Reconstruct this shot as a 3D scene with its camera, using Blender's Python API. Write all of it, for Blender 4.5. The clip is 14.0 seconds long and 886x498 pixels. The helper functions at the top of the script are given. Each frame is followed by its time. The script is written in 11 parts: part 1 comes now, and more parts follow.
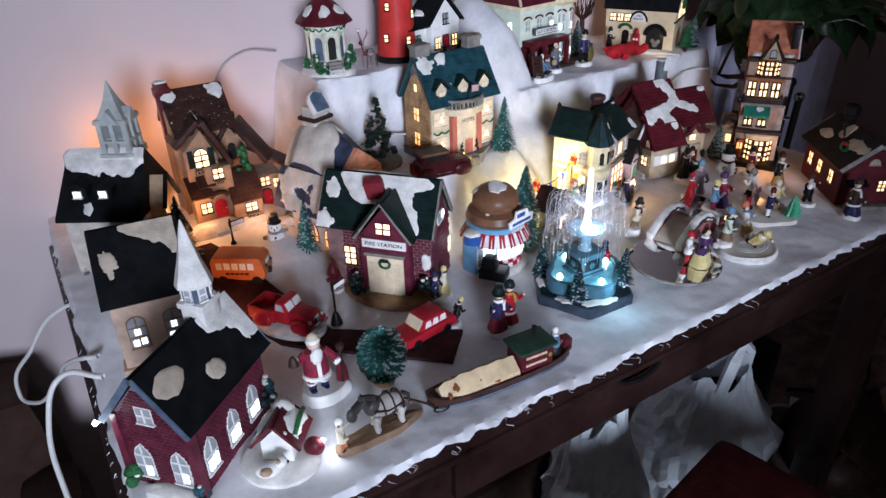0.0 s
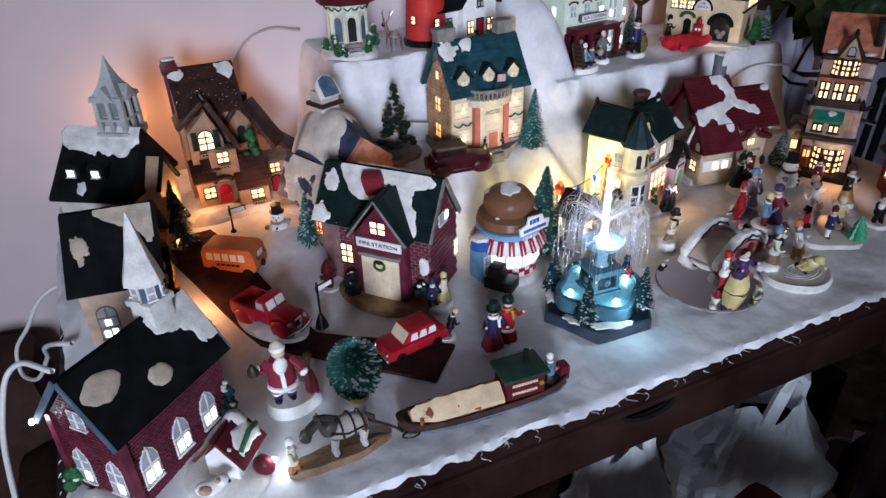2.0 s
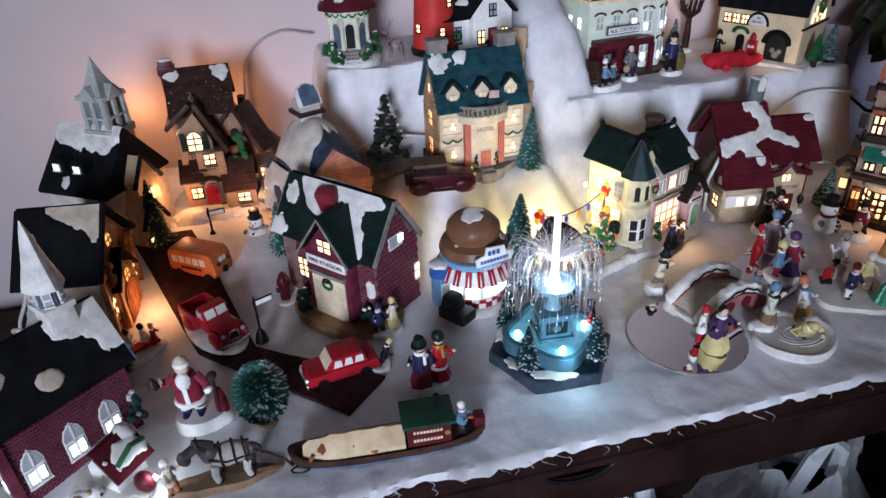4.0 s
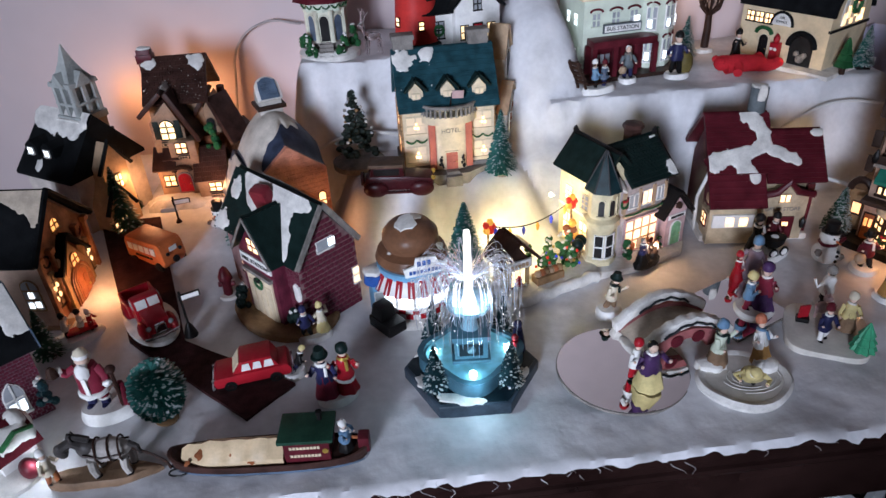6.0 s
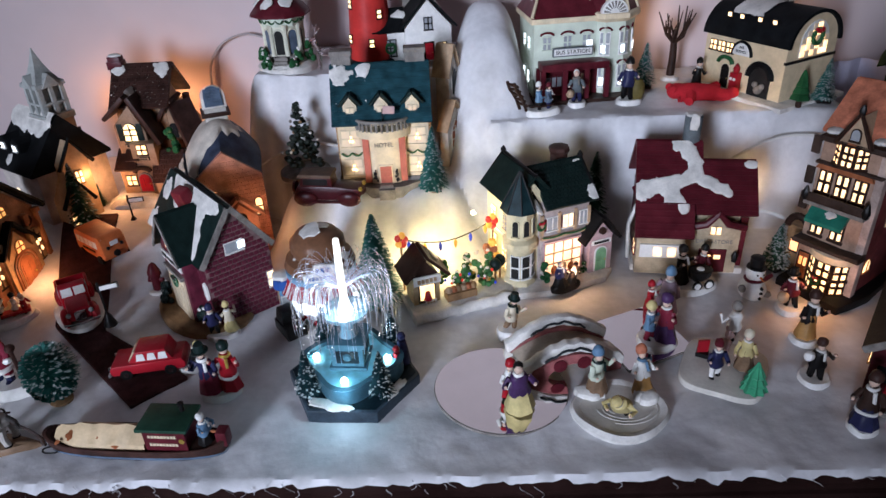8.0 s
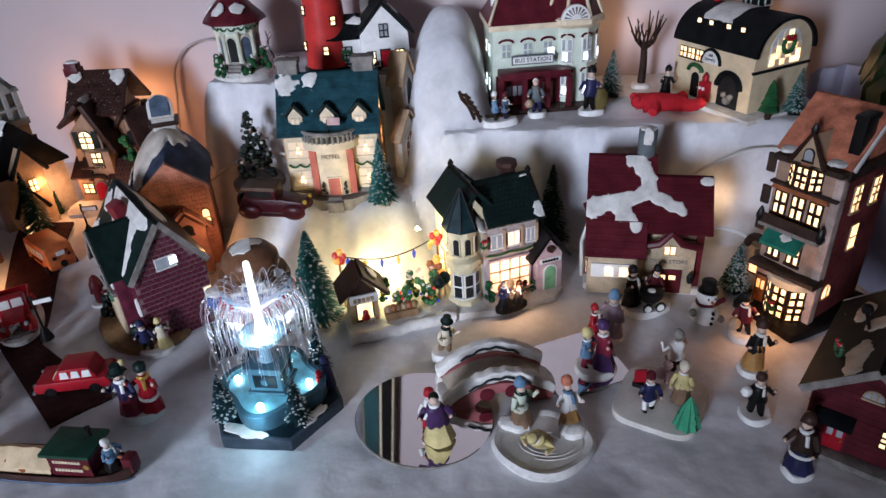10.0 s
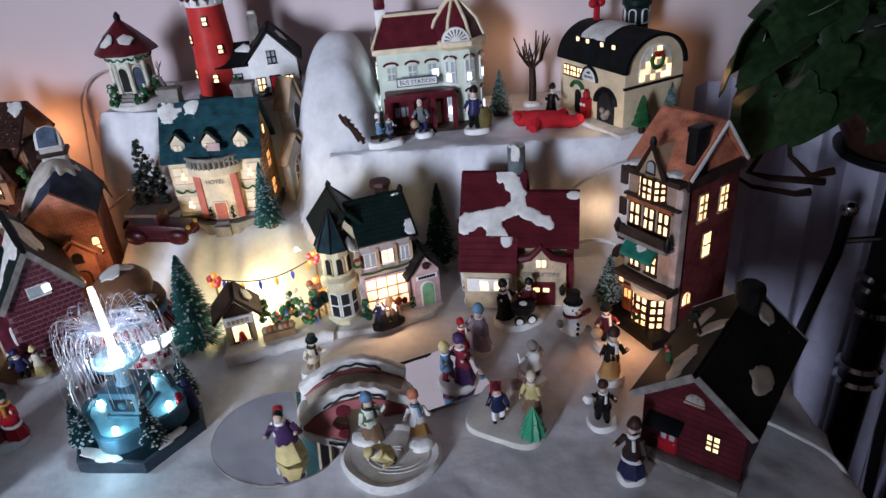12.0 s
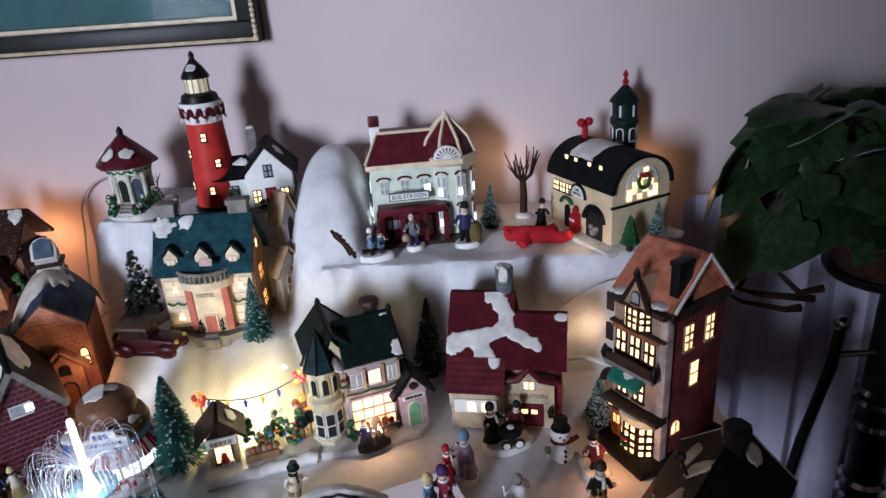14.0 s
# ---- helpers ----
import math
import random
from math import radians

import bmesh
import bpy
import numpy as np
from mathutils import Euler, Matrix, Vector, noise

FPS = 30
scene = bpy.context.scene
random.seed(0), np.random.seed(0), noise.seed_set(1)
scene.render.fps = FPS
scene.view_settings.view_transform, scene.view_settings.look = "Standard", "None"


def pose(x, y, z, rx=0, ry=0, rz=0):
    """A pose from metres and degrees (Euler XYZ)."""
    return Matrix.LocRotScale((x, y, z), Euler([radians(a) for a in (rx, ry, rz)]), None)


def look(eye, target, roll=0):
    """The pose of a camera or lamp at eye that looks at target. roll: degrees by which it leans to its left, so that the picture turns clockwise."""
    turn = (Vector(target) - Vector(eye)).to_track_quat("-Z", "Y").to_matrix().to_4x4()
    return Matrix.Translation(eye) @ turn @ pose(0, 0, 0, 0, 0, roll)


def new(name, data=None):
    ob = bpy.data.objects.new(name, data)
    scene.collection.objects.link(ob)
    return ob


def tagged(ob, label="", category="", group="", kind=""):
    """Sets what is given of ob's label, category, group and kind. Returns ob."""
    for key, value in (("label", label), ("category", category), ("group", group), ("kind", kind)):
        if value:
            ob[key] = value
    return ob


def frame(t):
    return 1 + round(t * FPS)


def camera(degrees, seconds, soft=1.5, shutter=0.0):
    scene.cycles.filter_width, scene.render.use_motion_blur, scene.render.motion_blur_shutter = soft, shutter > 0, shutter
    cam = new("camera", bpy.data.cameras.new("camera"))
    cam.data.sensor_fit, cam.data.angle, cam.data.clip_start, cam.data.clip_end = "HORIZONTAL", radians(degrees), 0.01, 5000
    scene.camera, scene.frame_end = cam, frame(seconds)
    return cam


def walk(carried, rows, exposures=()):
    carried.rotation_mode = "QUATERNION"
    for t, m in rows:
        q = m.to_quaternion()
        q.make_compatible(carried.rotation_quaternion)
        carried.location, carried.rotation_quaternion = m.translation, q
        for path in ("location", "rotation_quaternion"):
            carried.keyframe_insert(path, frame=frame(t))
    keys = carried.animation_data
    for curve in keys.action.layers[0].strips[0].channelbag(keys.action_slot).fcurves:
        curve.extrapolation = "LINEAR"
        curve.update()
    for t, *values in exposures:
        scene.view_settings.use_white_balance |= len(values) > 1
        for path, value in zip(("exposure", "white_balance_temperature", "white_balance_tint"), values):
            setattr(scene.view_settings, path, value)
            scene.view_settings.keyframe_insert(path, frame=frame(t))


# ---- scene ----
cam = camera(65.7, 14.0)
PATH = [
    (0, (0.0289, -0.4000, 1.2320), (0.9406, 1.0840, 0.2490), -1.7),
    (0.5, (0.0341, -0.3914, 1.2330), (0.9382, 1.1022, 0.2580), -1.6),
    (1, (0.0548, -0.3808, 1.2280), (0.9143, 1.1204, 0.2260), -1.7),
    (1.5, (0.0874, -0.3792, 1.2220), (0.8664, 1.1632, 0.2150), -2.3),
    (2, (0.1372, -0.3782, 1.2170), (0.8466, 1.1883, 0.1970), -1.6),
    (2.5, (0.2007, -0.3939, 1.2180), (0.7468, 1.2355, 0.1950), -2.7),
    (3, (0.2452, -0.3850, 1.2200), (0.7364, 1.2434, 0.1670), -2.9),
    (3.2, (0.2497, -0.3708, 1.2220), (0.7740, 1.2613, 0.1930), -2.6),
    (5.3, (0.4631, -0.4290, 1.2250), (0.5766, 1.2646, 0.1670), -1.5),
    (5.5, (0.4692, -0.4111, 1.2200), (0.6360, 1.2683, 0.1460), -0.2),
    (6, (0.4920, -0.3795, 1.2230), (0.6143, 1.3125, 0.1640), -3.3),
    (6.5, (0.5396, -0.3780, 1.2180), (0.5813, 1.3137, 0.1520), -2.5),
    (7, (0.5904, -0.3890, 1.2200), (0.5418, 1.3262, 0.1930), -3.1),
    (7.5, (0.6367, -0.3991, 1.2200), (0.5744, 1.3228, 0.2050), -3.1),
    (7.7, (0.6495, -0.4038, 1.2130), (0.5843, 1.3291, 0.2160), -3.0),
    (9.8, (0.7404, -0.3537, 1.2200), (0.6217, 1.3634, 0.2020), -3.4),
    (10, (0.7594, -0.3619, 1.2200), (0.6085, 1.3559, 0.2070), -3.6),
    (10.5, (0.7997, -0.3650, 1.2210), (0.6261, 1.3626, 0.2280), -4.6),
    (11, (0.8409, -0.3687, 1.2110), (0.7025, 1.3572, 0.2110), -5.8),
    (11.5, (0.8671, -0.3723, 1.2150), (0.7711, 1.3565, 0.2150), -4.9),
    (12, (0.8903, -0.3698, 1.2170), (0.7660, 1.3779, 0.2530), -4.9),
    (12.5, (0.9064, -0.3620, 1.2270), (0.7817, 1.4100, 0.3090), -4.9),
    (13, (0.9118, -0.3548, 1.2390), (0.7787, 1.4424, 0.3720), -4.8),
    (13.5, (0.9093, -0.3466, 1.2550), (0.7893, 1.4696, 0.4250), -4.4),
    (14, (0.9109, -0.3478, 1.2660), (0.7857, 1.4912, 0.4890), -4.2),
]
walk(cam, [(t, look(eye, target, roll)) for t, eye, target, roll in PATH],
     exposures=[(0.0, 0.2), (1.5, 0.14), (3.0, 0.06), (5.3, 0.05), (6.5, 0.05), (11.0, 0.06), (14.0, 0.1)])

# ---------------------------------------------------------------- light
world = bpy.data.worlds.new("room_air")
world.use_nodes = True
world.node_tree.nodes["Background"].inputs[0].default_value = (0.55, 0.6, 0.7, 1)
world.node_tree.nodes["Background"].inputs[1].default_value = 0.12
scene.world = world


def area_lamp(name, eye, target, sx, sy, watts, rgb):
    d = bpy.data.lights.new(name, "AREA")
    d.shape, d.size, d.size_y, d.energy, d.color = "RECTANGLE", sx, sy, watts, rgb
    o = new(name, d)
    o.matrix_world = look(eye, target)
    return o


def bulb(name, at, watts, rgb, radius=0.004):
    d = bpy.data.lights.new(name, "POINT")
    d.energy, d.color, d.shadow_soft_size = watts, rgb, radius
    o = new(name, d)
    o.location = at
    return o


WARM, AMBER, COOL = (1.0, 0.72, 0.38), (1.0, 0.46, 0.2), (0.75, 0.86, 1.0)
daylight = area_lamp("window_daylight", (-0.85, -3.26, 1.5), (0.92, 0.4, 0.86), 0.8, 1.2, 16.8, (0.71, 0.79, 1.0))
daylight.data.spread = radians(52)
bulb("led_church_eave", (0.002, 0.116, 0.83), 0.03, COOL)
bulb("led_doghouse", (0.171, 0.046, 0.785), 0.035, COOL, 0.006)
# Added cool fill before the brick church, without a fitting of its own.
bulb("church_front_fill", (0.075, 0.015, 0.775), 0.03, COOL)
bulb("led_stall", (0.612, 0.30, 0.80), 0.26, (1.0, 0.82, 0.42), 0.005)
bulb("led_arch", (0.672, 0.315, 0.846), 0.14, (1.0, 0.85, 0.5))
bulb("led_drugstore_back", (1.035, 0.405, 0.83), 0.028, (1.0, 0.68, 0.42), 0.005)
bulb("led_cottage_back", (0.225, 0.618, 0.9), 0.15, AMBER, 0.006)
# Two added fills for the cottages' inner glow; no lamp hangs outside.
bulb("cottage_front_fill", (0.172, 0.455, 0.845), 0.07, AMBER, 0.005)
bulb("cottage_door_fill", (0.262, 0.445, 0.84), 0.07, AMBER, 0.005)
bulb("led_station_back", (0.94, 0.61, 0.985), 0.045, (1.0, 0.6, 0.34), 0.004)
# Added fill in place of light leaking through the chapel walls.
bulb("chapel_front_fill", (0.152, 0.29, 0.8), 0.06, AMBER, 0.005)
bulb("led_chapel_foot", (0.425, 0.335, 0.835), 0.03, AMBER, 0.004)
# Two more added fills, to warm the wall and side of the church.
bulb("church_back_fill", (0.12, 0.625, 0.9), 0.1, AMBER, 0.006)
bulb("church_side_fill", (0.158, 0.44, 0.86), 0.03, AMBER, 0.005)
# Added fill: brightens the station front as if its shell glowed from inside.
bulb("service_front_fill", (1.03, 0.468, 0.935), 0.012, (1.0, 0.7, 0.4), 0.004)
bulb("led_service_back", (1.15, 0.635, 0.96), 0.04, (1.0, 0.55, 0.28), 0.006)
# Added fills outside the tower house, for the glow of its inner bulbs.
bulb("tower_side_fill", (1.17, 0.33, 0.86), 0.02, (1.0, 0.55, 0.28), 0.006)
bulb("tower_front_fill", (1.03, 0.21, 0.80), 0.045, AMBER, 0.005)
bulb("fountain_light", (0.549, 0.108, 0.858), 0.06, (0.8, 0.9, 1.0), 0.004)
bulb("fountain_pool_light", (0.548, 0.062, 0.803), 0.05, (0.45, 0.78, 1.0), 0.003)
bulb("shop_window_light", (0.782, 0.262, 0.80), 0.055, (1.0, 0.62, 0.36), 0.004)

# ---------------------------------------------------------------- materials
MATS = {}


def paint(name, rgb, rough=0.42, grain=60, vary=0.18, bump=0.12, metal=0.0, coat=0.15, second=None, cells=0):
    """Hand-painted surface: two scales of colour change and a fine relief."""
    if name in MATS:
        return MATS[name]
    m = bpy.data.materials.new(name)
    m.use_nodes = True
    nt = m.node_tree
    p = nt.nodes["Principled BSDF"]
    co = nt.nodes.new("ShaderNodeTexCoord")
    n1, n2 = nt.nodes.new("ShaderNodeTexNoise"), nt.nodes.new("ShaderNodeTexNoise")
    n1.inputs["Scale"].default_value, n1.inputs["Detail"].default_value = grain, 5
    n2.inputs["Scale"].default_value, n2.inputs["Detail"].default_value = grain * 7, 4
    nt.links.new(co.outputs["Object"], n1.inputs["Vector"])
    nt.links.new(co.outputs["Object"], n2.inputs["Vector"])
    mix = nt.nodes.new("ShaderNodeMix")
    mix.data_type = "RGBA"
    mix.clamp_factor = True
    lo = tuple(max(0, c * (1 - min(0.8, vary * 2.3))) for c in rgb)
    hi = tuple(min(1, c * (1 + vary) + 0.01 * vary) for c in (second or rgb))
    mix.inputs["A"].default_value, mix.inputs["B"].default_value = (*lo, 1), (*hi, 1)
    add = nt.nodes.new("ShaderNodeMath")
    add.operation = "MULTIPLY_ADD"
    nt.links.new(n1.outputs["Fac"], add.inputs[0])
    add.inputs[1].default_value = 1.7
    sub = nt.nodes.new("ShaderNodeMath")
    sub.operation = "MULTIPLY"
    sub.inputs[1].default_value = 0.5
    nt.links.new(n2.outputs["Fac"], sub.inputs[0])
    off = nt.nodes.new("ShaderNodeMath")
    off.operation = "SUBTRACT"
    off.inputs[1].default_value = 0.5
    nt.links.new(sub.outputs[0], off.inputs[0])
    nt.links.new(off.outputs[0], add.inputs[2])
    nt.links.new(add.outputs[0], mix.inputs["Factor"])
    nt.links.new(mix.outputs["Result"], p.inputs["Base Color"])
    p.inputs["Roughness"].default_value, p.inputs["Metallic"].default_value = rough, metal
    p.inputs["Coat Weight"].default_value, p.inputs["Coat Roughness"].default_value = coat * 0.25, 0.25
    p.inputs["Specular IOR Level"].default_value = 0.14 if not metal else 0.5
    b = nt.nodes.new("ShaderNodeBump")
    b.inputs["Strength"].default_value, b.inputs["Distance"].default_value = bump, 0.002
    nt.links.new(n2.outputs["Fac"], b.inputs["Height"])
    nt.links.new(b.outputs[0], p.inputs["Normal"])
    MATS[name] = m
    return m


def glow(name, rgb, strength, body=(0.9, 0.8, 0.6)):
    """Lit window pane or bulb; the light inside is uneven."""
    if name in MATS:
        return MATS[name]
    m = bpy.data.materials.new(name)
    m.use_nodes = True
    nt = m.node_tree
    p = nt.nodes["Principled BSDF"]
    p.inputs["Base Color"].default_value = (*body, 1)
    p.inputs["Roughness"].default_value = 0.3
    p.inputs["Emission Color"].default_value = (*rgb, 1)
    co, n = nt.nodes.new("ShaderNodeTexCoord"), nt.nodes.new("ShaderNodeTexNoise")
    n.inputs["Scale"].default_value = 110
    nt.links.new(co.outputs["Object"], n.inputs["Vector"])
    r = nt.nodes.new("ShaderNodeMapRange")
    r.inputs["From Min"].default_value, r.inputs["From Max"].default_value = 0.35, 0.65
    r.inputs["To Min"].default_value, r.inputs["To Max"].default_value = strength * 0.45, strength * 1.3
    nt.links.new(n.outputs["Fac"], r.inputs["Value"])
    nt.links.new(r.outputs[0], p.inputs["Emission Strength"])
    MATS[name] = m
    return m


def clear(name, rgb, rough=0.05, ior=1.45, glowing=0.0):
    m = bpy.data.materials.new(name)
    m.use_nodes = True
    p = m.node_tree.nodes["Principled BSDF"]
    p.inputs["Base Color"].default_value = (*rgb, 1)
    p.inputs["Transmission Weight"].default_value = 1
    p.inputs["Roughness"].default_value, p.inputs["IOR"].default_value = rough, ior
    if glowing:
        p.inputs["Emission Color"].default_value, p.inputs["Emission Strength"].default_value = (*rgb, 1), glowing
    return m


SNOW = paint("cotton_snow", (0.72, 0.72, 0.74), 0.95, 18, 0.14, 0.22, coat=0)
FLUFF = paint("cotton_fluff", (0.78, 0.78, 0.8), 1.0, 30, 0.08, 1.0, coat=0)
WALL = paint("wall_paint", (0.59, 0.495, 0.495), 0.8, 3, 0.05, 0.15, coat=0)
CEIL = paint("ceiling_paint", (0.75, 0.73, 0.7), 0.9, 3, 0.05, 0.1, coat=0)
CARPET = paint("carpet", (0.22, 0.16, 0.13), 0.95, 20, 0.35, 1.0, coat=0)
MAHOG = paint("mahogany", (0.016, 0.006, 0.005), 0.22, 12, 0.5, 0.06, coat=0.5)
WHITE = paint("white_glaze", (0.78, 0.77, 0.74), 0.35, 50, 0.12)
SNOWP = paint("painted_snow", (0.7, 0.68, 0.64), 0.5, 70, 0.18, 0.14)
CREAM = paint("cream_glaze", (0.72, 0.6, 0.42), 0.4, 60, 0.16)
TAN = paint("tan_glaze", (0.44, 0.31, 0.2), 0.42, 60, 0.22)
BLACK = paint("black_roof", (0.006, 0.007, 0.008), 0.6, 60, 0.3)
NEARBLK = paint("black_paint", (0.008, 0.007, 0.007), 0.4, 60, 0.3)
DKGREEN = paint("dark_green_roof", (0.006, 0.017, 0.015), 0.45, 70, 0.3)
BLACK.node_tree.nodes["Principled BSDF"].inputs["Specular IOR Level"].default_value = 0.05
TEAL = paint("teal_slate", (0.015, 0.06, 0.075), 0.4, 80, 0.35)
MAROON = paint("maroon_paint", (0.095, 0.011, 0.018), 0.38, 60, 0.25)
PLUM = paint("plum_brick", (0.12, 0.018, 0.036), 0.42, 70, 0.3)
MORTAR = paint("mortar_grey", (0.2, 0.12, 0.12), 0.7, 90, 0.25)
PINKMORT = paint("pale_mortar", (0.22, 0.13, 0.16), 0.7, 90, 0.2)
RED = paint("bright_red", (0.36, 0.012, 0.022), 0.3, 40, 0.15, coat=0.4)
SCARLET = paint("lighthouse_red", (0.52, 0.035, 0.03), 0.5, 40, 0.16)
ORANGE = paint("bus_orange", (0.62, 0.16, 0.05), 0.35, 40, 0.15)
RUST = paint("rust_brick", (0.36, 0.12, 0.05), 0.45, 70, 0.28)
TERRA = paint("terracotta_roof", (0.5, 0.15, 0.08), 0.5, 60, 0.3, second=(0.58, 0.2, 0.115))
BROWN = paint("brown_roof", (0.05, 0.022, 0.017), 0.45, 80, 0.35)
DKBROWN = paint("dark_brown", (0.035, 0.017, 0.012), 0.5, 60, 0.3)
WOOD = paint("light_wood", (0.3, 0.18, 0.09), 0.55, 60, 0.3)
STONE = paint("grey_stone", (0.23, 0.21, 0.19), 0.7, 80, 0.3, 0.4)
GREYBLUE = paint("slate_blue", (0.1, 0.14, 0.2), 0.45, 70, 0.25)
BLUE = paint("royal_blue", (0.03, 0.1, 0.36), 0.35, 60, 0.2)
SKY = paint("light_blue", (0.16, 0.36, 0.55), 0.4, 60, 0.2)
NAVY = paint("navy_coat", (0.02, 0.022, 0.07), 0.4, 60, 0.25)
VIOLET = paint("violet_coat", (0.06, 0.026, 0.085), 0.4, 60, 0.25)
LILAC = paint("lilac_coat", (0.34, 0.26, 0.32), 0.45, 60, 0.2)
YELLOW = paint("yellow_dress", (0.58, 0.48, 0.22), 0.4, 60, 0.2)
PALEYEL = paint("pale_yellow_wall", (0.64, 0.56, 0.36), 0.4, 60, 0.16)
PINKW = paint("pink_stucco", (0.52, 0.36, 0.36), 0.45, 70, 0.2)
SHOPSTONE = paint("lilac_stone", (0.42, 0.36, 0.34), 0.5, 55, 0.3, 0.3)
STORETAN = paint("store_tan", (0.5, 0.4, 0.27), 0.45, 60, 0.22)
MINT = paint("mint_wall", (0.6, 0.66, 0.55), 0.4, 50, 0.1)
GREEN = paint("holly_green", (0.02, 0.1, 0.035), 0.4, 80, 0.3)
LTGREEN = paint("door_green", (0.2, 0.4, 0.22), 0.4, 60, 0.2)
JADE = paint("jade_plastic", (0.05, 0.3, 0.16), 0.3, 60, 0.2)
SKIN = paint("doll_skin", (0.66, 0.47, 0.37), 0.4, 60, 0.12)
HAIR = paint("doll_hair", (0.06, 0.035, 0.02), 0.5, 60, 0.3)
GOLD = paint("gold_paint", (0.55, 0.38, 0.08), 0.3, 60, 0.2, metal=0.6)
FTBASE = paint("fountain_blue", (0.06, 0.15, 0.2), 0.3, 60, 0.2, coat=0.4)
FTSLATE = paint("fountain_slate", (0.035, 0.052, 0.07), 0.4, 60, 0.25)
FTDARK = paint("fountain_base_blue", (0.006, 0.014, 0.02), 0.4, 60, 0.2)
NEEDLE = paint("brush_needles", (0.045, 0.19, 0.165), 0.5, 90, 0.4, coat=0)
NEEDLE2 = paint("green_brush_needles", (0.035, 0.11, 0.07), 0.5, 90, 0.4, coat=0)
FROST = paint("frosted_tips", (0.55, 0.63, 0.62), 0.6, 90, 0.2, coat=0)
CHROME = paint("chrome", (0.65, 0.65, 0.66), 0.15, 60, 0.05, 0.02, metal=1.0)
BLKMETAL = paint("black_metal", (0.012, 0.012, 0.014), 0.3, 60, 0.2, metal=0.4)
LEATHER = paint("maroon_leather", (0.075, 0.014, 0.014), 0.35, 30, 0.25, 0.4)
CLOTHLAV = paint("lavender_cloth", (0.7, 0.68, 0.84), 0.9, 20, 0.1, 0.3, coat=0)
CABLE = paint("white_cable", (0.7, 0.7, 0.68), 0.4, 60, 0.08)
LEAFM = paint("ivy_leaf", (0.02, 0.046, 0.016), 0.32, 9, 0.3, 0.12)
PAINTING = paint("teal_mount", (0.06, 0.16, 0.17), 0.6, 14, 0.12, 0.2)
PICGREY = paint("pale_print", (0.5, 0.5, 0.56), 0.7, 9, 0.2, 0.1)
PICGLASS = clear("picture_glass", (1, 1, 1), 0.0, 1.1)
ROADM = paint("road_felt", (0.045, 0.014, 0.014), 0.9, 90, 0.3, 0.6, coat=0)
LITW = glow("lit_pane_warm", (1.0, 0.6, 0.27), 2.3)
LITY = glow("lit_pane_yellow", (1.0, 0.7, 0.33), 2.0)
LITA = glow("lit_pane_amber", (1.0, 0.42, 0.1), 1.6)
LITC = glow("lit_pane_cool", (0.8, 0.9, 1.0), 3.0, (0.8, 0.85, 0.9))
LITP = glow("lit_shop_pane", (1.0, 0.55, 0.32), 1.6)
LEDW = glow("led_white", (0.85, 0.92, 1.0), 60)
LEDY = glow("led_yellow", (1.0, 0.8, 0.4), 40)
DIM = paint("dim_pane", (0.36, 0.38, 0.4), 0.25, 60, 0.15)
DARKP = paint("dark_pane", (0.02, 0.02, 0.02), 0.15, 60, 0.2)
WATER = glow("lit_pool_water", (0.16, 0.55, 0.8), 0.28, (0.12, 0.34, 0.44))
FIBRE = clear("clear_fibre", (0.82, 0.86, 1.0), 0.1, 1.25, 0.12)
JET = glow("lit_fountain_jet", (0.92, 0.96, 1.0), 2.6)

# ---------------------------------------------------------------- mesh tools


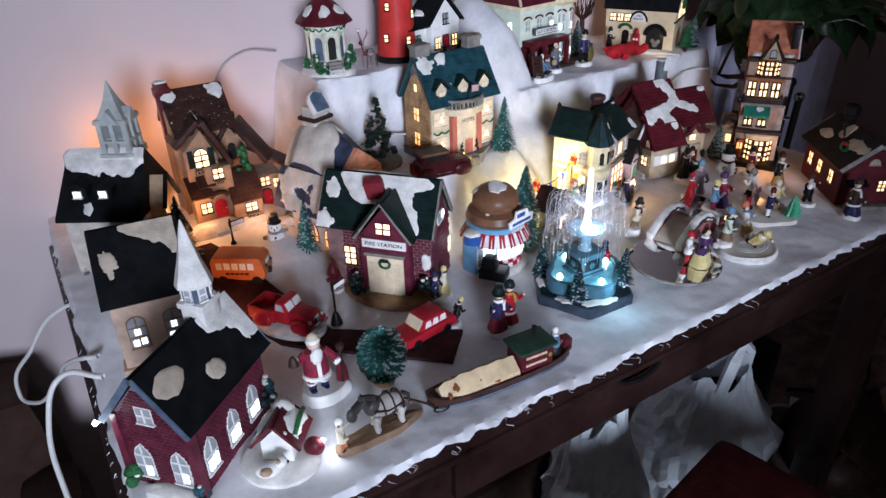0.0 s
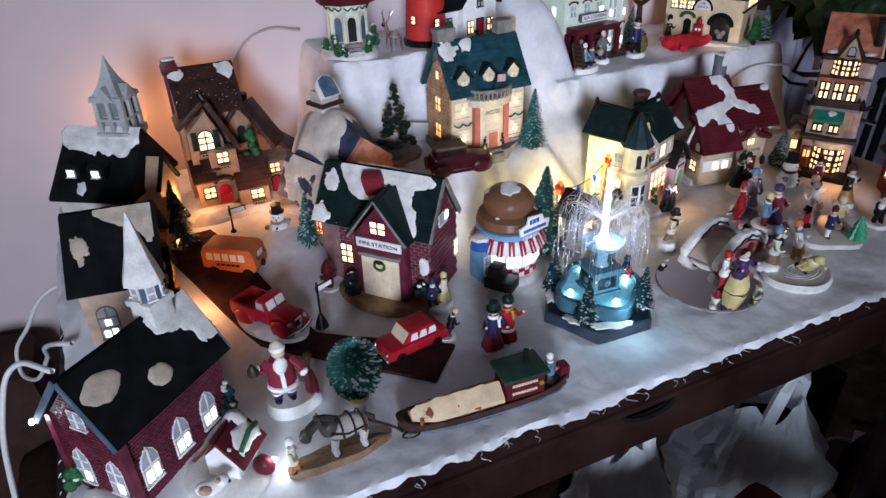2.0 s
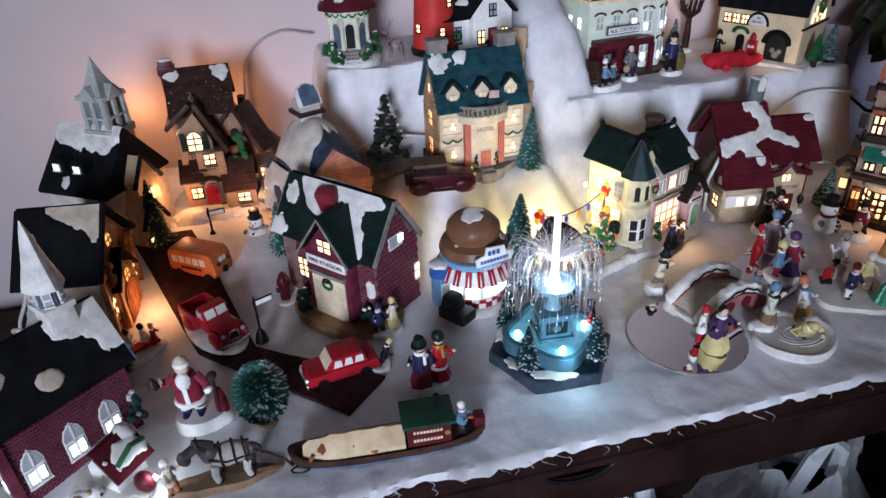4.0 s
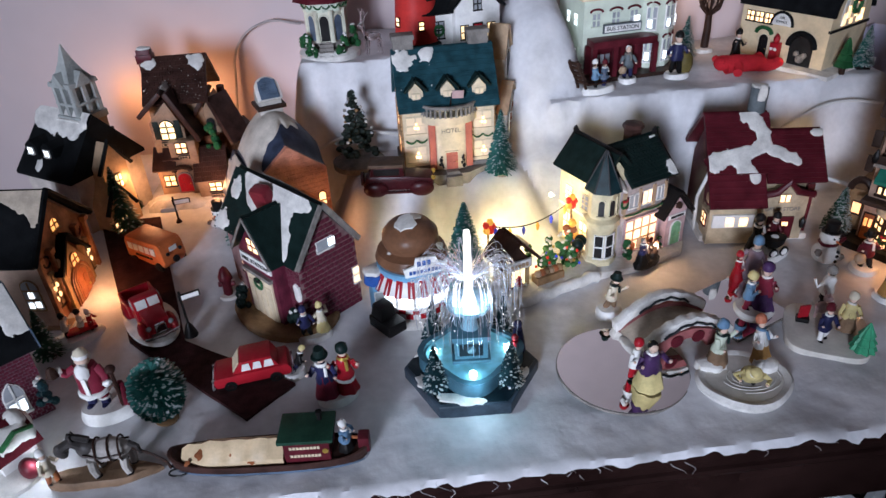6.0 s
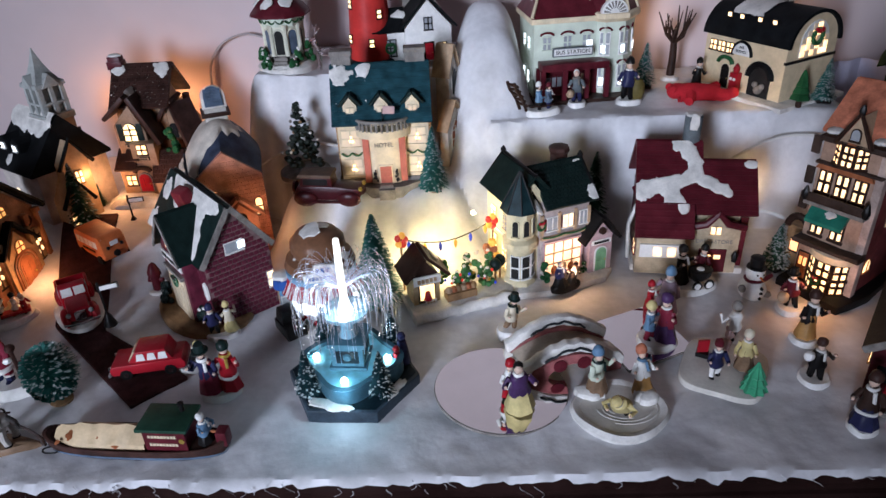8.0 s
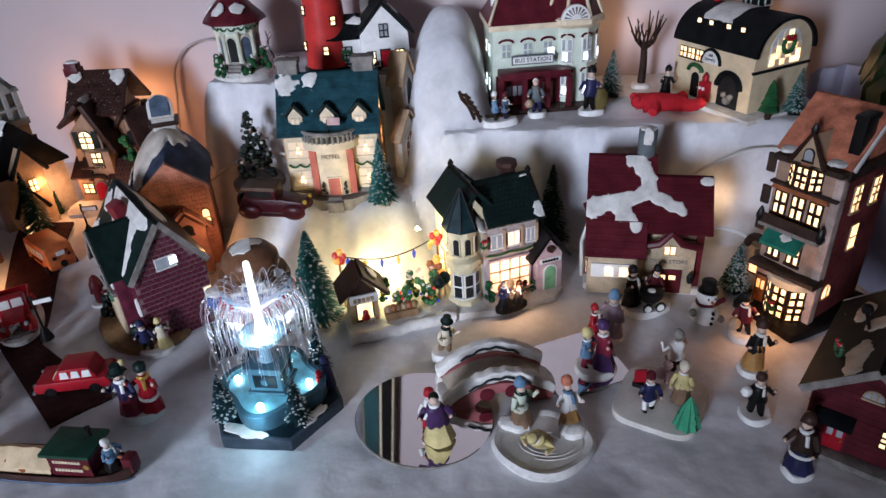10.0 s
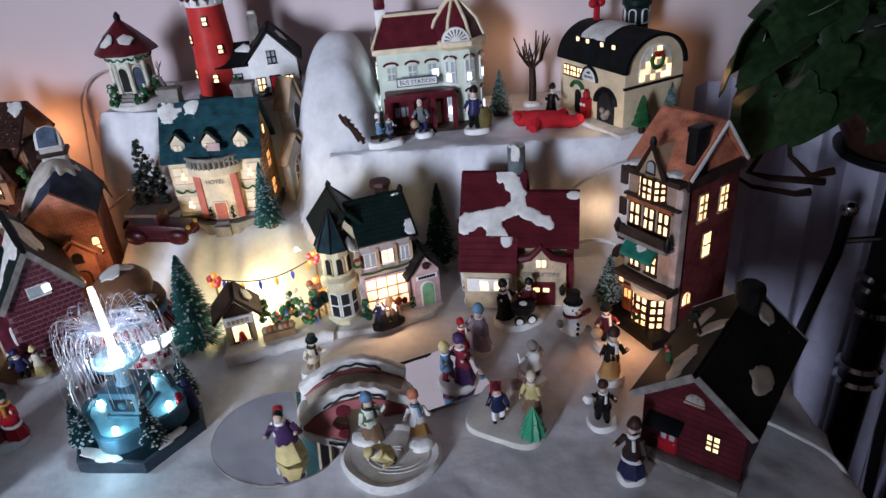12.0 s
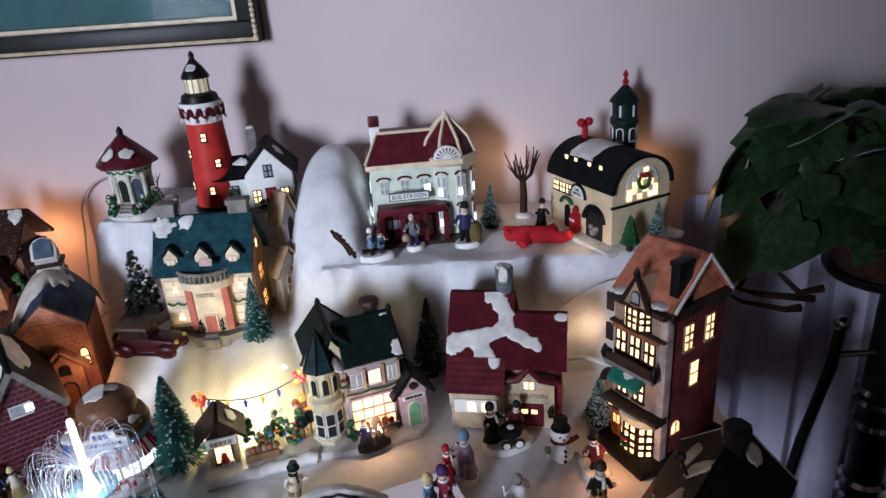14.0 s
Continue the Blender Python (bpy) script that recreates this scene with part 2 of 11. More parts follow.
class B:
    """A bmesh with a current pose and material slot."""

    def __init__(self, m=None):
        self.bm, self.m, self.mi = bmesh.new(), m or Matrix(), 0

    def at(self, x=0, y=0, z=0, rx=0, ry=0, rz=0):
        self.m = pose(x, y, z, rx, ry, rz)
        return self

    def mesh(self, pts, faces):
        vs = [self.bm.verts.new(self.m @ Vector(p)) for p in pts]
        out = []
        for f in faces:
            try:
                g = self.bm.faces.new([vs[i] for i in f])
                g.material_index = self.mi
                out.append(g)
            except ValueError:
                pass
        return out

    def box(self, x0, y0, z0, x1, y1, z1, taper=1.0):
        cx, cy = (x0 + x1) / 2, (y0 + y1) / 2
        t = lambda x, y: (cx + (x - cx) * taper, cy + (y - cy) * taper)
        q = [(x0, y0), (x1, y0), (x1, y1), (x0, y1)]
        pts = [(x, y, z0) for x, y in q] + [(*t(x, y), z1) for x, y in q]
        self.mesh(pts, [(3, 2, 1, 0), (4, 5, 6, 7), (0, 1, 5, 4), (1, 2, 6, 5), (2, 3, 7, 6), (3, 0, 4, 7)])
        return self

    def prism(self, poly, a, b, axis="y"):
        """Polygon in XZ pushed along Y (axis y), in YZ along X (axis x), or in XY along Z (axis z)."""
        put = {"y": lambda u, v, w: (u, w, v), "x": lambda u, v, w: (w, u, v), "z": lambda u, v, w: (u, v, w)}[axis]
        n = len(poly)
        pts = [put(u, v, a) for u, v in poly] + [put(u, v, b) for u, v in poly]
        faces = [tuple(range(n)), tuple(range(2 * n - 1, n - 1, -1))]
        faces += [(i, i + n, (i + 1) % n + n, (i + 1) % n) for i in range(n)]
        self.mesh(pts, faces)
        return self

    def lathe(self, prof, n=16, sx=1.0, sy=1.0, lobes=0, depth=0.0):
        pts, faces = [], []
        for r, z in prof:
            for i in range(n):
                a = 2 * math.pi * i / n
                k = r * (1 + depth * math.cos(lobes * a))
                pts.append((k * sx * math.cos(a), k * sy * math.sin(a), z))
        for j in range(len(prof) - 1):
            for i in range(n):
                a, c = j * n + i, j * n + (i + 1) % n
                faces.append((a, c, c + n, a + n))
        faces.append(tuple(range(n - 1, -1, -1)))
        faces.append(tuple(range((len(prof) - 1) * n, len(prof) * n)))
        self.mesh(pts, faces)
        return self

    def ball(self, x, y, z, r, sz=1.0, n=12, sx=1.0, sy=1.0):
        keep = self.m.copy()
        self.m = keep @ Matrix.Translation((x, y, z))
        k = max(4, n // 2)
        self.lathe([(r * max(0.02, math.sin(math.pi * i / k)), -r * sz * math.cos(math.pi * i / k)) for i in range(k + 1)], n, sx, sy)
        self.m = keep
        return self

    def tube(self, path, r, n=8, r1=None):
        ps = [Vector(p) for p in path]
        pts, faces = [], []
        for i, p in enumerate(ps):
            d = (ps[min(i + 1, len(ps) - 1)] - ps[max(i - 1, 0)]).normalized()
            s = d.orthogonal().normalized() if i == 0 else (s - d * s.dot(d)).normalized()
            t = d.cross(s)
            k = r if r1 is None else r + (r1 - r) * i / (len(ps) - 1)
            for j in range(n):
                a = 2 * math.pi * j / n
                pts.append(p + (s * math.cos(a) + t * math.sin(a)) * k)
        for i in range(len(ps) - 1):
            for j in range(n):
                a, c = i * n + j, i * n + (j + 1) % n
                faces.append((a, c, c + n, a + n))
        faces += [tuple(range(n - 1, -1, -1)), tuple(range((len(ps) - 1) * n, len(ps) * n))]
        self.mesh(pts, faces)
        return self

    def slab(self, o, u, v, t):
        """A sheet from o along u and v, t thick on its outer side."""
        o, u, v = Vector(o), Vector(u), Vector(v)
        w = u.cross(v).normalized() * t
        q = [o, o + u, o + u + v, o + v]
        self.mesh(q + [p + w for p in q], [(3, 2, 1, 0), (4, 5, 6, 7), (0, 1, 5, 4), (1, 2, 6, 5), (2, 3, 7, 6), (3, 0, 4, 7)])
        return self

    def patch(self, o, u, v, ru, rv, thick=0.0025, seed=0, rough=0.35, n=26):
        """An uneven pad of snow round o in the plane of u and v."""
        o, u, v = Vector(o), Vector(u).normalized(), Vector(v).normalized()
        w = u.cross(v).normalized()
        v = w.cross(u)
        pts = []
        for k, hgt in ((1.0, 0.0), (0.94, 0.7), (0.6, 1.0)):
            for i in range(n):
                a = 2 * math.pi * i / n
                e = 1 + rough * (noise.noise((1.3 * math.cos(a) + seed * 7.3, 1.3 * math.sin(a), seed)) + 0.6 * noise.noise((3.1 * math.cos(a), 3.1 * math.sin(a) + seed * 3.1, 5)))
                pts.append(o + u * (ru * k * e * math.cos(a)) + v * (rv * k * e * math.sin(a)) + w * (thick * hgt))
        pts.append(o + w * thick * 1.05)
        faces = [(j * n + i, j * n + (i + 1) % n, (j + 1) * n + (i + 1) % n, (j + 1) * n + i) for j in range(2) for i in range(n)]
        faces += [(2 * n + i, 2 * n + (i + 1) % n, 3 * n) for i in range(n)]
        self.mesh(pts, faces)
        return self

    def field(self, o, u, v, blobs, thick=0.0013, seed=0.0, rough=0.45, cell=0.0014, fine=70):
        """A thin sheet of snow on the slope o, u, v: joined ellipses (along, down, ru, rv in metres) with a ragged rim."""
        o, u, v = Vector(o), Vector(u), Vector(v)
        w, lu, lv = u.cross(v).normalized(), u.length, v.length
        un, vn = u / lu, v / lv
        nu, nv = max(2, int(lu / cell)), max(2, int(lv / cell))
        if max(max(q[2], q[3]) for q in blobs) < 0.016:
            fine, rough = fine * 2.0, rough * 1.4

        def f(i, j):
            a, c = lu * i / nu, lv * j / nv
            k = 0.0
            for x, y, ru, rv in blobs:
                d = ((a - x) / ru) ** 2 + ((c - y) / rv) ** 2
                k += math.exp(-1.2 * d)
            return k - 0.3 + rough * 0.5 * (noise.noise((a * fine + seed * 3.7, c * fine, seed)) + 0.5 * noise.noise((a * fine * 2.6, c * fine * 2.6 + seed, 3 + seed)))

        val = [[f(i, j) for i in range(nu + 1)] for j in range(nv + 1)]
        seen, pts, faces = {}, [], []

        def vert(key, a, c, hgt):
            if key not in seen:
                seen[key] = len(pts)
                pts.append(o + un * a + vn * c + w * hgt)
            return seen[key]

        for j in range(nv):
            for i in range(nu):
                ring, poly = [(i, j), (i + 1, j), (i + 1, j + 1), (i, j + 1)], []
                for k in range(4):
                    p, q = ring[k], ring[(k + 1) % 4]
                    a, c = val[p[1]][p[0]], val[q[1]][q[0]]
                    if a > 0:
                        poly.append(vert(p, lu * p[0] / nu, lv * p[1] / nv, thick * min(1.0, 0.25 + a * 3)))
                    if (a > 0) != (c > 0):
                        s = a / (a - c)
                        key = (min(p, q), max(p, q))
                        poly.append(vert(key, lu * (p[0] + (q[0] - p[0]) * s) / nu, lv * (p[1] + (q[1] - p[1]) * s) / nv, 0.0))
                if len(poly) >= 3:
                    faces.append(tuple(poly))
        self.mesh(pts, faces)
        return self

    def courses(self, o, u, v, nu, nv, t=0.0016, jitter=0.12):
        """Overlapping roof pieces from o along u, down along v; nu 1 gives plain boards."""
        o, u, v = Vector(o), Vector(u), Vector(v)
        w = u.cross(v).normalized()
        rnd = random.Random(nu * 31 + nv)
        for j in range(nv):
            shift = 0.5 if (j % 2 and nu > 1) else 0.0
            for i in range(nu + (1 if shift else 0)):
                a, b = max(0.0, (i - shift) / nu), min(1.0, (i + 1 - shift) / nu)
                gap = 0.04 / nu if nu > 1 else 0
                a, b = a + gap, b - gap
                k = t * (1 + jitter * rnd.uniform(-1, 1))
                p0, p1 = o + v * (j / nv), o + v * ((j + 1.06) / nv)
                q = [p0 + u * a, p0 + u * b, p1 + u * b, p1 + u * a]
                self.mesh(q + [q[0] + w * 0.0003, q[1] + w * 0.0003, q[2] + w * k, q[3] + w * k],
                          [(4, 5, 6, 7), (1, 2, 6, 5), (2, 3, 7, 6), (3, 0, 4, 7)])
        return self

    def bricks(self, o, u, v, nu, nv, inside, t=0.0009, joint=0.14):
        """Staggered bricks proud of a wall from o along u and v, where inside(a, b) holds (a, b in 0..1)."""
        o, u, v = Vector(o), Vector(u), Vector(v)
        w = u.cross(v).normalized() * t
        for j in range(nv):
            for i in range(-1, nu):
                a0, a1 = (i + (j % 2) * 0.5 + joint / 2) / nu, (i + 1 + (j % 2) * 0.5 - joint / 2) / nu
                b0, b1 = (j + joint) / nv, (j + 1 - joint) / nv
                a0, a1 = max(0, a0), min(1, a1)
                if a1 - a0 < 0.2 / nu or not (inside(a0, b1) and inside(a1, b1)):
                    continue
                q = [o + u * a0 + v * b0, o + u * a1 + v * b0, o + u * a1 + v * b1, o + u * a0 + v * b1]
                s = [(p - (q[0] + q[2]) / 2) * 0.92 + (q[0] + q[2]) / 2 + w for p in q]
                self.mesh(q + s, [(4, 5, 6, 7), (0, 1, 5, 4), (1, 2, 6, 5), (2, 3, 7, 6), (3, 0, 4, 7)])
        return self


def finish(b, name, mats, bevel=0.0, smooth=True):
    bm = b.bm
    bmesh.ops.recalc_face_normals(bm, faces=bm.faces)
    if bevel:
        sharp = [e for e in bm.edges if len(e.link_faces) == 2 and e.calc_face_angle(0) > 0.6]
        bmesh.ops.bevel(bm, geom=sharp, offset=bevel, segments=2, affect="EDGES", profile=0.6)
    me = bpy.data.meshes.new(name)
    bm.to_mesh(me)
    bm.free()
    for m in mats if isinstance(mats, (list, tuple)) else [mats]:
        me.materials.append(m)
    if smooth:
        me.polygons.foreach_set("use_smooth", [True] * len(me.polygons))
        me.set_sharp_from_angle(angle=radians(38))
    return me


def part(name, b, mats, parent, label="", bevel=0.0, smooth=True):
    """One mesh under a thing or a part."""
    o = new(name, finish(b, name, mats, bevel, smooth))
    o.parent = parent
    return tagged(o, label) if label else o


def thing(name, label, category, x, y, z, rz=0, group="", kind=""):
    """An Empty at the thing's base."""
    o = new(name)
    o.matrix_world = pose(x, y, z, 0, 0, rz)
    o.empty_display_size = 0.01
    return tagged(o, label, category, group, kind)


def solid(name, label, category, b, mats, x=0, y=0, z=0, rz=0, bevel=0.0, group="", kind="", smooth=True):
    """A thing that is one mesh."""
    o = new(name, finish(b, name, mats, bevel, smooth))
    o.matrix_world = pose(x, y, z, 0, 0, rz)
    return tagged(o, label, category, group, kind)


def sstep(a, b, x):
    k = min(1.0, max(0.0, (x - a) / (b - a)))
    return k * k * (3 - 2 * k)


TOP = 0.760


def ground(x, y):
    """Height of the cotton sheet over the table, the step and the two shelves."""
    z = TOP + 0.004
    z += 0.036 * sstep(0.20, 0.42, y) * (1 - sstep(0.27, 0.37, x))
    w = 0.012 * noise.noise((x * 16, 0.3, 0)) + 0.006 * noise.noise((x * 45, 1.3, 0))
    step = 0.082 * sstep(0.30, 0.395, y + 1.5 * w) * sstep(0.395, 0.452, x) * (1 - sstep(0.645, 0.71, x))
    left = 0.206 * sstep(0.470, 0.512, y + w) * sstep(0.345, 0.392, x + 0.5 * w) * (1 - sstep(0.66, 0.70, x))
    right = 0.152 * sstep(0.405, 0.450, y + 0.7 * w) * sstep(0.66, 0.70, x) * (1 - sstep(1.15, 1.19, x))
    z = max(z, TOP + 0.004 + step, TOP + left, TOP + right)
    k = abs(x - 0.701 + 0.006 * noise.noise((0, y * 12, 2))) / (0.067 - 0.008 * sstep(0.5, 0.6, y))
    if k < 1 and y > 0.33:
        tall = 0.1 * sstep(0.33, 0.42, y) + 0.145 * sstep(0.41, 0.52, y) + 0.03 * sstep(0.5, 0.58, y) - 0.1 * sstep(0.6, 0.67, y)
        z = max(z, TOP + tall * (1 - k ** 3) ** 0.5)
    return z


def slope(axis, side, half, length, zr, ze, cx=0.0, cy=0.0):
    """Corner, along-ridge and down-slope vectors of one roof side."""
    dz = ze - zr
    o, u, v = {("y", 1): ((0, length / 2, zr), (0, -length, 0), (half, 0, dz)),
               ("y", -1): ((0, -length / 2, zr), (0, length, 0), (-half, 0, dz)),
               ("x", -1): ((length / 2, 0, zr), (-length, 0, 0), (0, -half, dz)),
               ("x", 1): ((-length / 2, 0, zr), (length, 0, 0), (0, half, dz))}[(axis, side)]
    return Vector(o) + Vector((cx, cy, 0)), Vector(u), Vector(v)


def roof(parent, mat, axis, half, length, zr, ze, t=0.003, cx=0.0, cy=0.0, nu=0, nv=0, label="", snow=(), snow_mat=None, name="roof", trim=None, ragged=0.45):
    """Gable roof of two slabs, with courses and pads of snow: snow rows are (side, along, down, ru, rv, seed)."""
    b, rows, tiles = B(), [], []
    for s in (-1, 1):
        o, u, v = slope(axis, s, half, length, zr, ze, cx, cy)
        b.slab(o, u, v, t)
        if nv:
            w = u.cross(v).normalized() * t
            (rows if nu <= 1 else tiles).append((o + w, u, v))
    r = part(name, b, mat, parent, label)
    for o, u, v in rows:
        for k in range(nv):
            part("roof_board", B().courses(o + v * (k / nv), u, v / nv, 1, 1), mat, r)
    if tiles:
        b = B()
        for o, u, v in tiles:
            b.courses(o, u, v, nu, nv)
        tagged(part("shingle", b, mat, r), kind="stuff")
    if trim:
        for s in (-1, 1):
            o, u, v = slope(axis, s, half, length, zr, ze, cx, cy)
            w, un = u.cross(v).normalized(), u.normalized()
            for base in (o - un * 0.0012, o + u):
                part("rake_trim", B().slab(base - w * 0.002, un * 0.0012, v, t + 0.0028), trim, r)
    for k, run in enumerate(snow):
        run = run if isinstance(run, list) else [run]
        o, u, v = slope(axis, run[0][0], half, length, zr, ze, cx, cy)
        w = u.cross(v).normalized()
        blobs = [(a * u.length, c * v.length, ru, rv) for s, a, c, ru, rv, seed in run]
        b = B().field(o + w * (t + (0.0014 if nv else 0.0003)), u, v, blobs, 0.0014, run[0][5] + k * 1.7, ragged)
        if len(b.bm.faces):
            tagged(part("roof_snow", b, snow_mat or SNOWP, r), kind="stuff")
    return r


def arch_poly(w, h, kind):
    if kind == "round":
        r = w / 2
        return [(-r, 0), (r, 0)] + [(r * math.cos(a), h - r + r * math.sin(a)) for a in [math.pi * i / 8 for i in range(9)]]
    if kind == "point":
        return [(-w / 2, 0), (w / 2, 0), (w / 2, h * 0.62), (w * 0.36, h * 0.82), (0, h), (-w * 0.36, h * 0.82), (-w / 2, h * 0.62)]
    return [(-w / 2, 0), (w / 2, 0), (w / 2, h), (-w / 2, h)]


def window(parent, x, y, z, rz, w, h, frame_mat, pane, cols=2, rows=2, kind="", rim=0.0012, deep=0.0016, label="", sill=None, shutters=None):
    """Frame and glazing bars proud of the wall, with the pane between them. rz 0 looks to -Y."""
    m = pose(x, y, z, 0, 0, rz)
    b = B(m)
    big = [(u * (w + 2 * rim) / w, (v + rim) * (h + 2 * rim) / (h + rim) - rim) for u, v in arch_poly(w, h, kind)]
    b.prism(big, 0.001, -deep * 0.75)
    for i in range(1, cols):
        u = -w / 2 + w * i / cols
        top = h if not kind else h * (0.97 - 0.3 * abs(u) / (w / 2))
        b.box(u - rim * 0.7, -deep * 1.35, 0, u + rim * 0.7, -deep * 0.7, top)
    for j in range(1, rows):
        v = h * j / rows
        b.box(-w / 2, -deep * 1.35, v - rim * 0.7, w / 2, -deep * 0.7, v + rim * 0.7)
    b.box(-w / 2 - rim * 1.4, -deep * 1.7, -rim * 1.6, w / 2 + rim * 1.4, 0, -rim * 0.3)
    o = part("window", b, frame_mat, parent, label)
    part("pane", B(m).prism(arch_poly(w, h, kind), -deep * 0.5, -deep), pane, o)
    if shutters:
        for s in (-1, 1):
            k = B(m).box(s * (w / 2 + rim + w * 0.02) - (w * 0.42 if s < 0 else 0), -deep, 0, s * (w / 2 + rim + w * 0.02) + (w * 0.42 if s > 0 else 0), 0.0005, h)
            part("shutter", k, shutters, o, bevel=0.0003)
    return o


def door(parent, x, y, z, rz, w, h, frame_mat, mat, kind="", label="", lit=None, deep=0.002):
    m = pose(x, y, z, 0, 0, rz)
    k = 0.0016
    big = [(u * (w + 2 * k) / w, v * (h + k) / h) for u, v in arch_poly(w, h, kind)]
    o = part("door_surround", B(m).prism(big, 0.001, -deep * 0.7), frame_mat, parent)
    d = B(m).prism(arch_poly(w, h, kind), -deep * 0.4, -deep)
    for s in (-1, 1):
        d.box(s * w * 0.24 - w * 0.15, -deep * 1.3, h * 0.1, s * w * 0.24 + w * 0.15, -deep * 0.9, h * 0.45)
        if not lit:
            d.box(s * w * 0.24 - w * 0.15, -deep * 1.3, h * 0.52, s * w * 0.24 + w * 0.15, -deep * 0.9, h * 0.8)
    part("door", d, mat, o, label)
    part("door_knob", B(m).ball(w * 0.38, -deep * 1.3, h * 0.45, w * 0.06, n=8), GOLD, o)
    if lit:
        for s in (-1, 1):
            part("pane", B(m).box(s * w * 0.24 - w * 0.15, -deep * 1.25, h * 0.55, s * w * 0.24 + w * 0.15, -deep * 0.9, h * 0.85), lit, o)
    return o


def lettering(parent, text, x, y, z, rz, size, mat, name="lettering", rx=90, width=None):
    """Words in the built-in font as a mesh, centred at x, z."""
    c = bpy.data.curves.new(name, "FONT")
    c.body, c.size, c.extrude, c.align_x, c.align_y = text, size, size * 0.04, "CENTER", "CENTER"
    tmp = bpy.data.objects.new(name, c)
    scene.collection.objects.link(tmp)
    me = bpy.data.meshes.new_from_object(tmp.evaluated_get(bpy.context.evaluated_depsgraph_get()))
    bpy.data.objects.remove(tmp)
    k = width / max(1e-6, max(v.co.x for v in me.vertices) - min(v.co.x for v in me.vertices)) if width else 1.0
    me.transform(pose(x, y, z, 0, 0, rz) @ pose(0, 0, 0, rx, 0, 0) @ Matrix.Diagonal((k, 1, 1, 1)))
    me.materials.append(mat)
    o = new(name, me)
    o.parent = parent
    return o


def bars(parent, x, y, z, rz, w, h, mat, n=4, name="writing_bar"):
    """Plain strokes for writing that stays unread."""
    b = B(pose(x, y, z, 0, 0, rz))
    for i in range(n):
        a, c = -w / 2 + w * i / n, -w / 2 + w * (i + 0.72) / n
        b.box(a, -0.0004, -h / 2, c, 0.0006, h / 2)
    return part(name, b, mat, parent)


def sign_board(parent, x, y, z, rz, w, h, board, ink, text="", size=None, t=0.0016, name="sign", n=4, edge=None):
    m = pose(x, y, z, 0, 0, rz)
    o = part(name, B(m).box(-w / 2, -t, -h / 2, w / 2, 0.0006, h / 2), edge or board, parent, bevel=0.0003)
    if edge:
        part("sign_face", B(m).box(-w / 2 + h * 0.12, -t - 0.0004, -h * 0.36, w / 2 - h * 0.12, -t + 0.0004, h * 0.36), board, o)
    f = m @ Vector((0, -t - 0.0006, 0))
    if text:
        lettering(o, text, f.x, f.y, f.z, rz, size or h * 0.7, ink, width=w * 0.84)
    else:
        bars(o, f.x, f.y, f.z, rz, w * 0.75, h * 0.4, ink, n)
    return o


def shrub(parent, x, y, z, r, h, mat, seed=0, snow=True, name="shrub"):
    rnd = random.Random(seed)
    b = B()
    for i in range(12):
        a, k = rnd.uniform(0, 6.28), rnd.uniform(0, 1)
        q = r * (1 - k * 0.8) * 0.7
        b.ball(x + q * math.cos(a), y + q * math.sin(a), z + h * (0.15 + 0.75 * k), r * rnd.uniform(0.3, 0.5), n=8)
    o = part(name, b, mat, parent)
    if snow:
        b = B()
        for i in range(5):
            a, k = rnd.uniform(0, 6.28), rnd.uniform(0.3, 1)
            q = r * (1 - k * 0.8) * 0.75
            b.ball(x + q * math.cos(a), y + q * math.sin(a), z + h * (0.2 + 0.8 * k), r * 0.26, 0.7, n=8)
        part("snow_tuft", b, SNOWP, o)
    return o


def wreath(parent, x, y, z, rz, r, bow=RED):
    m = pose(x, y, z, 0, 0, rz)
    b = B(m)
    for i in range(14):
        a = 2 * math.pi * i / 14
        b.ball(r * math.cos(a), -0.001, r * math.sin(a), r * 0.34, n=6)
    o = part("wreath", b, GREEN, parent)
    k = B(m).ball(0, -0.002, r * 0.75, r * 0.35, n=8).ball(-r * 0.5, -0.002, r * 0.9, r * 0.4, n=8).ball(r * 0.5, -0.002, r * 0.9, r * 0.4, n=8)
    part("bow", k, bow, o)
    return o


def garland(parent, x, y, z, rz, w, drop, mat=GREEN):
    m = pose(x, y, z, 0, 0, rz)
    pts = [(w * (i / 12 - 0.5), -0.001, -drop * abs(math.sin(2 * math.pi * i / 12))) for i in range(13)]
    return part("garland", B(m).tube(pts, 0.0011, 6), mat, parent)


def chimney(parent, x, y, z0, z1, w, mat, cap=None, snow=True, round_=False):
    b = B().at(x, y, 0)
    if round_:
        b.lathe([(w * 0.5, z0), (w * 0.52, z1)], 14)
    else:
        b.box(-w / 2, -w * 0.4, z0, w / 2, w * 0.4, z1)
        b.box(-w * 0.6, -w * 0.5, z1 - (z1 - z0) * 0.22, w * 0.6, w * 0.5, z1 - (z1 - z0) * 0.08)
    o = part("chimney", b, mat, parent, bevel=0.0006)
    if snow:
        part("snow_cap", B().at(x, y, z1).patch((0, 0, 0), (1, 0, 0), (0, 1, 0), w * 0.5, w * 0.42, 0.003, x * 50), SNOWP, o)
    return o


# ---------------------------------------------------------------- room
WALL_Y = 0.66
def slab_thing(name, x0, y0, z0, x1, y1, z1, mat):
    return solid(name, "", "", B().box(x0, y0, z0, x1, y1, z1), mat, kind="structure")


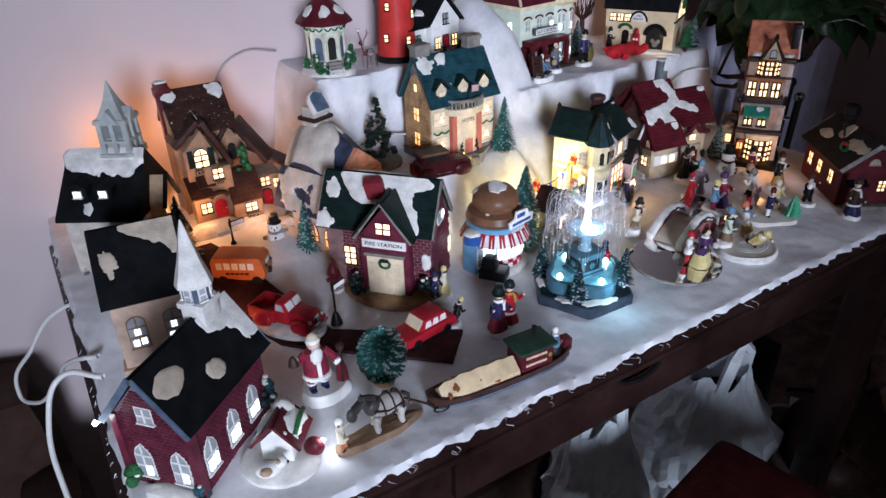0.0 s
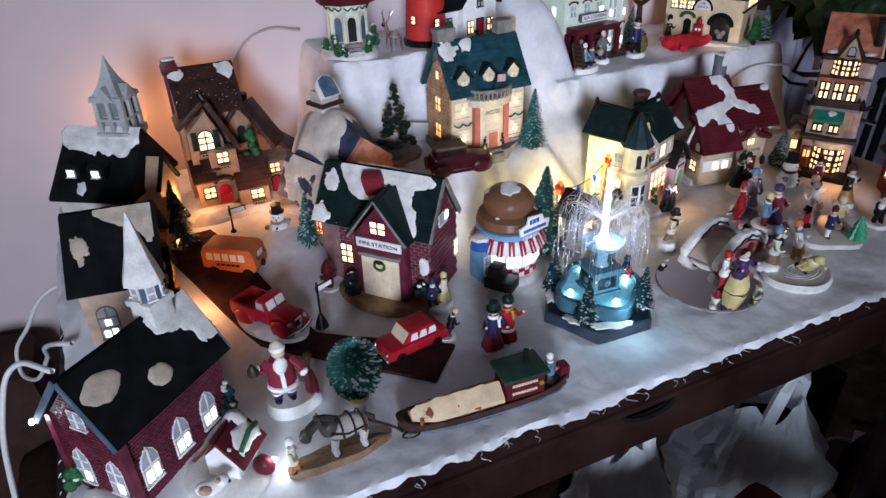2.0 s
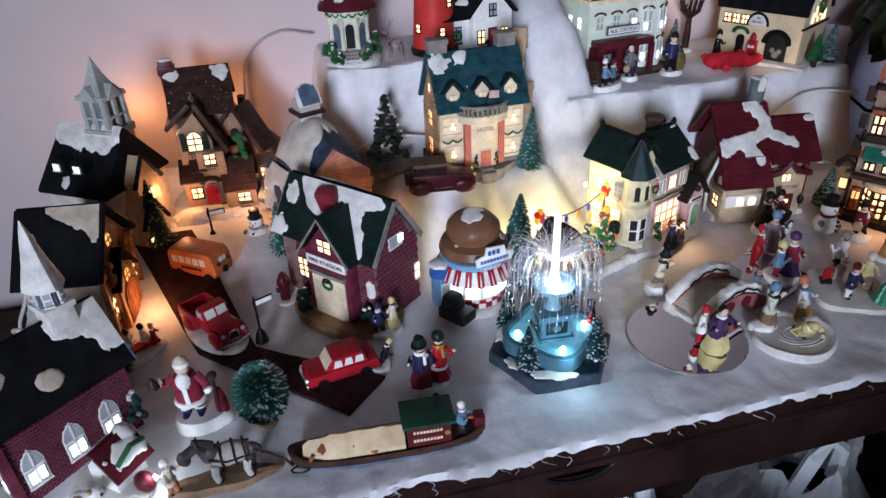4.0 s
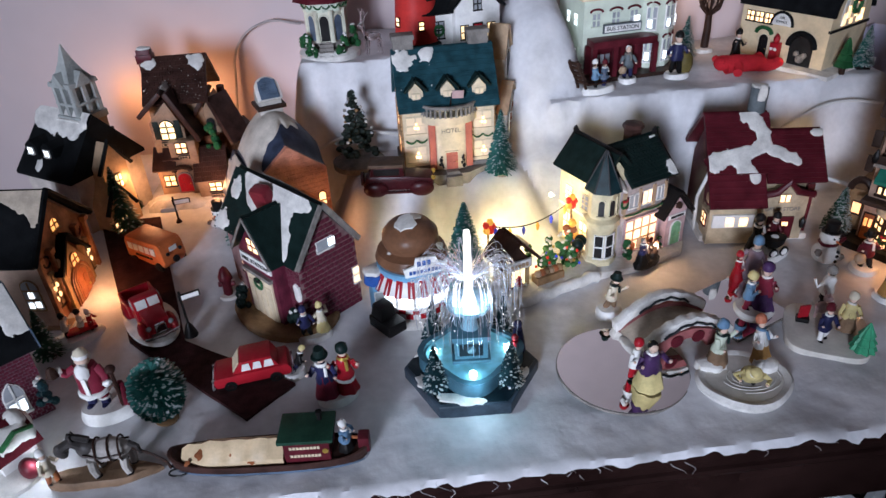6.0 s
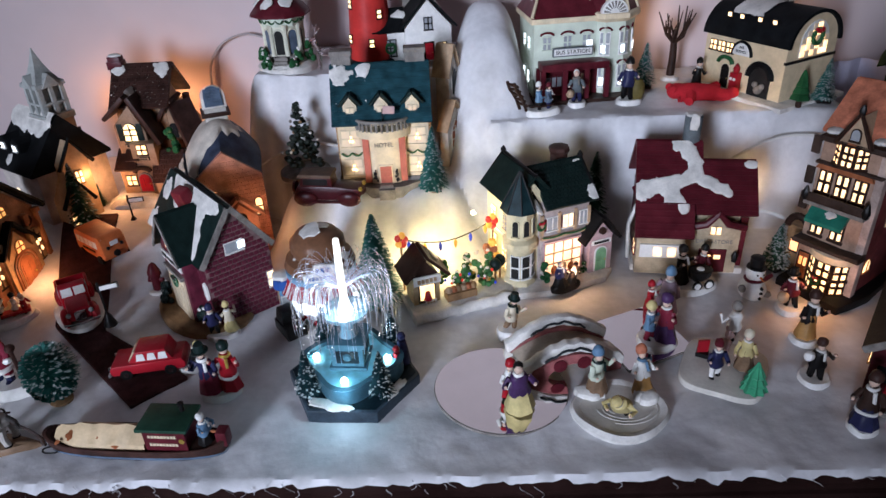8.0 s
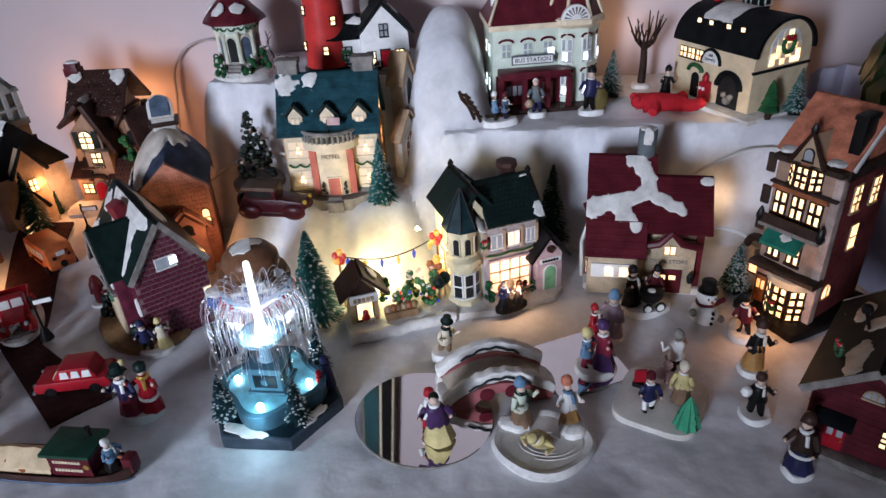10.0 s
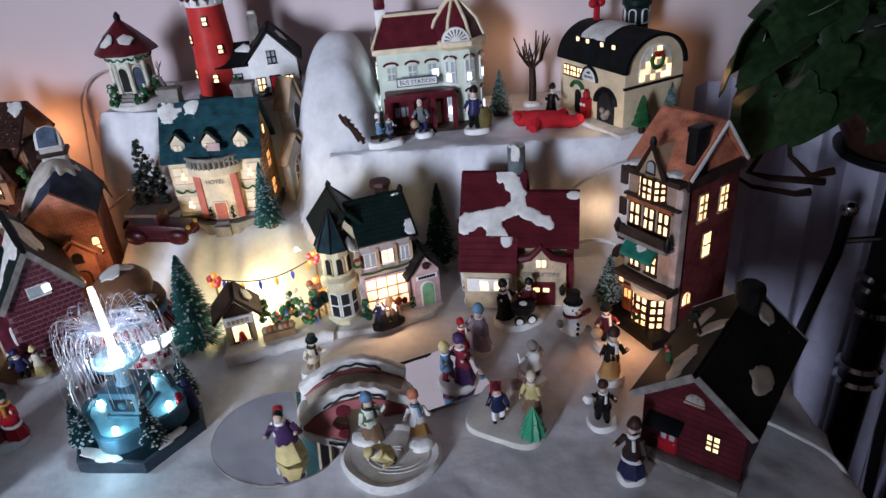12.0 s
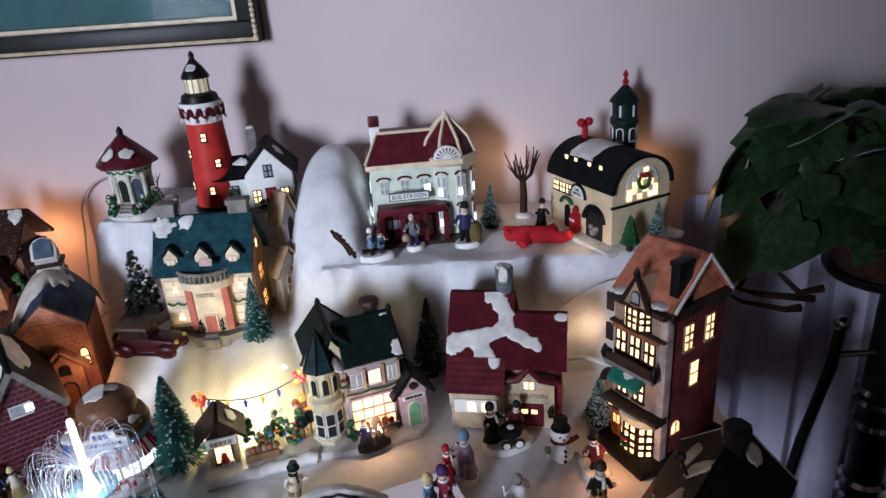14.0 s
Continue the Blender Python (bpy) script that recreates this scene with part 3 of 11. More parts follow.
tagged(slab_thing("floor", -2.2, -3.3, -0.1, 2.6, 0.8, 0.0, CARPET), "dark brown carpet floor under the table", "floor")
tagged(slab_thing("wall_north", -2.2, WALL_Y, 0.0, 2.6, WALL_Y + 0.12, 2.5, WALL), "pale pink painted wall behind the village", "wall")
tagged(slab_thing("wall_west", -2.32, -3.3, 0.0, -2.2, 0.78, 2.5, WALL), "pale pink painted side wall", "wall")
tagged(slab_thing("wall_east", 2.6, -3.3, 0.0, 2.72, 0.78, 2.5, WALL), "pale pink painted side wall", "wall")
b = B()
b.box(-2.2, -3.42, 0.0, -1.3, -3.3, 2.5).box(-0.4, -3.42, 0.0, 2.6, -3.3, 2.5)
b.box(-1.3, -3.42, 0.0, -0.4, -3.3, 0.85).box(-1.3, -3.42, 2.15, -0.4, -3.3, 2.5)
tagged(solid("wall_south", "", "", b, WALL, kind="structure"), "pale pink wall with a window opening", "wall")
# Added unseen wall: it cuts the window light off the right end.
tagged(slab_thing("light_block_wall", 0.13, -1.6, 0.0, 2.6, -1.5, 2.5, WALL), "unseen added wall that shades the right end of the desk", "wall")
tagged(slab_thing("ceiling", -2.32, -3.42, 2.5, 2.72, 0.78, 2.6, CEIL), "plain white ceiling", "ceiling")


def make_table():
    t = thing("writing_desk", "dark mahogany desk with a drawer, covered by cotton snow", "desk", 0.585, 0.33, 0)
    X0, X1, Y0, Y1 = -0.585, 0.585, -0.328, 0.322
    part("tabletop", B().box(X0, Y0 - 0.004, TOP - 0.022, X1, Y1, TOP), MAHOG, t, bevel=0.004)
    part("moulding", B().tube([(X0, Y0 - 0.002, TOP - 0.026), (X1, Y0 - 0.002, TOP - 0.026)], 0.005), MAHOG, t)
    part("apron", B().box(X0 + 0.03, Y0 + 0.012, 0.655, X1 - 0.03, Y0 + 0.034, TOP - 0.022), MAHOG, t, bevel=0.002)
    for s in (-1, 1):
        part("side_apron", B().box(s * 0.545 - 0.011, Y0 + 0.035, 0.655, s * 0.545 + 0.011, Y1 - 0.02, TOP - 0.022), MAHOG, t, bevel=0.002)
    for a, c in ((-0.3, 0.19), ):
        d = part("drawer", B().box(a, Y0 + 0.004, 0.667, c, Y0 + 0.014, TOP - 0.034), MAHOG, t, bevel=0.003)
        mx = -0.055
        pts = [(mx + 0.036 * math.cos(q), Y0 + 0.001 - 0.006 * math.sin(q), 0.731 - 0.014 * math.sin(q)) for q in [math.pi * i / 10 for i in range(11)]]
        h = part("handle", B().tube(pts, 0.003, 8), BLKMETAL, d, "dark metal drop handle")
        part("handle_plate", B().box(mx - 0.042, Y0 + 0.001, 0.724, mx + 0.042, Y0 + 0.005, 0.738), BLKMETAL, d, bevel=0.001)
    for sx in (-1, 1):
        for y in (Y0 + 0.035, Y1 - 0.04):
            part("leg", B().at(sx * 0.54, y, 0).box(-0.026, -0.026, 0, 0.026, 0.026, TOP - 0.022), MAHOG, t, bevel=0.004)


make_table()


def make_blanket():
    """The cotton sheet: a fine grid over table, step and shelves, with a ragged rim."""
    nx, ny = 250, 132
    X0, X1, Y0, Y1 = 0.008, 1.176, -0.006, WALL_Y - 0.002
    pts, faces = [], []
    for j in range(ny + 1):
        for i in range(nx + 1):
            x, y = X0 + (X1 - X0) * i / nx, Y0 + (Y1 - Y0) * j / ny
            r = 0.0
            if x > 1.06 and y < 0.16:
                r = max(0.0, math.hypot(x - 1.06, 0.16 - y) - 0.135)
            z = ground(x, y) + 0.0035 * noise.noise((x * 14, y * 14, 1)) + 0.001 * noise.noise((x * 60, y * 60, 3)) + 0.0003 * noise.noise((x * 190, y * 190, 9))
            if i in (0, nx) or j == 0:
                x += 0.004 * noise.noise((x * 60, y * 60, 7))
                y += 0.005 * noise.noise((x * 80, y * 80, 17)) + 0.003 * noise.noise((x * 19, 3.3, 2))
                z -= 0.003 + 0.006 * abs(noise.noise((x * 33, y * 33, 6))) + 0.004 * noise.noise((x * 140, y * 140, 8))
            elif j == 1:
                y += 0.002 * noise.noise((x * 19, 3.3, 2))
            pts.append((x, y, z))
    w = nx + 1
    faces = [(j * w + i, j * w + i + 1, (j + 1) * w + i + 1, (j + 1) * w + i) for j in range(ny) for i in range(nx)]
    o = solid("snow_blanket", "white cotton batting snow draped over the desk and stepped boxes", "snow blanket", _b_mesh(pts, faces), SNOW)
    b = B()
    rnd = random.Random(4)
    for i in range(90):
        x = rnd.uniform(0.0, 1.16)
        y0 = rnd.uniform(-0.006, 0.0)
        big = 1 + 1.1 * max(0, noise.noise((x * 9, 0, 4)))
        l, a = rnd.uniform(0.002, 0.009) * big, rnd.uniform(-1.4, 1.4)
        p = Vector((x, y0, TOP + rnd.uniform(-0.008, 0.004)))
        q = [p + Vector((math.sin(a + 0.6 * k) * l * k / 4, -0.004 * k / 4 * big - 0.001, -l * 0.55 * (k / 4) ** 1.4)) for k in range(5)]
        b.tube(q, 0.0004, 3, 0.00015)
    for i in range(110):
        y = rnd.uniform(0.0, 0.62)
        l, a = rnd.uniform(0.004, 0.01), rnd.uniform(-0.9, 0.9)
        p = Vector((0.005, y, TOP + rnd.uniform(-0.008, 0.004)))
        b.tube([p + Vector((-0.003 * k / 3, math.sin(a) * l * k / 3, -l * 0.6 * (k / 3) ** 1.4)) for k in range(4)], 0.00055, 3, 0.0002)
    f = part("loose_fibre", b, FLUFF, o, "wispy torn cotton edge")
    tagged(f, kind="stuff")


def _b_mesh(pts, faces):
    b = B()
    b.mesh(pts, faces)
    return b


make_blanket()

# ---------------------------------------------------------------- houses on the table


def brick_church():
    c = thing("brick_church", "plum brick church with black roof and white cupola, windows lit white", "church ornament", 0.085, 0.123, 0.763, -49)
    w, l, h, rise = 0.07, 0.112, 0.081, 0.042
    k = part("wall", B().prism([(-w / 2, 0), (w / 2, 0), (w / 2, h), (0, h + rise), (-w / 2, h)], -l / 2, l / 2), PINKMORT, c)
    part("brickwork", B().bricks((-w / 2, -l / 2, 0), (w, 0, 0), (0, 0, h + rise), 14, 34, lambda a, q: q * (h + rise) < h + rise * (1 - abs(2 * a - 1))), PLUM, k)
    part("brickwork", B().bricks((w / 2, -l / 2, 0), (0, l, 0), (0, 0, h), 22, 24, lambda a, q: True), PLUM, k)
    part("brickwork", B().bricks((-w / 2, l / 2, 0), (0, -l, 0), (0, 0, h), 22, 24, lambda a, q: True), PLUM, k)
    for x in (-0.018, 0.018):
        window(c, x, -l / 2, 0.012, 0, 0.016, 0.036, WHITE, DIM, 2, 3, "point", label="pointed white church window")
        part("lit_glass", B(pose(x, -l / 2, 0.014)).box(0.001, -0.0028, 0.001, 0.0065, -0.0018, 0.011), LITC, c)
    window(c, -0.004, -l / 2, 0.076, 0, 0.014, 0.015, WHITE, DIM, 2, 2)
    for y in (-0.038, -0.003, 0.03):
        window(c, w / 2, y, 0.016, 90, 0.016, 0.036, WHITE, DIM, 2, 2, "point")
        o = B(pose(w / 2, y, 0.018, 0, 0, 90)).box(-0.0065, -0.0028, 0.001, -0.001, -0.0018, 0.012).box(0.0015, -0.0028, 0.001, 0.0065, -0.0018, 0.013)
        part("lit_glass", o, LITC, c)
    for s in (-1, 1):
        part("buttress", B().box(s * w / 2 - 0.004, -l / 2 - 0.004, 0, s * w / 2 + 0.004, -l / 2 + 0.004, h, 0.8), PLUM, c)
    r = roof(c, BLACK, "y", 0.041, 0.128, 0.127, 0.075, 0.003, snow=[(1, 0.83, 0.34, 0.017, 0.011, 3), (1, 0.5, 0.66, 0.0105, 0.0085, 8)], trim=GREYBLUE, snow_mat=SNOWTAN, ragged=0.22)
    o, u, v = slope("y", 1, 0.041, 0.128, 0.127, 0.075)
    k = u.cross(v).normalized() * 0.0035
    tagged(part("roof_snow", B().field(o + k, u, v, [(0.01, 0.008, 0.024, 0.016), (0.03, 0.008, 0.016, 0.012), (0.004, 0.032, 0.014, 0.018)], 0.0014, 12, 0.3, fine=130), SNOWP, r), kind="stuff")
    y = 0.033
    q = part("cupola", B().box(-0.012, y - 0.012, 0.108, 0.012, y + 0.012, 0.14, 0.95).box(-0.0135, y - 0.0135, 0.136, 0.0135, y + 0.0135, 0.142), SNOWP, c, bevel=0.0015)
    part("cupola_drum", B().at(0, y, 0).lathe([(0.0125, 0.142), (0.0125, 0.161)], 8), GREYBLUE, q)
    for a in (0, 60, 120, -60):
        window(q, 0.0115 * math.sin(radians(a)), y - 0.0115 * math.cos(radians(a)), 0.145, a, 0.005, 0.011, WHITE, DIM, 1, 2)
    part("cupola_spire", B().at(0, y, 0).lathe([(0.0165, 0.158), (0.015, 0.164), (0.0095, 0.182), (0.004, 0.206), (0.0006, 0.218)], 10, lobes=3, depth=0.07), SNOWP, q)
    shrub(c, w / 2 + 0.004, l / 2 - 0.004, 0, 0.011, 0.045, TEAL, 2)
    shrub(c, -w / 2 + 0.004, -l / 2 - 0.005, 0, 0.012, 0.022, GREEN, 3)
    shrub(c, w / 2, -l / 2 - 0.004, 0, 0.008, 0.02, TEAL, 4)
    part("snow_drift", B().at(0.01, -l / 2 - 0.006, 0).patch((0, 0, 0), (1, 0, 0), (0, 1, 0), 0.03, 0.01, 0.007, 4), SNOWP, c)


def tan_chapel():
    c = thing("tan_chapel", "tan glazed chapel with black roof, arched door and windows glowing amber", "church ornament", 0.085, 0.31, 0.768, -8)
    w, d, h, rise = 0.072, 0.1, 0.092, 0.05
    part("wall", B().prism([(-d / 2, 0), (d / 2, 0), (d / 2, h), (0, h + rise), (-d / 2, h)], -w / 2, w / 2, "x"), PEACHGLOW, c, bevel=0.001)
    for x in (-0.016, 0.02):
        window(c, x, -d / 2, 0.03, 0, 0.017, 0.036, WOOD, DIM, 2, 3, "round")
        for a, q in ((-0.0065, 0.002), (0.001, 0.003), (-0.003, 0.015)):
            part("lit_glass", B(pose(x + a, -d / 2, 0.03 + q)).box(0, -0.0026, 0, 0.0055, -0.0016, 0.007), LITC, c)
    part("front_facing", B().prism([(-d / 2 + 0.001, 0), (d / 2 - 0.001, 0), (d / 2 - 0.001, h - 0.002), (0, h + rise - 0.004), (-d / 2 + 0.001, h - 0.002)], w / 2 - 0.002, w / 2 + 0.0006, "x"), CHAPELFRONT, c, "rust glazed front of the chapel")
    for r in (0.0145, 0.0185):
        part("arch_moulding", B(pose(w / 2 + 0.009, 0, 0.034, 0, 0, 90)).tube([(-r, 0, -0.03)] + [(r * math.cos(a), 0, r * 1.1 * math.sin(a)) for a in [math.pi * (1 - i / 12) for i in range(13)]] + [(r, 0, -0.03)], 0.0015, 6), CHAPELFRONT, c)
    for y in (-0.047, -0.026, 0.026, 0.047):
        part("pilaster", B().box(w / 2, y - 0.0028, 0.006, w / 2 + 0.006, y + 0.0028, 0.088, 0.8).box(w / 2, y - 0.004, 0.084, w / 2 + 0.008, y + 0.004, 0.09), CHAPELFRONT, c, bevel=0.0007)
    for y in (-0.033, 0.033):
        part("gable_roundel", B(pose(w / 2 + 0.001, y, 0.078, 0, 0, 90)).tube([(0.006 * math.cos(a), 0, 0.006 * math.sin(a)) for a in [math.pi * i / 8 for i in range(17)]], 0.0013, 6), DKBROWN, c)
    part("portal", B().prism([(-0.022, 0), (0.022, 0), (0.022, 0.05), (0, 0.082), (-0.022, 0.05)], w / 2, w / 2 + 0.008, "x"), RUST_TAN, c, bevel=0.0006)
    door(c, w / 2 + 0.008, 0, 0.002, 90, 0.022, 0.046, WOOD, RUST, "round")
    window(c, w / 2 + 0.008, 0, 0.054, 90, 0.012, 0.014, RUST, LITA, 2, 2, "round")
    for y in (-0.036, 0.036):
        window(c, w / 2, y, 0.024, 90, 0.015, 0.042, DKBROWN, WOOD, 2, 4, "round")
        for a, q in ((-0.005, 0.006), (0.0015, 0.009), (-0.003, 0.018), (0.002, 0.021)):
            part("lit_glass", B(pose(w / 2 + 0.0012, y + a, 0.024 + q)).ball(0, 0.0017, 0.004, 0.0024, 1.5, 8), LITW, c)
        part("buttress", B().box(w / 2, y * 0.66 - 0.003, 0, w / 2 + 0.009, y * 0.66 + 0.003, 0.075, 0.7), RUST_TAN, c)
        part("arch_moulding", B(pose(w / 2 + 0.001, y, 0.05, 0, 0, 90)).tube([(0.0105 * math.cos(a), 0, 0.004 + 0.0115 * math.sin(a)) for a in [math.pi * i / 10 for i in range(11)]], 0.0016, 6), WOOD, c)
    window(c, w / 2, 0, 0.1, 90, 0.012, 0.012, WOOD, LITA, 2, 2, "round")
    roof(c, BLACK, "x", 0.06, 0.084, h + rise + 0.003, h - 0.006, 0.0035, snow=[(-1, 0.82, 0.44, 0.007, 0.014, 3), [(-1, 0.1, 0.08, 0.014, 0.018, 6), (-1, 0.3, 0.06, 0.016, 0.014, 6), (-1, 0.05, 0.3, 0.008, 0.016, 6), (-1, 0.48, 0.02, 0.012, 0.009, 6)], (1, 0.8, 0.3, 0.014, 0.02, 4)], snow_mat=SNOWTAN)
    for s in (-1, 1):
        part("barge_board", B().tube([(w / 2 + 0.006, 0, h + rise + 0.004), (w / 2 + 0.006, s * 0.06, h - 0.004)], 0.0042, 6), BLACK, c)
        o, v, u = Vector((w / 2 + 0.012, 0, 0.092)), Vector((0, s * 0.03, -0.036)), Vector((-0.014, 0, 0))
        part("porch_roof", B().slab(o, v, u, 0.003) if s > 0 else B().slab(o, u, v, 0.003), BLACK, c)
    part("plinth", B().box(-w / 2 - 0.004, -d / 2 - 0.004, -0.004, w / 2 + 0.012, d / 2 + 0.004, 0.006), TAN, c, bevel=0.002)


def white_church():
    c = thing("white_church", "white glazed church with black roof and a pale steeple", "church ornament", 0.093, 0.479, 0.782, -33)
    d, h, zr = 0.1, 0.094, 0.16
    part("wall", B().box(-0.043, -d / 2, 0, 0.05, d / 2, h), CHURCHWALL, c, bevel=0.001)
    e0, e1, x0, x1 = -d / 2 - 0.007, d / 2 + 0.007, -0.049, 0.052
    rf = part("roof", _b_mesh([(x0, e0, h), (x1, e0, h), (x1, e1, h), (x0, e1, h), (-0.042, 0, zr), (x1, 0, zr), (x0, e0, h - 0.004), (x1, e0, h - 0.004), (x1, e1, h - 0.004), (x0, e1, h - 0.004)],
              [(0, 1, 5, 4), (2, 3, 4, 5), (3, 0, 4), (1, 2, 5), (6, 7, 1, 0), (7, 8, 2, 1), (8, 9, 3, 2), (9, 6, 0, 3), (9, 8, 7, 6)]), BLACK, c, "matt black hipped roof")
    o, v = Vector((x1, 0.0, zr)), Vector((0, e0, h - zr))
    u = Vector((x0 - x1, 0, 0))
    w = u.cross(v).normalized() * 0.0005
    k = v.length
    tagged(part("roof_snow", B().field(o + w, u, v, [(0.012, 0.006, 0.016, 0.014), (0.03, 0.008, 0.02, 0.018), (0.052, 0.01, 0.02, 0.02), (0.074, 0.008, 0.018, 0.018), (0.086, 0.012, 0.01, 0.012), (0.02, 0.026, 0.008, 0.01)], 0.0035, 3), SNOWP, rf), kind="stuff")
    tagged(part("roof_snow", B().field(o + w, u, v, [(0.062, k - 0.012, 0.006, 0.0075)], 0.0015, 5), SNOWP, rf), kind="stuff")
    for x in (-0.019, 0.011):
        b = B().prism([(-0.0105, 0), (0.0105, 0), (0.0105, 0.012), (0, 0.019), (-0.0105, 0.012)], -0.004, 0.03)
        b.bm.transform(pose(x, -0.042, h + 0.022))
        q = part("dormer", b, BLACK, c, bevel=0.0006)
        window(q, x, -0.0462, h + 0.0245, 0, 0.008, 0.0065, SNOWP, LITC, 1, 1)
    window(c, -0.012, -d / 2, 0.05, 0, 0.006, 0.012, WHITE, LITW, 1, 1)
    window(c, -0.012, -d / 2, 0.02, 0, 0.006, 0.02, WHITE, DIM, 1, 2)
    shrub(c, -0.034, -d / 2 - 0.004, 0, 0.006, 0.024, STONE, 6)
    tx, ty, tw = 0.021, 0.01, 0.036
    t = part("tower", B().box(tx - tw / 2, ty - tw / 2, -0.008, tx + tw / 2, ty + tw / 2, 0.152), TAN, c, bevel=0.001)
    part("tower_face", B().box(tx + tw / 2 - 0.001, ty - tw / 2 + 0.001, -0.006, tx + tw / 2 + 0.0008, ty + tw / 2 - 0.001, 0.15), TAN, t)
    for i in range(8):
        for s in (-1, 1):
            part("quoin", B().box(tx + s * tw / 2 - 0.0035, ty - tw / 2 - 0.0016, 0.005 + i * 0.017, tx + s * tw / 2 + 0.0035, ty - tw / 2 + 0.001, 0.013 + i * 0.017), WOOD, t)
            part("quoin", B().box(tx + tw / 2 - 0.001, ty + s * tw / 2 - 0.0035, 0.005 + i * 0.017, tx + tw / 2 + 0.0016, ty + s * tw / 2 + 0.0035, 0.013 + i * 0.017), DKBROWN, t)
    for z in (0.022, 0.056, 0.098):
        for y in (-0.006, 0.006):
            window(t, tx + tw / 2, ty + y, z + y * 0.4, 90, 0.0065, 0.01, TAN, LITW, 1, 1)
    for z in (0.05, 0.08):
        window(t, tx + 0.006, ty - tw / 2, z, 0, 0.008, 0.01, TAN, LITW, 2, 2)
    part("tower_snow", B().field((tx + tw / 2 + 0.002, ty - tw / 2 - 0.002, 0.154), (-tw - 0.004, 0, 0), (0, 0, -0.06), [(0.012, 0.004, 0.02, 0.018), (0.03, 0.01, 0.016, 0.026), (0.036, 0.03, 0.01, 0.018)], 0.003, 8), SNOWP, t)
    bl = part("belfry", B().at(tx, ty, 0).box(-0.0205, -0.0205, 0.148, 0.0205, 0.0205, 0.157).box(-0.0125, -0.0125, 0.156, 0.0125, 0.0125, 0.196).box(-0.0185, -0.0185, 0.169, 0.0185, 0.0185, 0.1725).box(-0.0205, -0.0205, 0.192, 0.0205, 0.0205, 0.198, 0.94), STEEPLE, t, "pale grey open belfry", bevel=0.0014)
    for u in (-1, 1):
        for k in (-1, 0, 1):
            part("belfry_post", B().at(tx + 0.0155 * u, ty + 0.0145 * k, 0).box(-0.0028, -0.0028, 0.157, 0.0028, 0.0028, 0.193, 0.85), STEEPLE, bl)
            part("belfry_post", B().at(tx + 0.0145 * k, ty + 0.0155 * u, 0).box(-0.0028, -0.0028, 0.157, 0.0028, 0.0028, 0.193, 0.85), STEEPLE, bl)
    # Darker grey core paints the shade inside the open belfry.
    part("belfry_shade", B().at(tx, ty, 0).box(-0.0132, -0.0132, 0.174, 0.0132, 0.0132, 0.191), GREYSHADE, bl)
    part("spire", B(pose(tx, ty, 0, 0, 0, 45)).lathe([(0.0275, 0.194), (0.0225, 0.199), (0.0145, 0.209), (0.0085, 0.22), (0.004, 0.231), (0.0008, 0.24)], 4), STEEPLE, t, "slender pale grey spire")
    for s in (-1, 1):
        part("spire_gable", B(pose(tx, ty, 0, 0, 0, 90 if s > 0 else 0)).prism([(-0.012, 0.193), (0.012, 0.193), (0, 0.21)], -0.0215, -0.004), STEEPLE, bl, bevel=0.0008)
    # stepped side porches with dark barge boards
    tx = 0.036
    for y0, y1, zb, zt in ((-0.03, 0.018, 0.098, 0.128), (-0.045, 0.0, 0.052, 0.084)):
        ym = (y0 + y1) / 2
        s = part("side_porch", B().prism([(y0 + 0.006, 0), (y1 - 0.006, 0), (y1 - 0.006, zb), (ym, zt), (y0 + 0.006, zb)], tx + 0.012, tx + (0.034 if zb > 0.06 else 0.046), "x"), TAN, c)
        xe = tx + (0.036 if zb > 0.06 else 0.048)
        part("barge_board", B().tube([(xe, y0, zb - 0.004), (xe, ym, zt + 0.003), (xe, y1, zb - 0.004)], 0.003, 6), BLACK, s)
        window(s, xe - 0.002, ym, zb - 0.028, 90, 0.009, 0.016, WOOD, LITW, 2, 2)
    window(c, tx + 0.046, -0.034, 0.02, 90, 0.008, 0.014, WOOD, LITW, 1, 2)


COTTAGE = paint("cottage_clay", (0.34, 0.215, 0.135), 0.45, 50, 0.25)
# Tan lightened to peach: the wall's glow from inside is in the colour.
PEACHGLOW = paint("peach_glow", (0.56, 0.4, 0.31), 0.4, 60, 0.15)
CHURCHWALL = paint("ivory_glaze", (0.56, 0.5, 0.45), 0.4, 60, 0.2)
STEEPLE = paint("steeple_grey", (0.42, 0.44, 0.42), 0.55, 45, 0.2, 0.3)
GREYSHADE = paint("belfry_shade_grey", (0.2, 0.21, 0.21), 0.6, 60, 0.2)


def gable_roof(parent, mat, x, y0, y1, zr, half, drop, t=0.005, name="gable_roof", curl=0.0):
    """Two roof sides on a ridge that runs back from y0 to y1."""
    for s in (-1, 1):
        o, v, u = Vector((x, y0, zr)), Vector((s * half, 0, -drop)), Vector((0, y1 - y0, 0))
        part(name, B().slab(o, u, v, t) if s < 0 else B().slab(o, v, u, t), mat, parent, bevel=0.001)


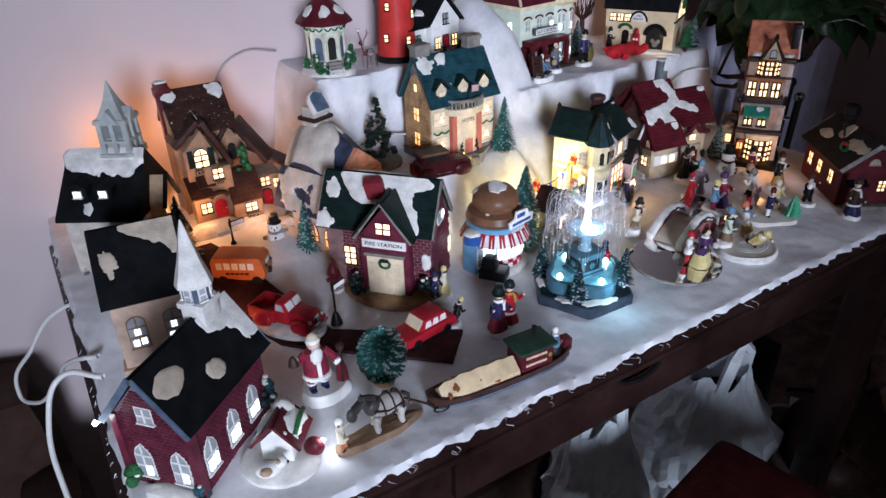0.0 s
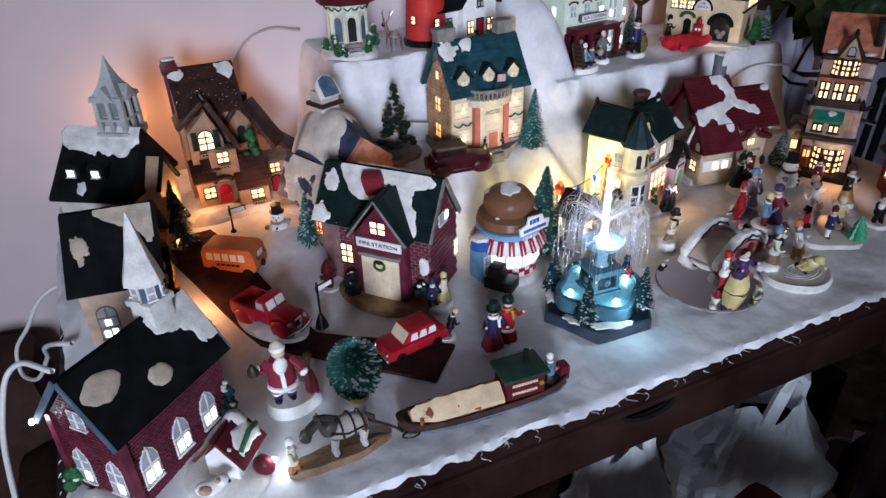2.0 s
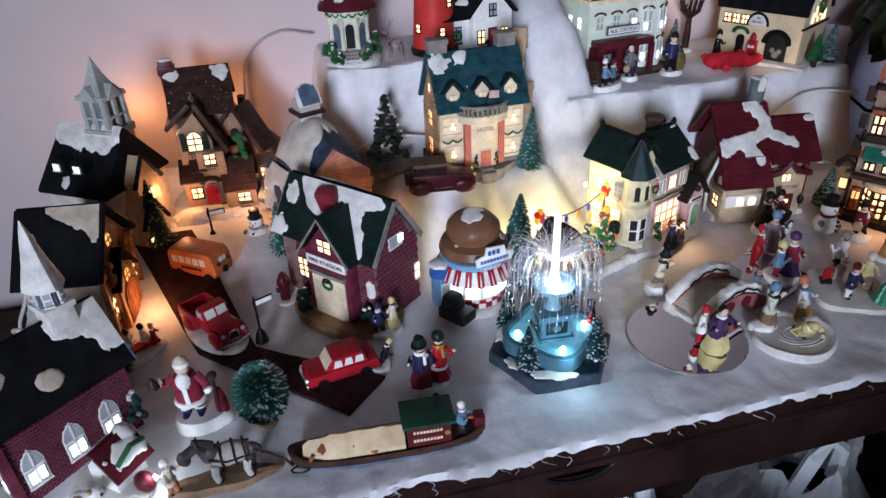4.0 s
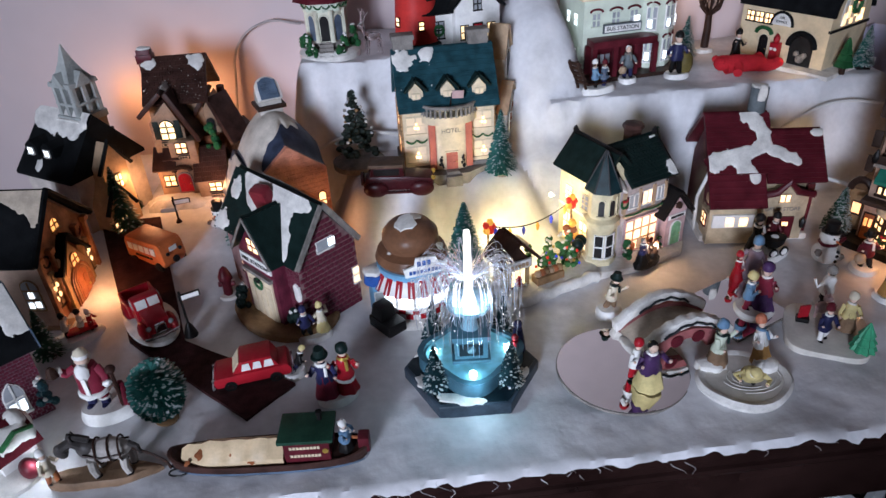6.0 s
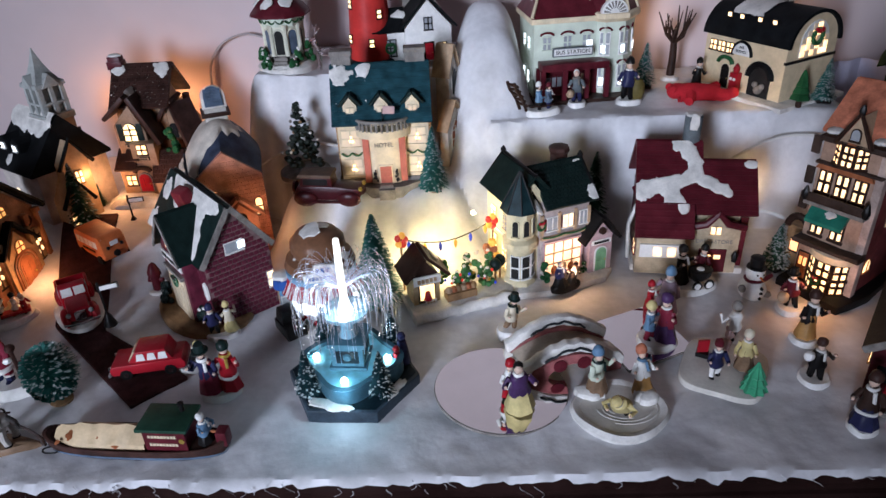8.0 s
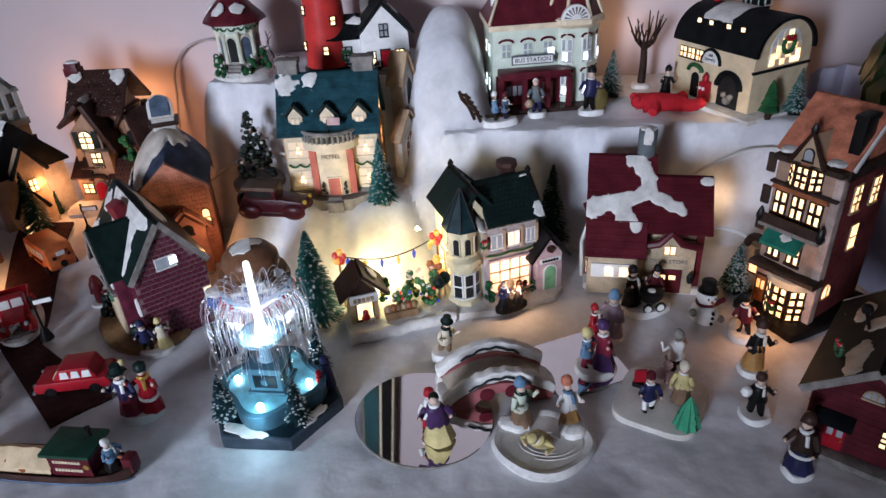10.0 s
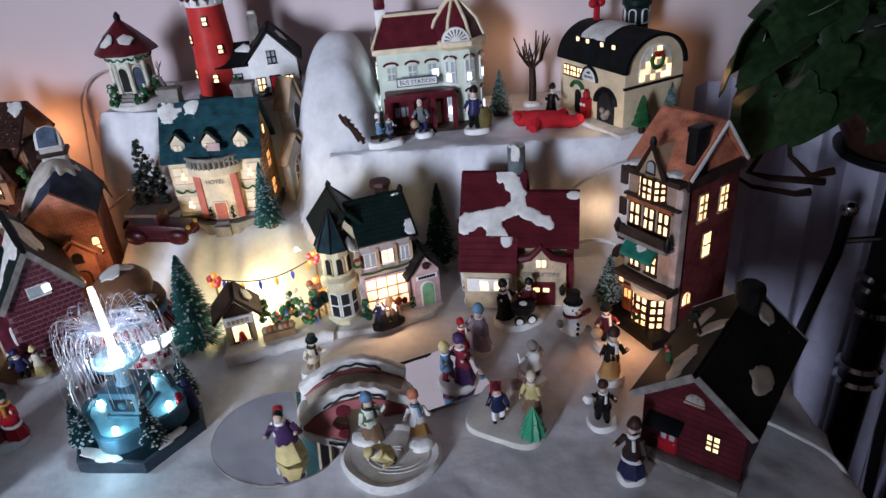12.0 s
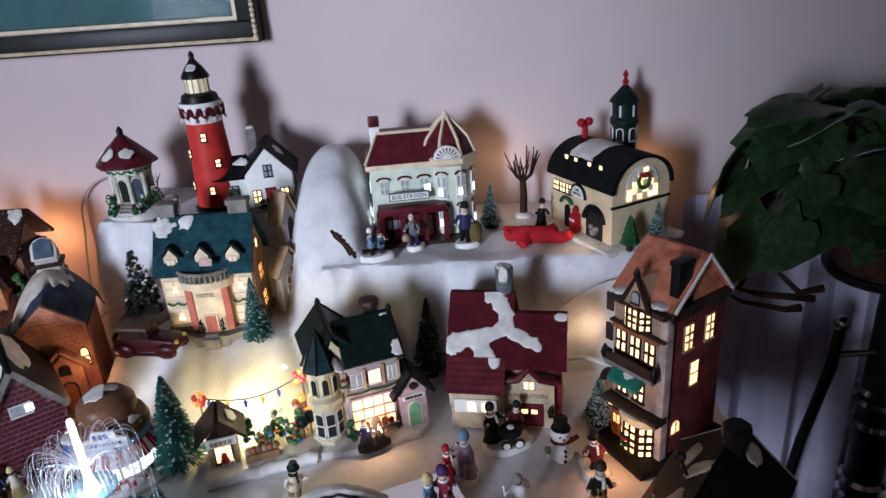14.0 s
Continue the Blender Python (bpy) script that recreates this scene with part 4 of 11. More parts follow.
def cottage_row():
    c = thing("mountain_cottages", "brown roofed cottages on a snowy mound, windows lit orange", "cottage ornament", 0.235, 0.541, 0.782, 0)
    part("mound", B().at(0, -0.02, 0).lathe([(0.085, 0.0), (0.088, 0.01), (0.08, 0.022), (0.05, 0.032), (0.01, 0.036)], 30, 1.0, 0.78, 5, 0.05), SNOWP, c)
    k = part("tall_house", B().box(-0.055, -0.022, 0.01, 0.014, 0.034, 0.142).prism([(-0.022, 0.142), (0.034, 0.142), (0.006, 0.184)], -0.055, 0.014, "x"), COTTAGE, c)
    roof(k, BROWN, "x", 0.044, 0.082, 0.195, 0.146, 0.004, cx=-0.014, cy=0.006, nu=12, nv=10, snow=[(-1, 0.88, 0.14, 0.009, 0.009, 2), (-1, 0.13, 0.12, 0.011, 0.012, 3)])
    o, u, v = slope("x", -1, 0.044, 0.082, 0.195, 0.146, -0.014, 0.006)
    w = u.cross(v).normalized()
    rnd = random.Random(12)
    fl = B()
    for i in range(60):
        q = o + u * rnd.uniform(0.05, 0.95) + v * rnd.uniform(0.05, 0.95) + w * 0.0052
        fl.ball(q.x, q.y, q.z, rnd.uniform(0.0003, 0.0008), 0.5, 6)
    tagged(part("snow_fleck", fl, SNOWP, k), kind="stuff")
    for i, z in enumerate((0.152, 0.14, 0.128)):
        window(k, 0.014, -0.006 + 0.008 * i, z - 0.012, 90, 0.006, 0.007, DKBROWN, LITW, 1, 1)
    chimney(k, -0.05, 0.006, 0.13, 0.209, 0.017, MAROON)
    # front house: window gable with a long right roof arm
    g = part("front_house", B().prism([(-0.05, 0.02), (-0.008, 0.02), (-0.008, 0.118), (-0.024, 0.155), (-0.05, 0.128)], -0.05, -0.01), COTTAGE, c, bevel=0.0008)
    part("gable_roof", B().slab((-0.024, -0.056, 0.165), (0, 0.05, 0), (-0.034, 0, -0.03), 0.006), BROWN, g, bevel=0.0015)
    part("gable_roof", B().slab((-0.024, -0.056, 0.165), (0.03, 0, -0.066), (0, 0.05, 0), 0.007), BROWN, g, bevel=0.0015)
    b = B().field((-0.026, -0.05, 0.1735), (0.03, 0, -0.066), (0, 0.044, 0), [(0.006, 0.02, 0.013, 0.012), (0.02, 0.028, 0.011, 0.009)], 0.002, 3)
    tagged(part("roof_snow", b, SNOWP, g), kind="stuff")
    window(g, -0.029, -0.05, 0.106, 0, 0.017, 0.024, DKGREEN, LITY, 2, 3, "round", shutters=DKGREEN)
    sign_board(g, -0.029, -0.051, 0.099, 0, 0.022, 0.0065, TAN, NEARBLK, edge=NEARBLK)
    part("lean_roof", B().slab((-0.042, -0.05, 0.094), (0.024, 0, 0), (0, -0.014, -0.012), 0.004), BROWN, g, bevel=0.001)
    m = part("middle_house", B().box(-0.03, -0.062, 0.015, 0.004, -0.04, 0.105), COTTAGE, c, bevel=0.001)
    window(m, -0.014, -0.062, 0.09, 0, 0.013, 0.013, DKBROWN, LITW, 2, 2)
    sign_board(m, -0.013, -0.063, 0.084, 0, 0.014, 0.005, TAN, NEARBLK, edge=NEARBLK, n=3)
    door(m, -0.019, -0.064, 0.036, 0, 0.017, 0.026, STONE, RED, "round", "red arched front door")
    part("door_arch", B(pose(-0.019, -0.067, 0.066)).tube([(0.011 * math.cos(a), 0, 0.006 * math.sin(a)) for a in [math.pi * i / 8 for i in range(9)]], 0.0035, 6), DKBROWN, m)
    l = part("left_lobby", B().box(-0.052, -0.064, 0.02, -0.03, -0.04, 0.072), COTTAGE, c, bevel=0.001)
    part("lobby_roof", B().slab((-0.026, -0.04, 0.09), (-0.03, 0, 0), (0, -0.03, -0.022), 0.004), BROWN, l, bevel=0.001)
    window(l, -0.038, -0.064, 0.046, 0, 0.013, 0.013, DKBROWN, LITW, 2, 2)
    # low brown house on the right
    s = part("low_house", B().box(-0.003, -0.07, 0.018, 0.036, -0.03, 0.056), COTTAGE, c, bevel=0.001)
    roof(s, BROWN, "x", 0.026, 0.044, 0.088, 0.05, 0.004, cx=0.017, cy=-0.046, nu=9, nv=7)
    window(s, 0.02, -0.07, 0.036, 0, 0.015, 0.011, DKBROWN, LITW, 2, 2)
    sign_board(s, 0.021, -0.071, 0.029, 0, 0.018, 0.006, TAN, NEARBLK, edge=NEARBLK)
    # bell gable with a long roof arm to the right
    h = part("bell_gable", B().prism([(0.02, 0.05), (0.058, 0.05), (0.058, 0.112), (0.038, 0.142), (0.02, 0.115)], -0.035, 0.02), COTTAGE, c)
    h.location = (-0.018, 0.014, 0)
    part("gable_roof", B().slab((0.038, -0.042, 0.146), (0, 0.06, 0), (-0.02, 0, -0.028), 0.006), BROWN, h, bevel=0.0015)
    part("gable_roof", B().slab((0.038, -0.042, 0.146), (0.03, -0.036, -0.052), (0.02, 0.03, 0), 0.007), BROWN, h, bevel=0.0015)
    window(h, 0.038, -0.035, 0.098, 0, 0.008, 0.02, NEARBLK, DARKP, 1, 2, "round")
    part("snow_patch", B().patch((0.038, -0.044, 0.15), (1, 0, 0), (0, 1, 0.2), 0.006, 0.006, 0.004, 2), SNOWP, h)
    part("stack", B().tube([(0.05, 0.0, 0.11), (0.053, -0.004, 0.152)], 0.0052, 8), BROWN, h)
    part("orange_wall", B().box(0.004, -0.03, 0.06, 0.03, -0.01, 0.098), RUST, c)
    e = part("end_cottage", B().box(0.036, -0.078, 0.012, 0.072, -0.03, 0.07), COTTAGE, c, bevel=0.001)
    e.location = (0.006, 0.034, 0)
    part("arm_roof", B().slab((0.03, -0.05, 0.106), (0.04, -0.06, -0.02), (0.02, 0.03, -0.004), 0.006), BROWN, e, bevel=0.002)
    window(e, 0.046, -0.078, 0.056, 0, 0.012, 0.012, DKBROWN, LITA, 2, 2)
    door(e, 0.046, -0.079, 0.026, 0, 0.012, 0.024, DKBROWN, RED, "round")
    window(e, 0.062, -0.078, 0.05, 0, 0.008, 0.012, TAN, LITW, 2, 2)
    window(e, 0.072, -0.058, 0.03, 90, 0.01, 0.016, DKBROWN, LITW, 2, 2)
    for j, (x, y, z, hh, r) in enumerate(((0.024, -0.05, 0.07, 0.062, 0.012), )):
        shrub(c, x, y, z, r, hh, GREEN, 20 + j, False, "pine")
    part("snow_bank", B().at(0.058, -0.086, 0.002).patch((0, 0, 0), (1, 0, 0), (0, 1, 0), 0.036, 0.014, 0.016, 2), SNOWP, c)
    part("snow_bank", B().at(-0.034, -0.074, 0.004).patch((0, 0, 0), (1, 0, 0), (0, 1, 0), 0.042, 0.016, 0.03, 5), SNOWP, c)


def blue_chapel():
    c = thing("brick_chapel", "pale rust brick chapel with snow covered navy roof and belfry", "church ornament", 0.361, 0.414, 0.768, 22)
    fy, l, h, rise, mid = -0.053, 0.1, 0.113, 0.034, -0.0075
    width = 0.084
    x0 = mid - width / 2
    k = part("wall", B().prism([(x0, 0), (x0 + width, 0), (x0 + width, h), (mid, h + rise), (x0, h)], fy, fy + l - 0.006), PALEBRICK, c)
    part("brickwork", B().bricks((x0, fy, 0), (width, 0, 0), (0, 0, h + rise), 10, 26, lambda a, q: q * (h + rise) < h + rise * (1 - abs(2 * a - 1)), 0.0006, 0.1), PALEBRICK, k)
    part("brickwork", B().bricks((x0 + width, fy, 0), (0, l - 0.006, 0), (0, 0, h), 10, 20, lambda a, q: True, 0.0006, 0.1), PALEBRICK, k)

    def shell(s, v, lift):
        """Swelling roof skin: straight at the brick gable, rounder and higher behind."""
        g = sstep(0.0, 0.55, v)
        zr, ze = h + rise - 0.0005 + 0.02 * g, h - 0.001 + 0.012 * g - 0.02 * sstep(0.7, 1, v)
        z = ze + (zr - ze) * (1 - abs(s) ** (1 + 0.9 * g)) - 0.012 * sstep(0.75, 1, v)
        return Vector((mid + 0.004 * g + s * (width / 2 + 0.001 + 0.003 * g), fy + 0.002 + v * (l + 0.004), z + lift))
    n = 56
    grid = [(2 * i / n - 1, j / n) for j in range(n + 1) for i in range(n + 1)]
    cells = [(j * (n + 1) + i, j * (n + 1) + i + 1, (j + 1) * (n + 1) + i + 1, (j + 1) * (n + 1) + i) for j in range(n) for i in range(n)]
    m = len(grid)
    rim = [i for i in range(n + 1)] + [j * (n + 1) + n for j in range(1, n + 1)] + [n * (n + 1) + i for i in range(n - 1, -1, -1)] + [j * (n + 1) for j in range(n - 1, 0, -1)]
    under = [tuple(m + q for q in f[::-1]) for f in cells] + [(rim[(a + 1) % len(rim)], rim[a], m + rim[a], m + rim[(a + 1) % len(rim)]) for a in range(len(rim))]
    rs = part("roof", _b_mesh([shell(a, v, 0) for a, v in grid] + [shell(a, v, -0.004) for a, v in grid], cells + under), CHAPELNAVY, c, "rounded navy roof under snow")

    def snow_depth(a, v):
        edge = 0.36 - 0.62 * a + 0.34 * noise.noise((a * 3.2, v * 2.4, 5)) + 0.16 * noise.noise((a * 9, v * 6, 2))
        front = (v - 0.3 - 0.2 * a - 0.42 * sstep(-0.55, -1, a) * -1) * 3
        return min(edge, front + 0.35 * noise.noise((a * 5, v * 5, 8)), 0.5)
    tagged(part("roof_snow", _b_mesh([shell(a, v, -0.003 + 0.0058 * sstep(-0.06, 0.14, snow_depth(a, v))) for a, v in grid], cells), CHAPELSNOW, rs), kind="stuff")
    o, u, v = Vector((x0 + 0.002, fy + 0.004, h + 0.004)), Vector((0, l - 0.004, 0)), Vector((-0.024, 0, -0.05))
    w = u.cross(v).normalized()
    ls = part("long_slope", B().slab(o, u, v, 0.005), CHAPELNAVY, c)
    tagged(part("roof_snow", B().field(o + w * 0.0052, u, v, [(0.012, 0.01, 0.018, 0.02), (0.02, 0.034, 0.012, 0.014), (0.05, 0.008, 0.02, 0.014), (0.076, 0.02, 0.016, 0.02), (0.058, 0.046, 0.02, 0.01)], 0.002, 3, 0.8, fine=95), CHAPELSNOW, ls), kind="stuff")
    part("left_wall", B().prism([(-0.05, 0), (-0.036, 0), (-0.036, 0.1), (-0.05, 0.076)], -0.04, 0.04), CHAPELSNOW, c)
    part("porch", B().prism([(-0.02, 0), (0.02, 0), (0.02, 0.062), (0, 0.082), (-0.02, 0.062)], fy - 0.012, fy), PALEBRICK, c, bevel=0.001)
    for s in (-1, 1):
        window(c, mid + s * 0.032, fy, 0.06, 0, 0.008, 0.022, DKBROWN, LITW, 1, 2, "round")
        part("porch_roof", B().slab((0, fy - 0.015, 0.088), (0, 0.018, 0), (-0.027, 0, -0.026), 0.003) if s < 0 else B().slab((0, fy - 0.015, 0.088), (0.027, 0, -0.026), (0, 0.018, 0), 0.003), PALEBRICK, c)
    door(c, 0, fy - 0.012, 0.0, 0, 0.016, 0.044, DKBROWN, RUST, "round")
    window(c, 0, fy - 0.012, 0.058, 0, 0.011, 0.011, DKBROWN, DARKP, 1, 1, "round")
    for y in (-0.025, 0.0, 0.025):
        window(c, -0.05, y, 0.008, -90, 0.011, 0.034, RED, LITA, 2, 2, "point")
    part("cross", B(pose(-0.05, -0.036, 0.06, 0, 0, -90)).box(-0.001, -0.002, -0.008, 0.001, 0, 0.006).box(-0.004, -0.002, 0.0, 0.004, 0, 0.0018), DKBROWN, c)
    sign_board(c, -0.05, -0.022, 0.05, -90, 0.026, 0.006, TAN, DKBROWN, n=5)
    # small belfry leaning back on the ridge, with a rounded slate face between snow rims
    q = part("belfry", B().at(-0.002, 0.024, 0).box(-0.014, -0.012, 0.155, 0.014, 0.012, 0.19, 0.94), PALESTONE, c, bevel=0.0016)
    part("cornice", B().at(-0.002, 0.024, 0).box(-0.0175, -0.016, 0.172, 0.0175, 0.016, 0.177), DKBROWN, q, bevel=0.001)
    m = pose(-0.002, 0.008, 0.186, -36, 0, 0)
    dome = [(-0.011, 0), (0.011, 0), (0.011, 0.014)] + [(0.011 * math.cos(a), 0.014 + 0.012 * math.sin(a)) for a in [math.pi * i / 8 for i in range(1, 8)]] + [(-0.011, 0.014)]
    part("belfry_roof", B(m).prism([(x * 1.35, z * 1.12 - 0.001) for x, z in dome], 0.0, 0.006), SNOWP, q, bevel=0.001)
    f = part("belfry_slate", B(m).prism(dome, -0.0016, 0.001), GREYBLUE, q, "slate blue rounded belfry face")
    for k in range(5):
        part("slate_course", B(m).box(-0.0102, -0.0024, 0.002 + k * 0.0042, 0.0102, -0.0012, 0.0052 + k * 0.0042), GREYBLUE, f)
    part("plinth", B().lathe([(0.062, -0.008), (0.062, 0.004), (0.048, 0.006)], 20), SNOWP, c)


PALEBRICK = paint("pale_rust_brick", (0.46, 0.17, 0.1), 0.5, 70, 0.22, second=(0.55, 0.23, 0.15))
CHAPELNAVY = paint("navy_slate", (0.035, 0.045, 0.075), 0.45, 70, 0.3)
CHAPELSNOW = paint("tan_roof_snow", (0.56, 0.5, 0.43), 0.5, 50, 0.18)


def fire_station():
    c = thing("fire_station", "plum brick fire station, snowy dark green roof, cream garage door", "fire station ornament", 0.378, 0.277, 0.766, -49)
    c.scale = (1.15, 0.87, 0.98)
    w, d, h, rise = 0.098, 0.086, 0.084, 0.053
    k = part("wall", B().prism([(-d / 2, 0), (d / 2, 0), (d / 2, h), (0, h + rise), (-d / 2, h)], -w / 2 - 0.018, w / 2, "x"), MORTAR, c)
    part("brickwork", B().bricks((-w / 2, -d / 2, 0), (w, 0, 0), (0, 0, h), 13, 20, lambda a, q: True), PLUM, k)
    FIRE_WALLS.append((k, w, d, h, rise))
    fy = -d / 2 - 0.017
    f = part("front_bay", B().prism([(-0.027, 0), (0.027, 0), (0.026, 0.085), (0, 0.124), (-0.027, 0.085)], fy, -0.012), PLUM, c, bevel=0.0008)
    f.location = (0.003, 0, 0)
    gd = part("garage_door", B().box(-0.02, fy - 0.002, 0.004, 0.02, fy, 0.058), CREAM, f, "cream garage door with a wreath")
    for i in range(4):
        part("door_panel", B().box(-0.018 + i * 0.0092, fy - 0.003, 0.007, -0.0105 + i * 0.0092, fy - 0.0015, 0.05), CREAM, gd)
    wreath(f, 0, fy - 0.003, 0.05, 0, 0.0055, NEARBLK)
    part("lintel", B().box(-0.022, fy - 0.005, 0.06, 0.022, fy, 0.064), STONE, f)
    sign_board(f, 0, fy - 0.001, 0.0765, 0, 0.048, 0.0115, WHITE, NEARBLK, "FIRE STATION", 0.0066)
    window(f, 0, fy, 0.09, 0, 0.015, 0.014, PLUM, LITW, 2, 2)
    for s in (-1, 1):
        o, v, u = Vector((0, fy - 0.006, 0.131)), Vector((s * 0.031, 0, -0.048)), Vector((0, 0.05, 0))
        part("bay_roof", B().slab(o, u, v, 0.004) if s < 0 else B().slab(o, v, u, 0.004), DKGREEN, f)
    part("bay_trim", B(pose(0, fy - 0.0075, 0)).tube([(-0.031, 0, 0.083), (0, 0, 0.132), (0.031, 0, 0.083)], 0.0016, 6), STONE, f)
    window(c, -0.042, -d / 2, 0.034, 0, 0.012, 0.024, DKBROWN, LITW, 2, 3)
    window(c, w / 2, -0.002, 0.09, 90, 0.022, 0.011, WHITE, DIM, 1, 1, label="pale framed gable window")
    part("lit_glass", B(pose(w / 2, 0.004, 0.0916, 0, 0, 90)).box(-0.001, -0.0026, 0, 0.0078, -0.0015, 0.0085), LITC, c)
    window(c, w / 2, 0.038, 0.03, 90, 0.008, 0.018, WHITE, LITW, 1, 2)
    roof(c, DKGREEN, "x", 0.0465, 0.128, h + rise + 0.004, h - 0.002, 0.004, cx=-0.012, nu=1, nv=9, trim=STONE, snow=[
        (-1, 0.9, 0.3, 0.008, 0.012, 3), (-1, 0.95, 0.9, 0.012, 0.014, 13),
        [(-1, 0.5, 0.05, 0.036, 0.012, 4), (-1, 0.66, 0.1, 0.018, 0.017, 4), (-1, 0.48, 0.26, 0.024, 0.014, 4), (-1, 0.62, 0.36, 0.014, 0.012, 4), (-1, 0.36, 0.4, 0.014, 0.014, 4), (-1, 0.28, 0.55, 0.01, 0.014, 4), (-1, 0.21, 0.72, 0.008, 0.014, 4), (-1, 0.16, 0.9, 0.006, 0.01, 4), (-1, 0.2, 0.08, 0.016, 0.01, 4)],
        (1, 0.5, 0.2, 0.04, 0.02, 6)])
    part("chimney", B(pose(-0.014, -0.014, 0.112, 14, -8, 12)).box(-0.0105, -0.009, 0, 0.0105, 0.009, 0.034), CHERRY, c, "stubby red chimney", bevel=0.004)
    part("forecourt", B().lathe([(0.062, -0.006), (0.062, 0.004), (0.058, 0.007)], 24, 1.0, 0.95), WOOD, c, "brown rounded base").location = (0, -0.03, 0)
    for x, y in ((0.044, -0.056), (-0.03, -0.066)):
        shrub(c, x, y, 0.004, 0.011, 0.03, DKGREEN, int(x * 999) + 70)
    part("snow_spot", B(pose(0.044, -d / 2 - 0.001, 0.05, 90)).patch((0, 0, 0), (1, 0, 0), (0, 1, 0), 0.005, 0.012, 0.003, 5), SNOWP, c)


FIRE_WALLS = []
CHERRY = paint("dull_cherry", (0.2, 0.02, 0.03), 0.45, 60, 0.2)


def diner():
    c = thing("burger_diner", "round diner with brown bun roof, striped awning and lit white windows", "diner ornament", 0.503, 0.24, 0.766, 12)
    part("plinth", B().lathe([(0.046, -0.005), (0.047, 0.003), (0.043, 0.006)], 28, 1.05, 0.95), SNOWP, c)
    wl = part("wall", B().lathe([(0.036, 0.004), (0.036, 0.06)], 32), WHITE, c)
    for row in range(2):
        for i in range(28):
            if (i + row) % 2 == 0:
                a = 2 * math.pi * i / 28
                part("checker_tile", B(pose(0.0362 * math.sin(a), -0.0362 * math.cos(a), 0.007 + row * 0.007, 0, 0, math.degrees(a))).box(-0.004, -0.0006, 0, 0.004, 0.0006, 0.007), RED, wl)
    for i in range(12):
        a = 2 * math.pi * i / 12
        window(wl, 0.0362 * math.sin(a), -0.0362 * math.cos(a), 0.024, math.degrees(a), 0.0165, 0.02, WHITE, LITC, 1, 1)
    aw = part("awning", B().lathe([(0.046, 0.045), (0.047, 0.047), (0.038, 0.064)], 40, lobes=20, depth=0.02), WHITE, c)
    for i in range(20):
        a = 2 * math.pi * i / 20
        s = B(pose(0, 0, 0, 0, 0, math.degrees(a)))
        s.slab((-0.0037, -0.0474, 0.0455), (0.0074, 0, 0), (0, 0.0092, 0.018), 0.0008)
        part("awning_stripe", s, RED, aw)
    part("fascia", B().lathe([(0.039, 0.062), (0.0395, 0.071), (0.036, 0.072)], 32), SKY, c, "blue fascia band")
    lettering(c, "DINNER", 0, -0.0402, 0.0668, 0, 0.0072, WHITE)
    bun = part("bun_roof", B().lathe([(0.036, 0.07), (0.04, 0.077), (0.037, 0.086), (0.028, 0.09), (0.031, 0.098), (0.03, 0.108), (0.022, 0.118), (0.008, 0.123), (0.001, 0.124)], 28), BROWN_BUN, c, "brown bun shaped roof")
    for i, (x, y, z, r) in enumerate(((-0.006, -0.006, 0.123, 0.014), (0.008, 0.004, 0.122, 0.008), (0.03, -0.014, 0.086, 0.008), (-0.03, -0.012, 0.084, 0.008), (-0.012, 0.022, 0.112, 0.01))):
        n = Vector((x, y, 0.03)).normalized()
        u = n.orthogonal()
        part("snow_patch", B().patch((x, y, z), u, n.cross(u), r, r * 0.8, 0.002, i + 2), SNOWP, bun)
    s = part("roof_sign", B(pose(0.004, -0.041, 0.073)).prism([(-0.022, 0), (0.022, 0), (0.024, 0.012), (0.014, 0.014), (0.012, 0.022), (-0.01, 0.024), (-0.012, 0.014), (-0.024, 0.011)], 0.002, -0.001), WHITE, c, "white roof sign with blue lettering", bevel=0.0005)
    bars(s, 0.003, -0.0425, 0.0895, 0, 0.016, 0.006, BLUE, 3)
    bars(s, 0.004, -0.0425, 0.079, 0, 0.036, 0.004, BLUE, 9)
    e = part("entrance", B().box(-0.05, -0.012, 0.0, -0.034, 0.014, 0.05), SKY, c, bevel=0.003)
    part("entrance_roof", B().at(-0.043, 0, 0).lathe([(0.0135, 0.049), (0.012, 0.06), (0.004, 0.066)], 12), BLUE, e)
    window(e, -0.043, -0.012, 0.014, 0, 0.009, 0.026, WHITE, DIM, 1, 2)
    part("snow_patch", B().patch((-0.044, 0, 0.062), (1, 0, 0), (0, 1, 0), 0.01, 0.011, 0.006, 3), SNOWP, e)
    c.scale = (0.97, 0.97, 0.89)
    v = part("parked_car", B(pose(-0.042, -0.034, 0.002, 0, 0, 24)).box(-0.012, -0.02, 0.004, 0.012, 0.016, 0.019).box(-0.0105, -0.006, 0.019, 0.0105, 0.014, 0.036, 0.8), NEARBLK, c, "black vintage car against the wall", bevel=0.002)
    part("headlight", B(pose(-0.042, -0.034, 0.002, 0, 0, 24)).ball(-0.007, -0.017, 0.012, 0.002, n=8).ball(0.007, -0.017, 0.012, 0.002, n=8), DIM, v)


BROWN_BUN = paint("bun_brown", (0.16, 0.075, 0.04), 0.35, 40, 0.22)


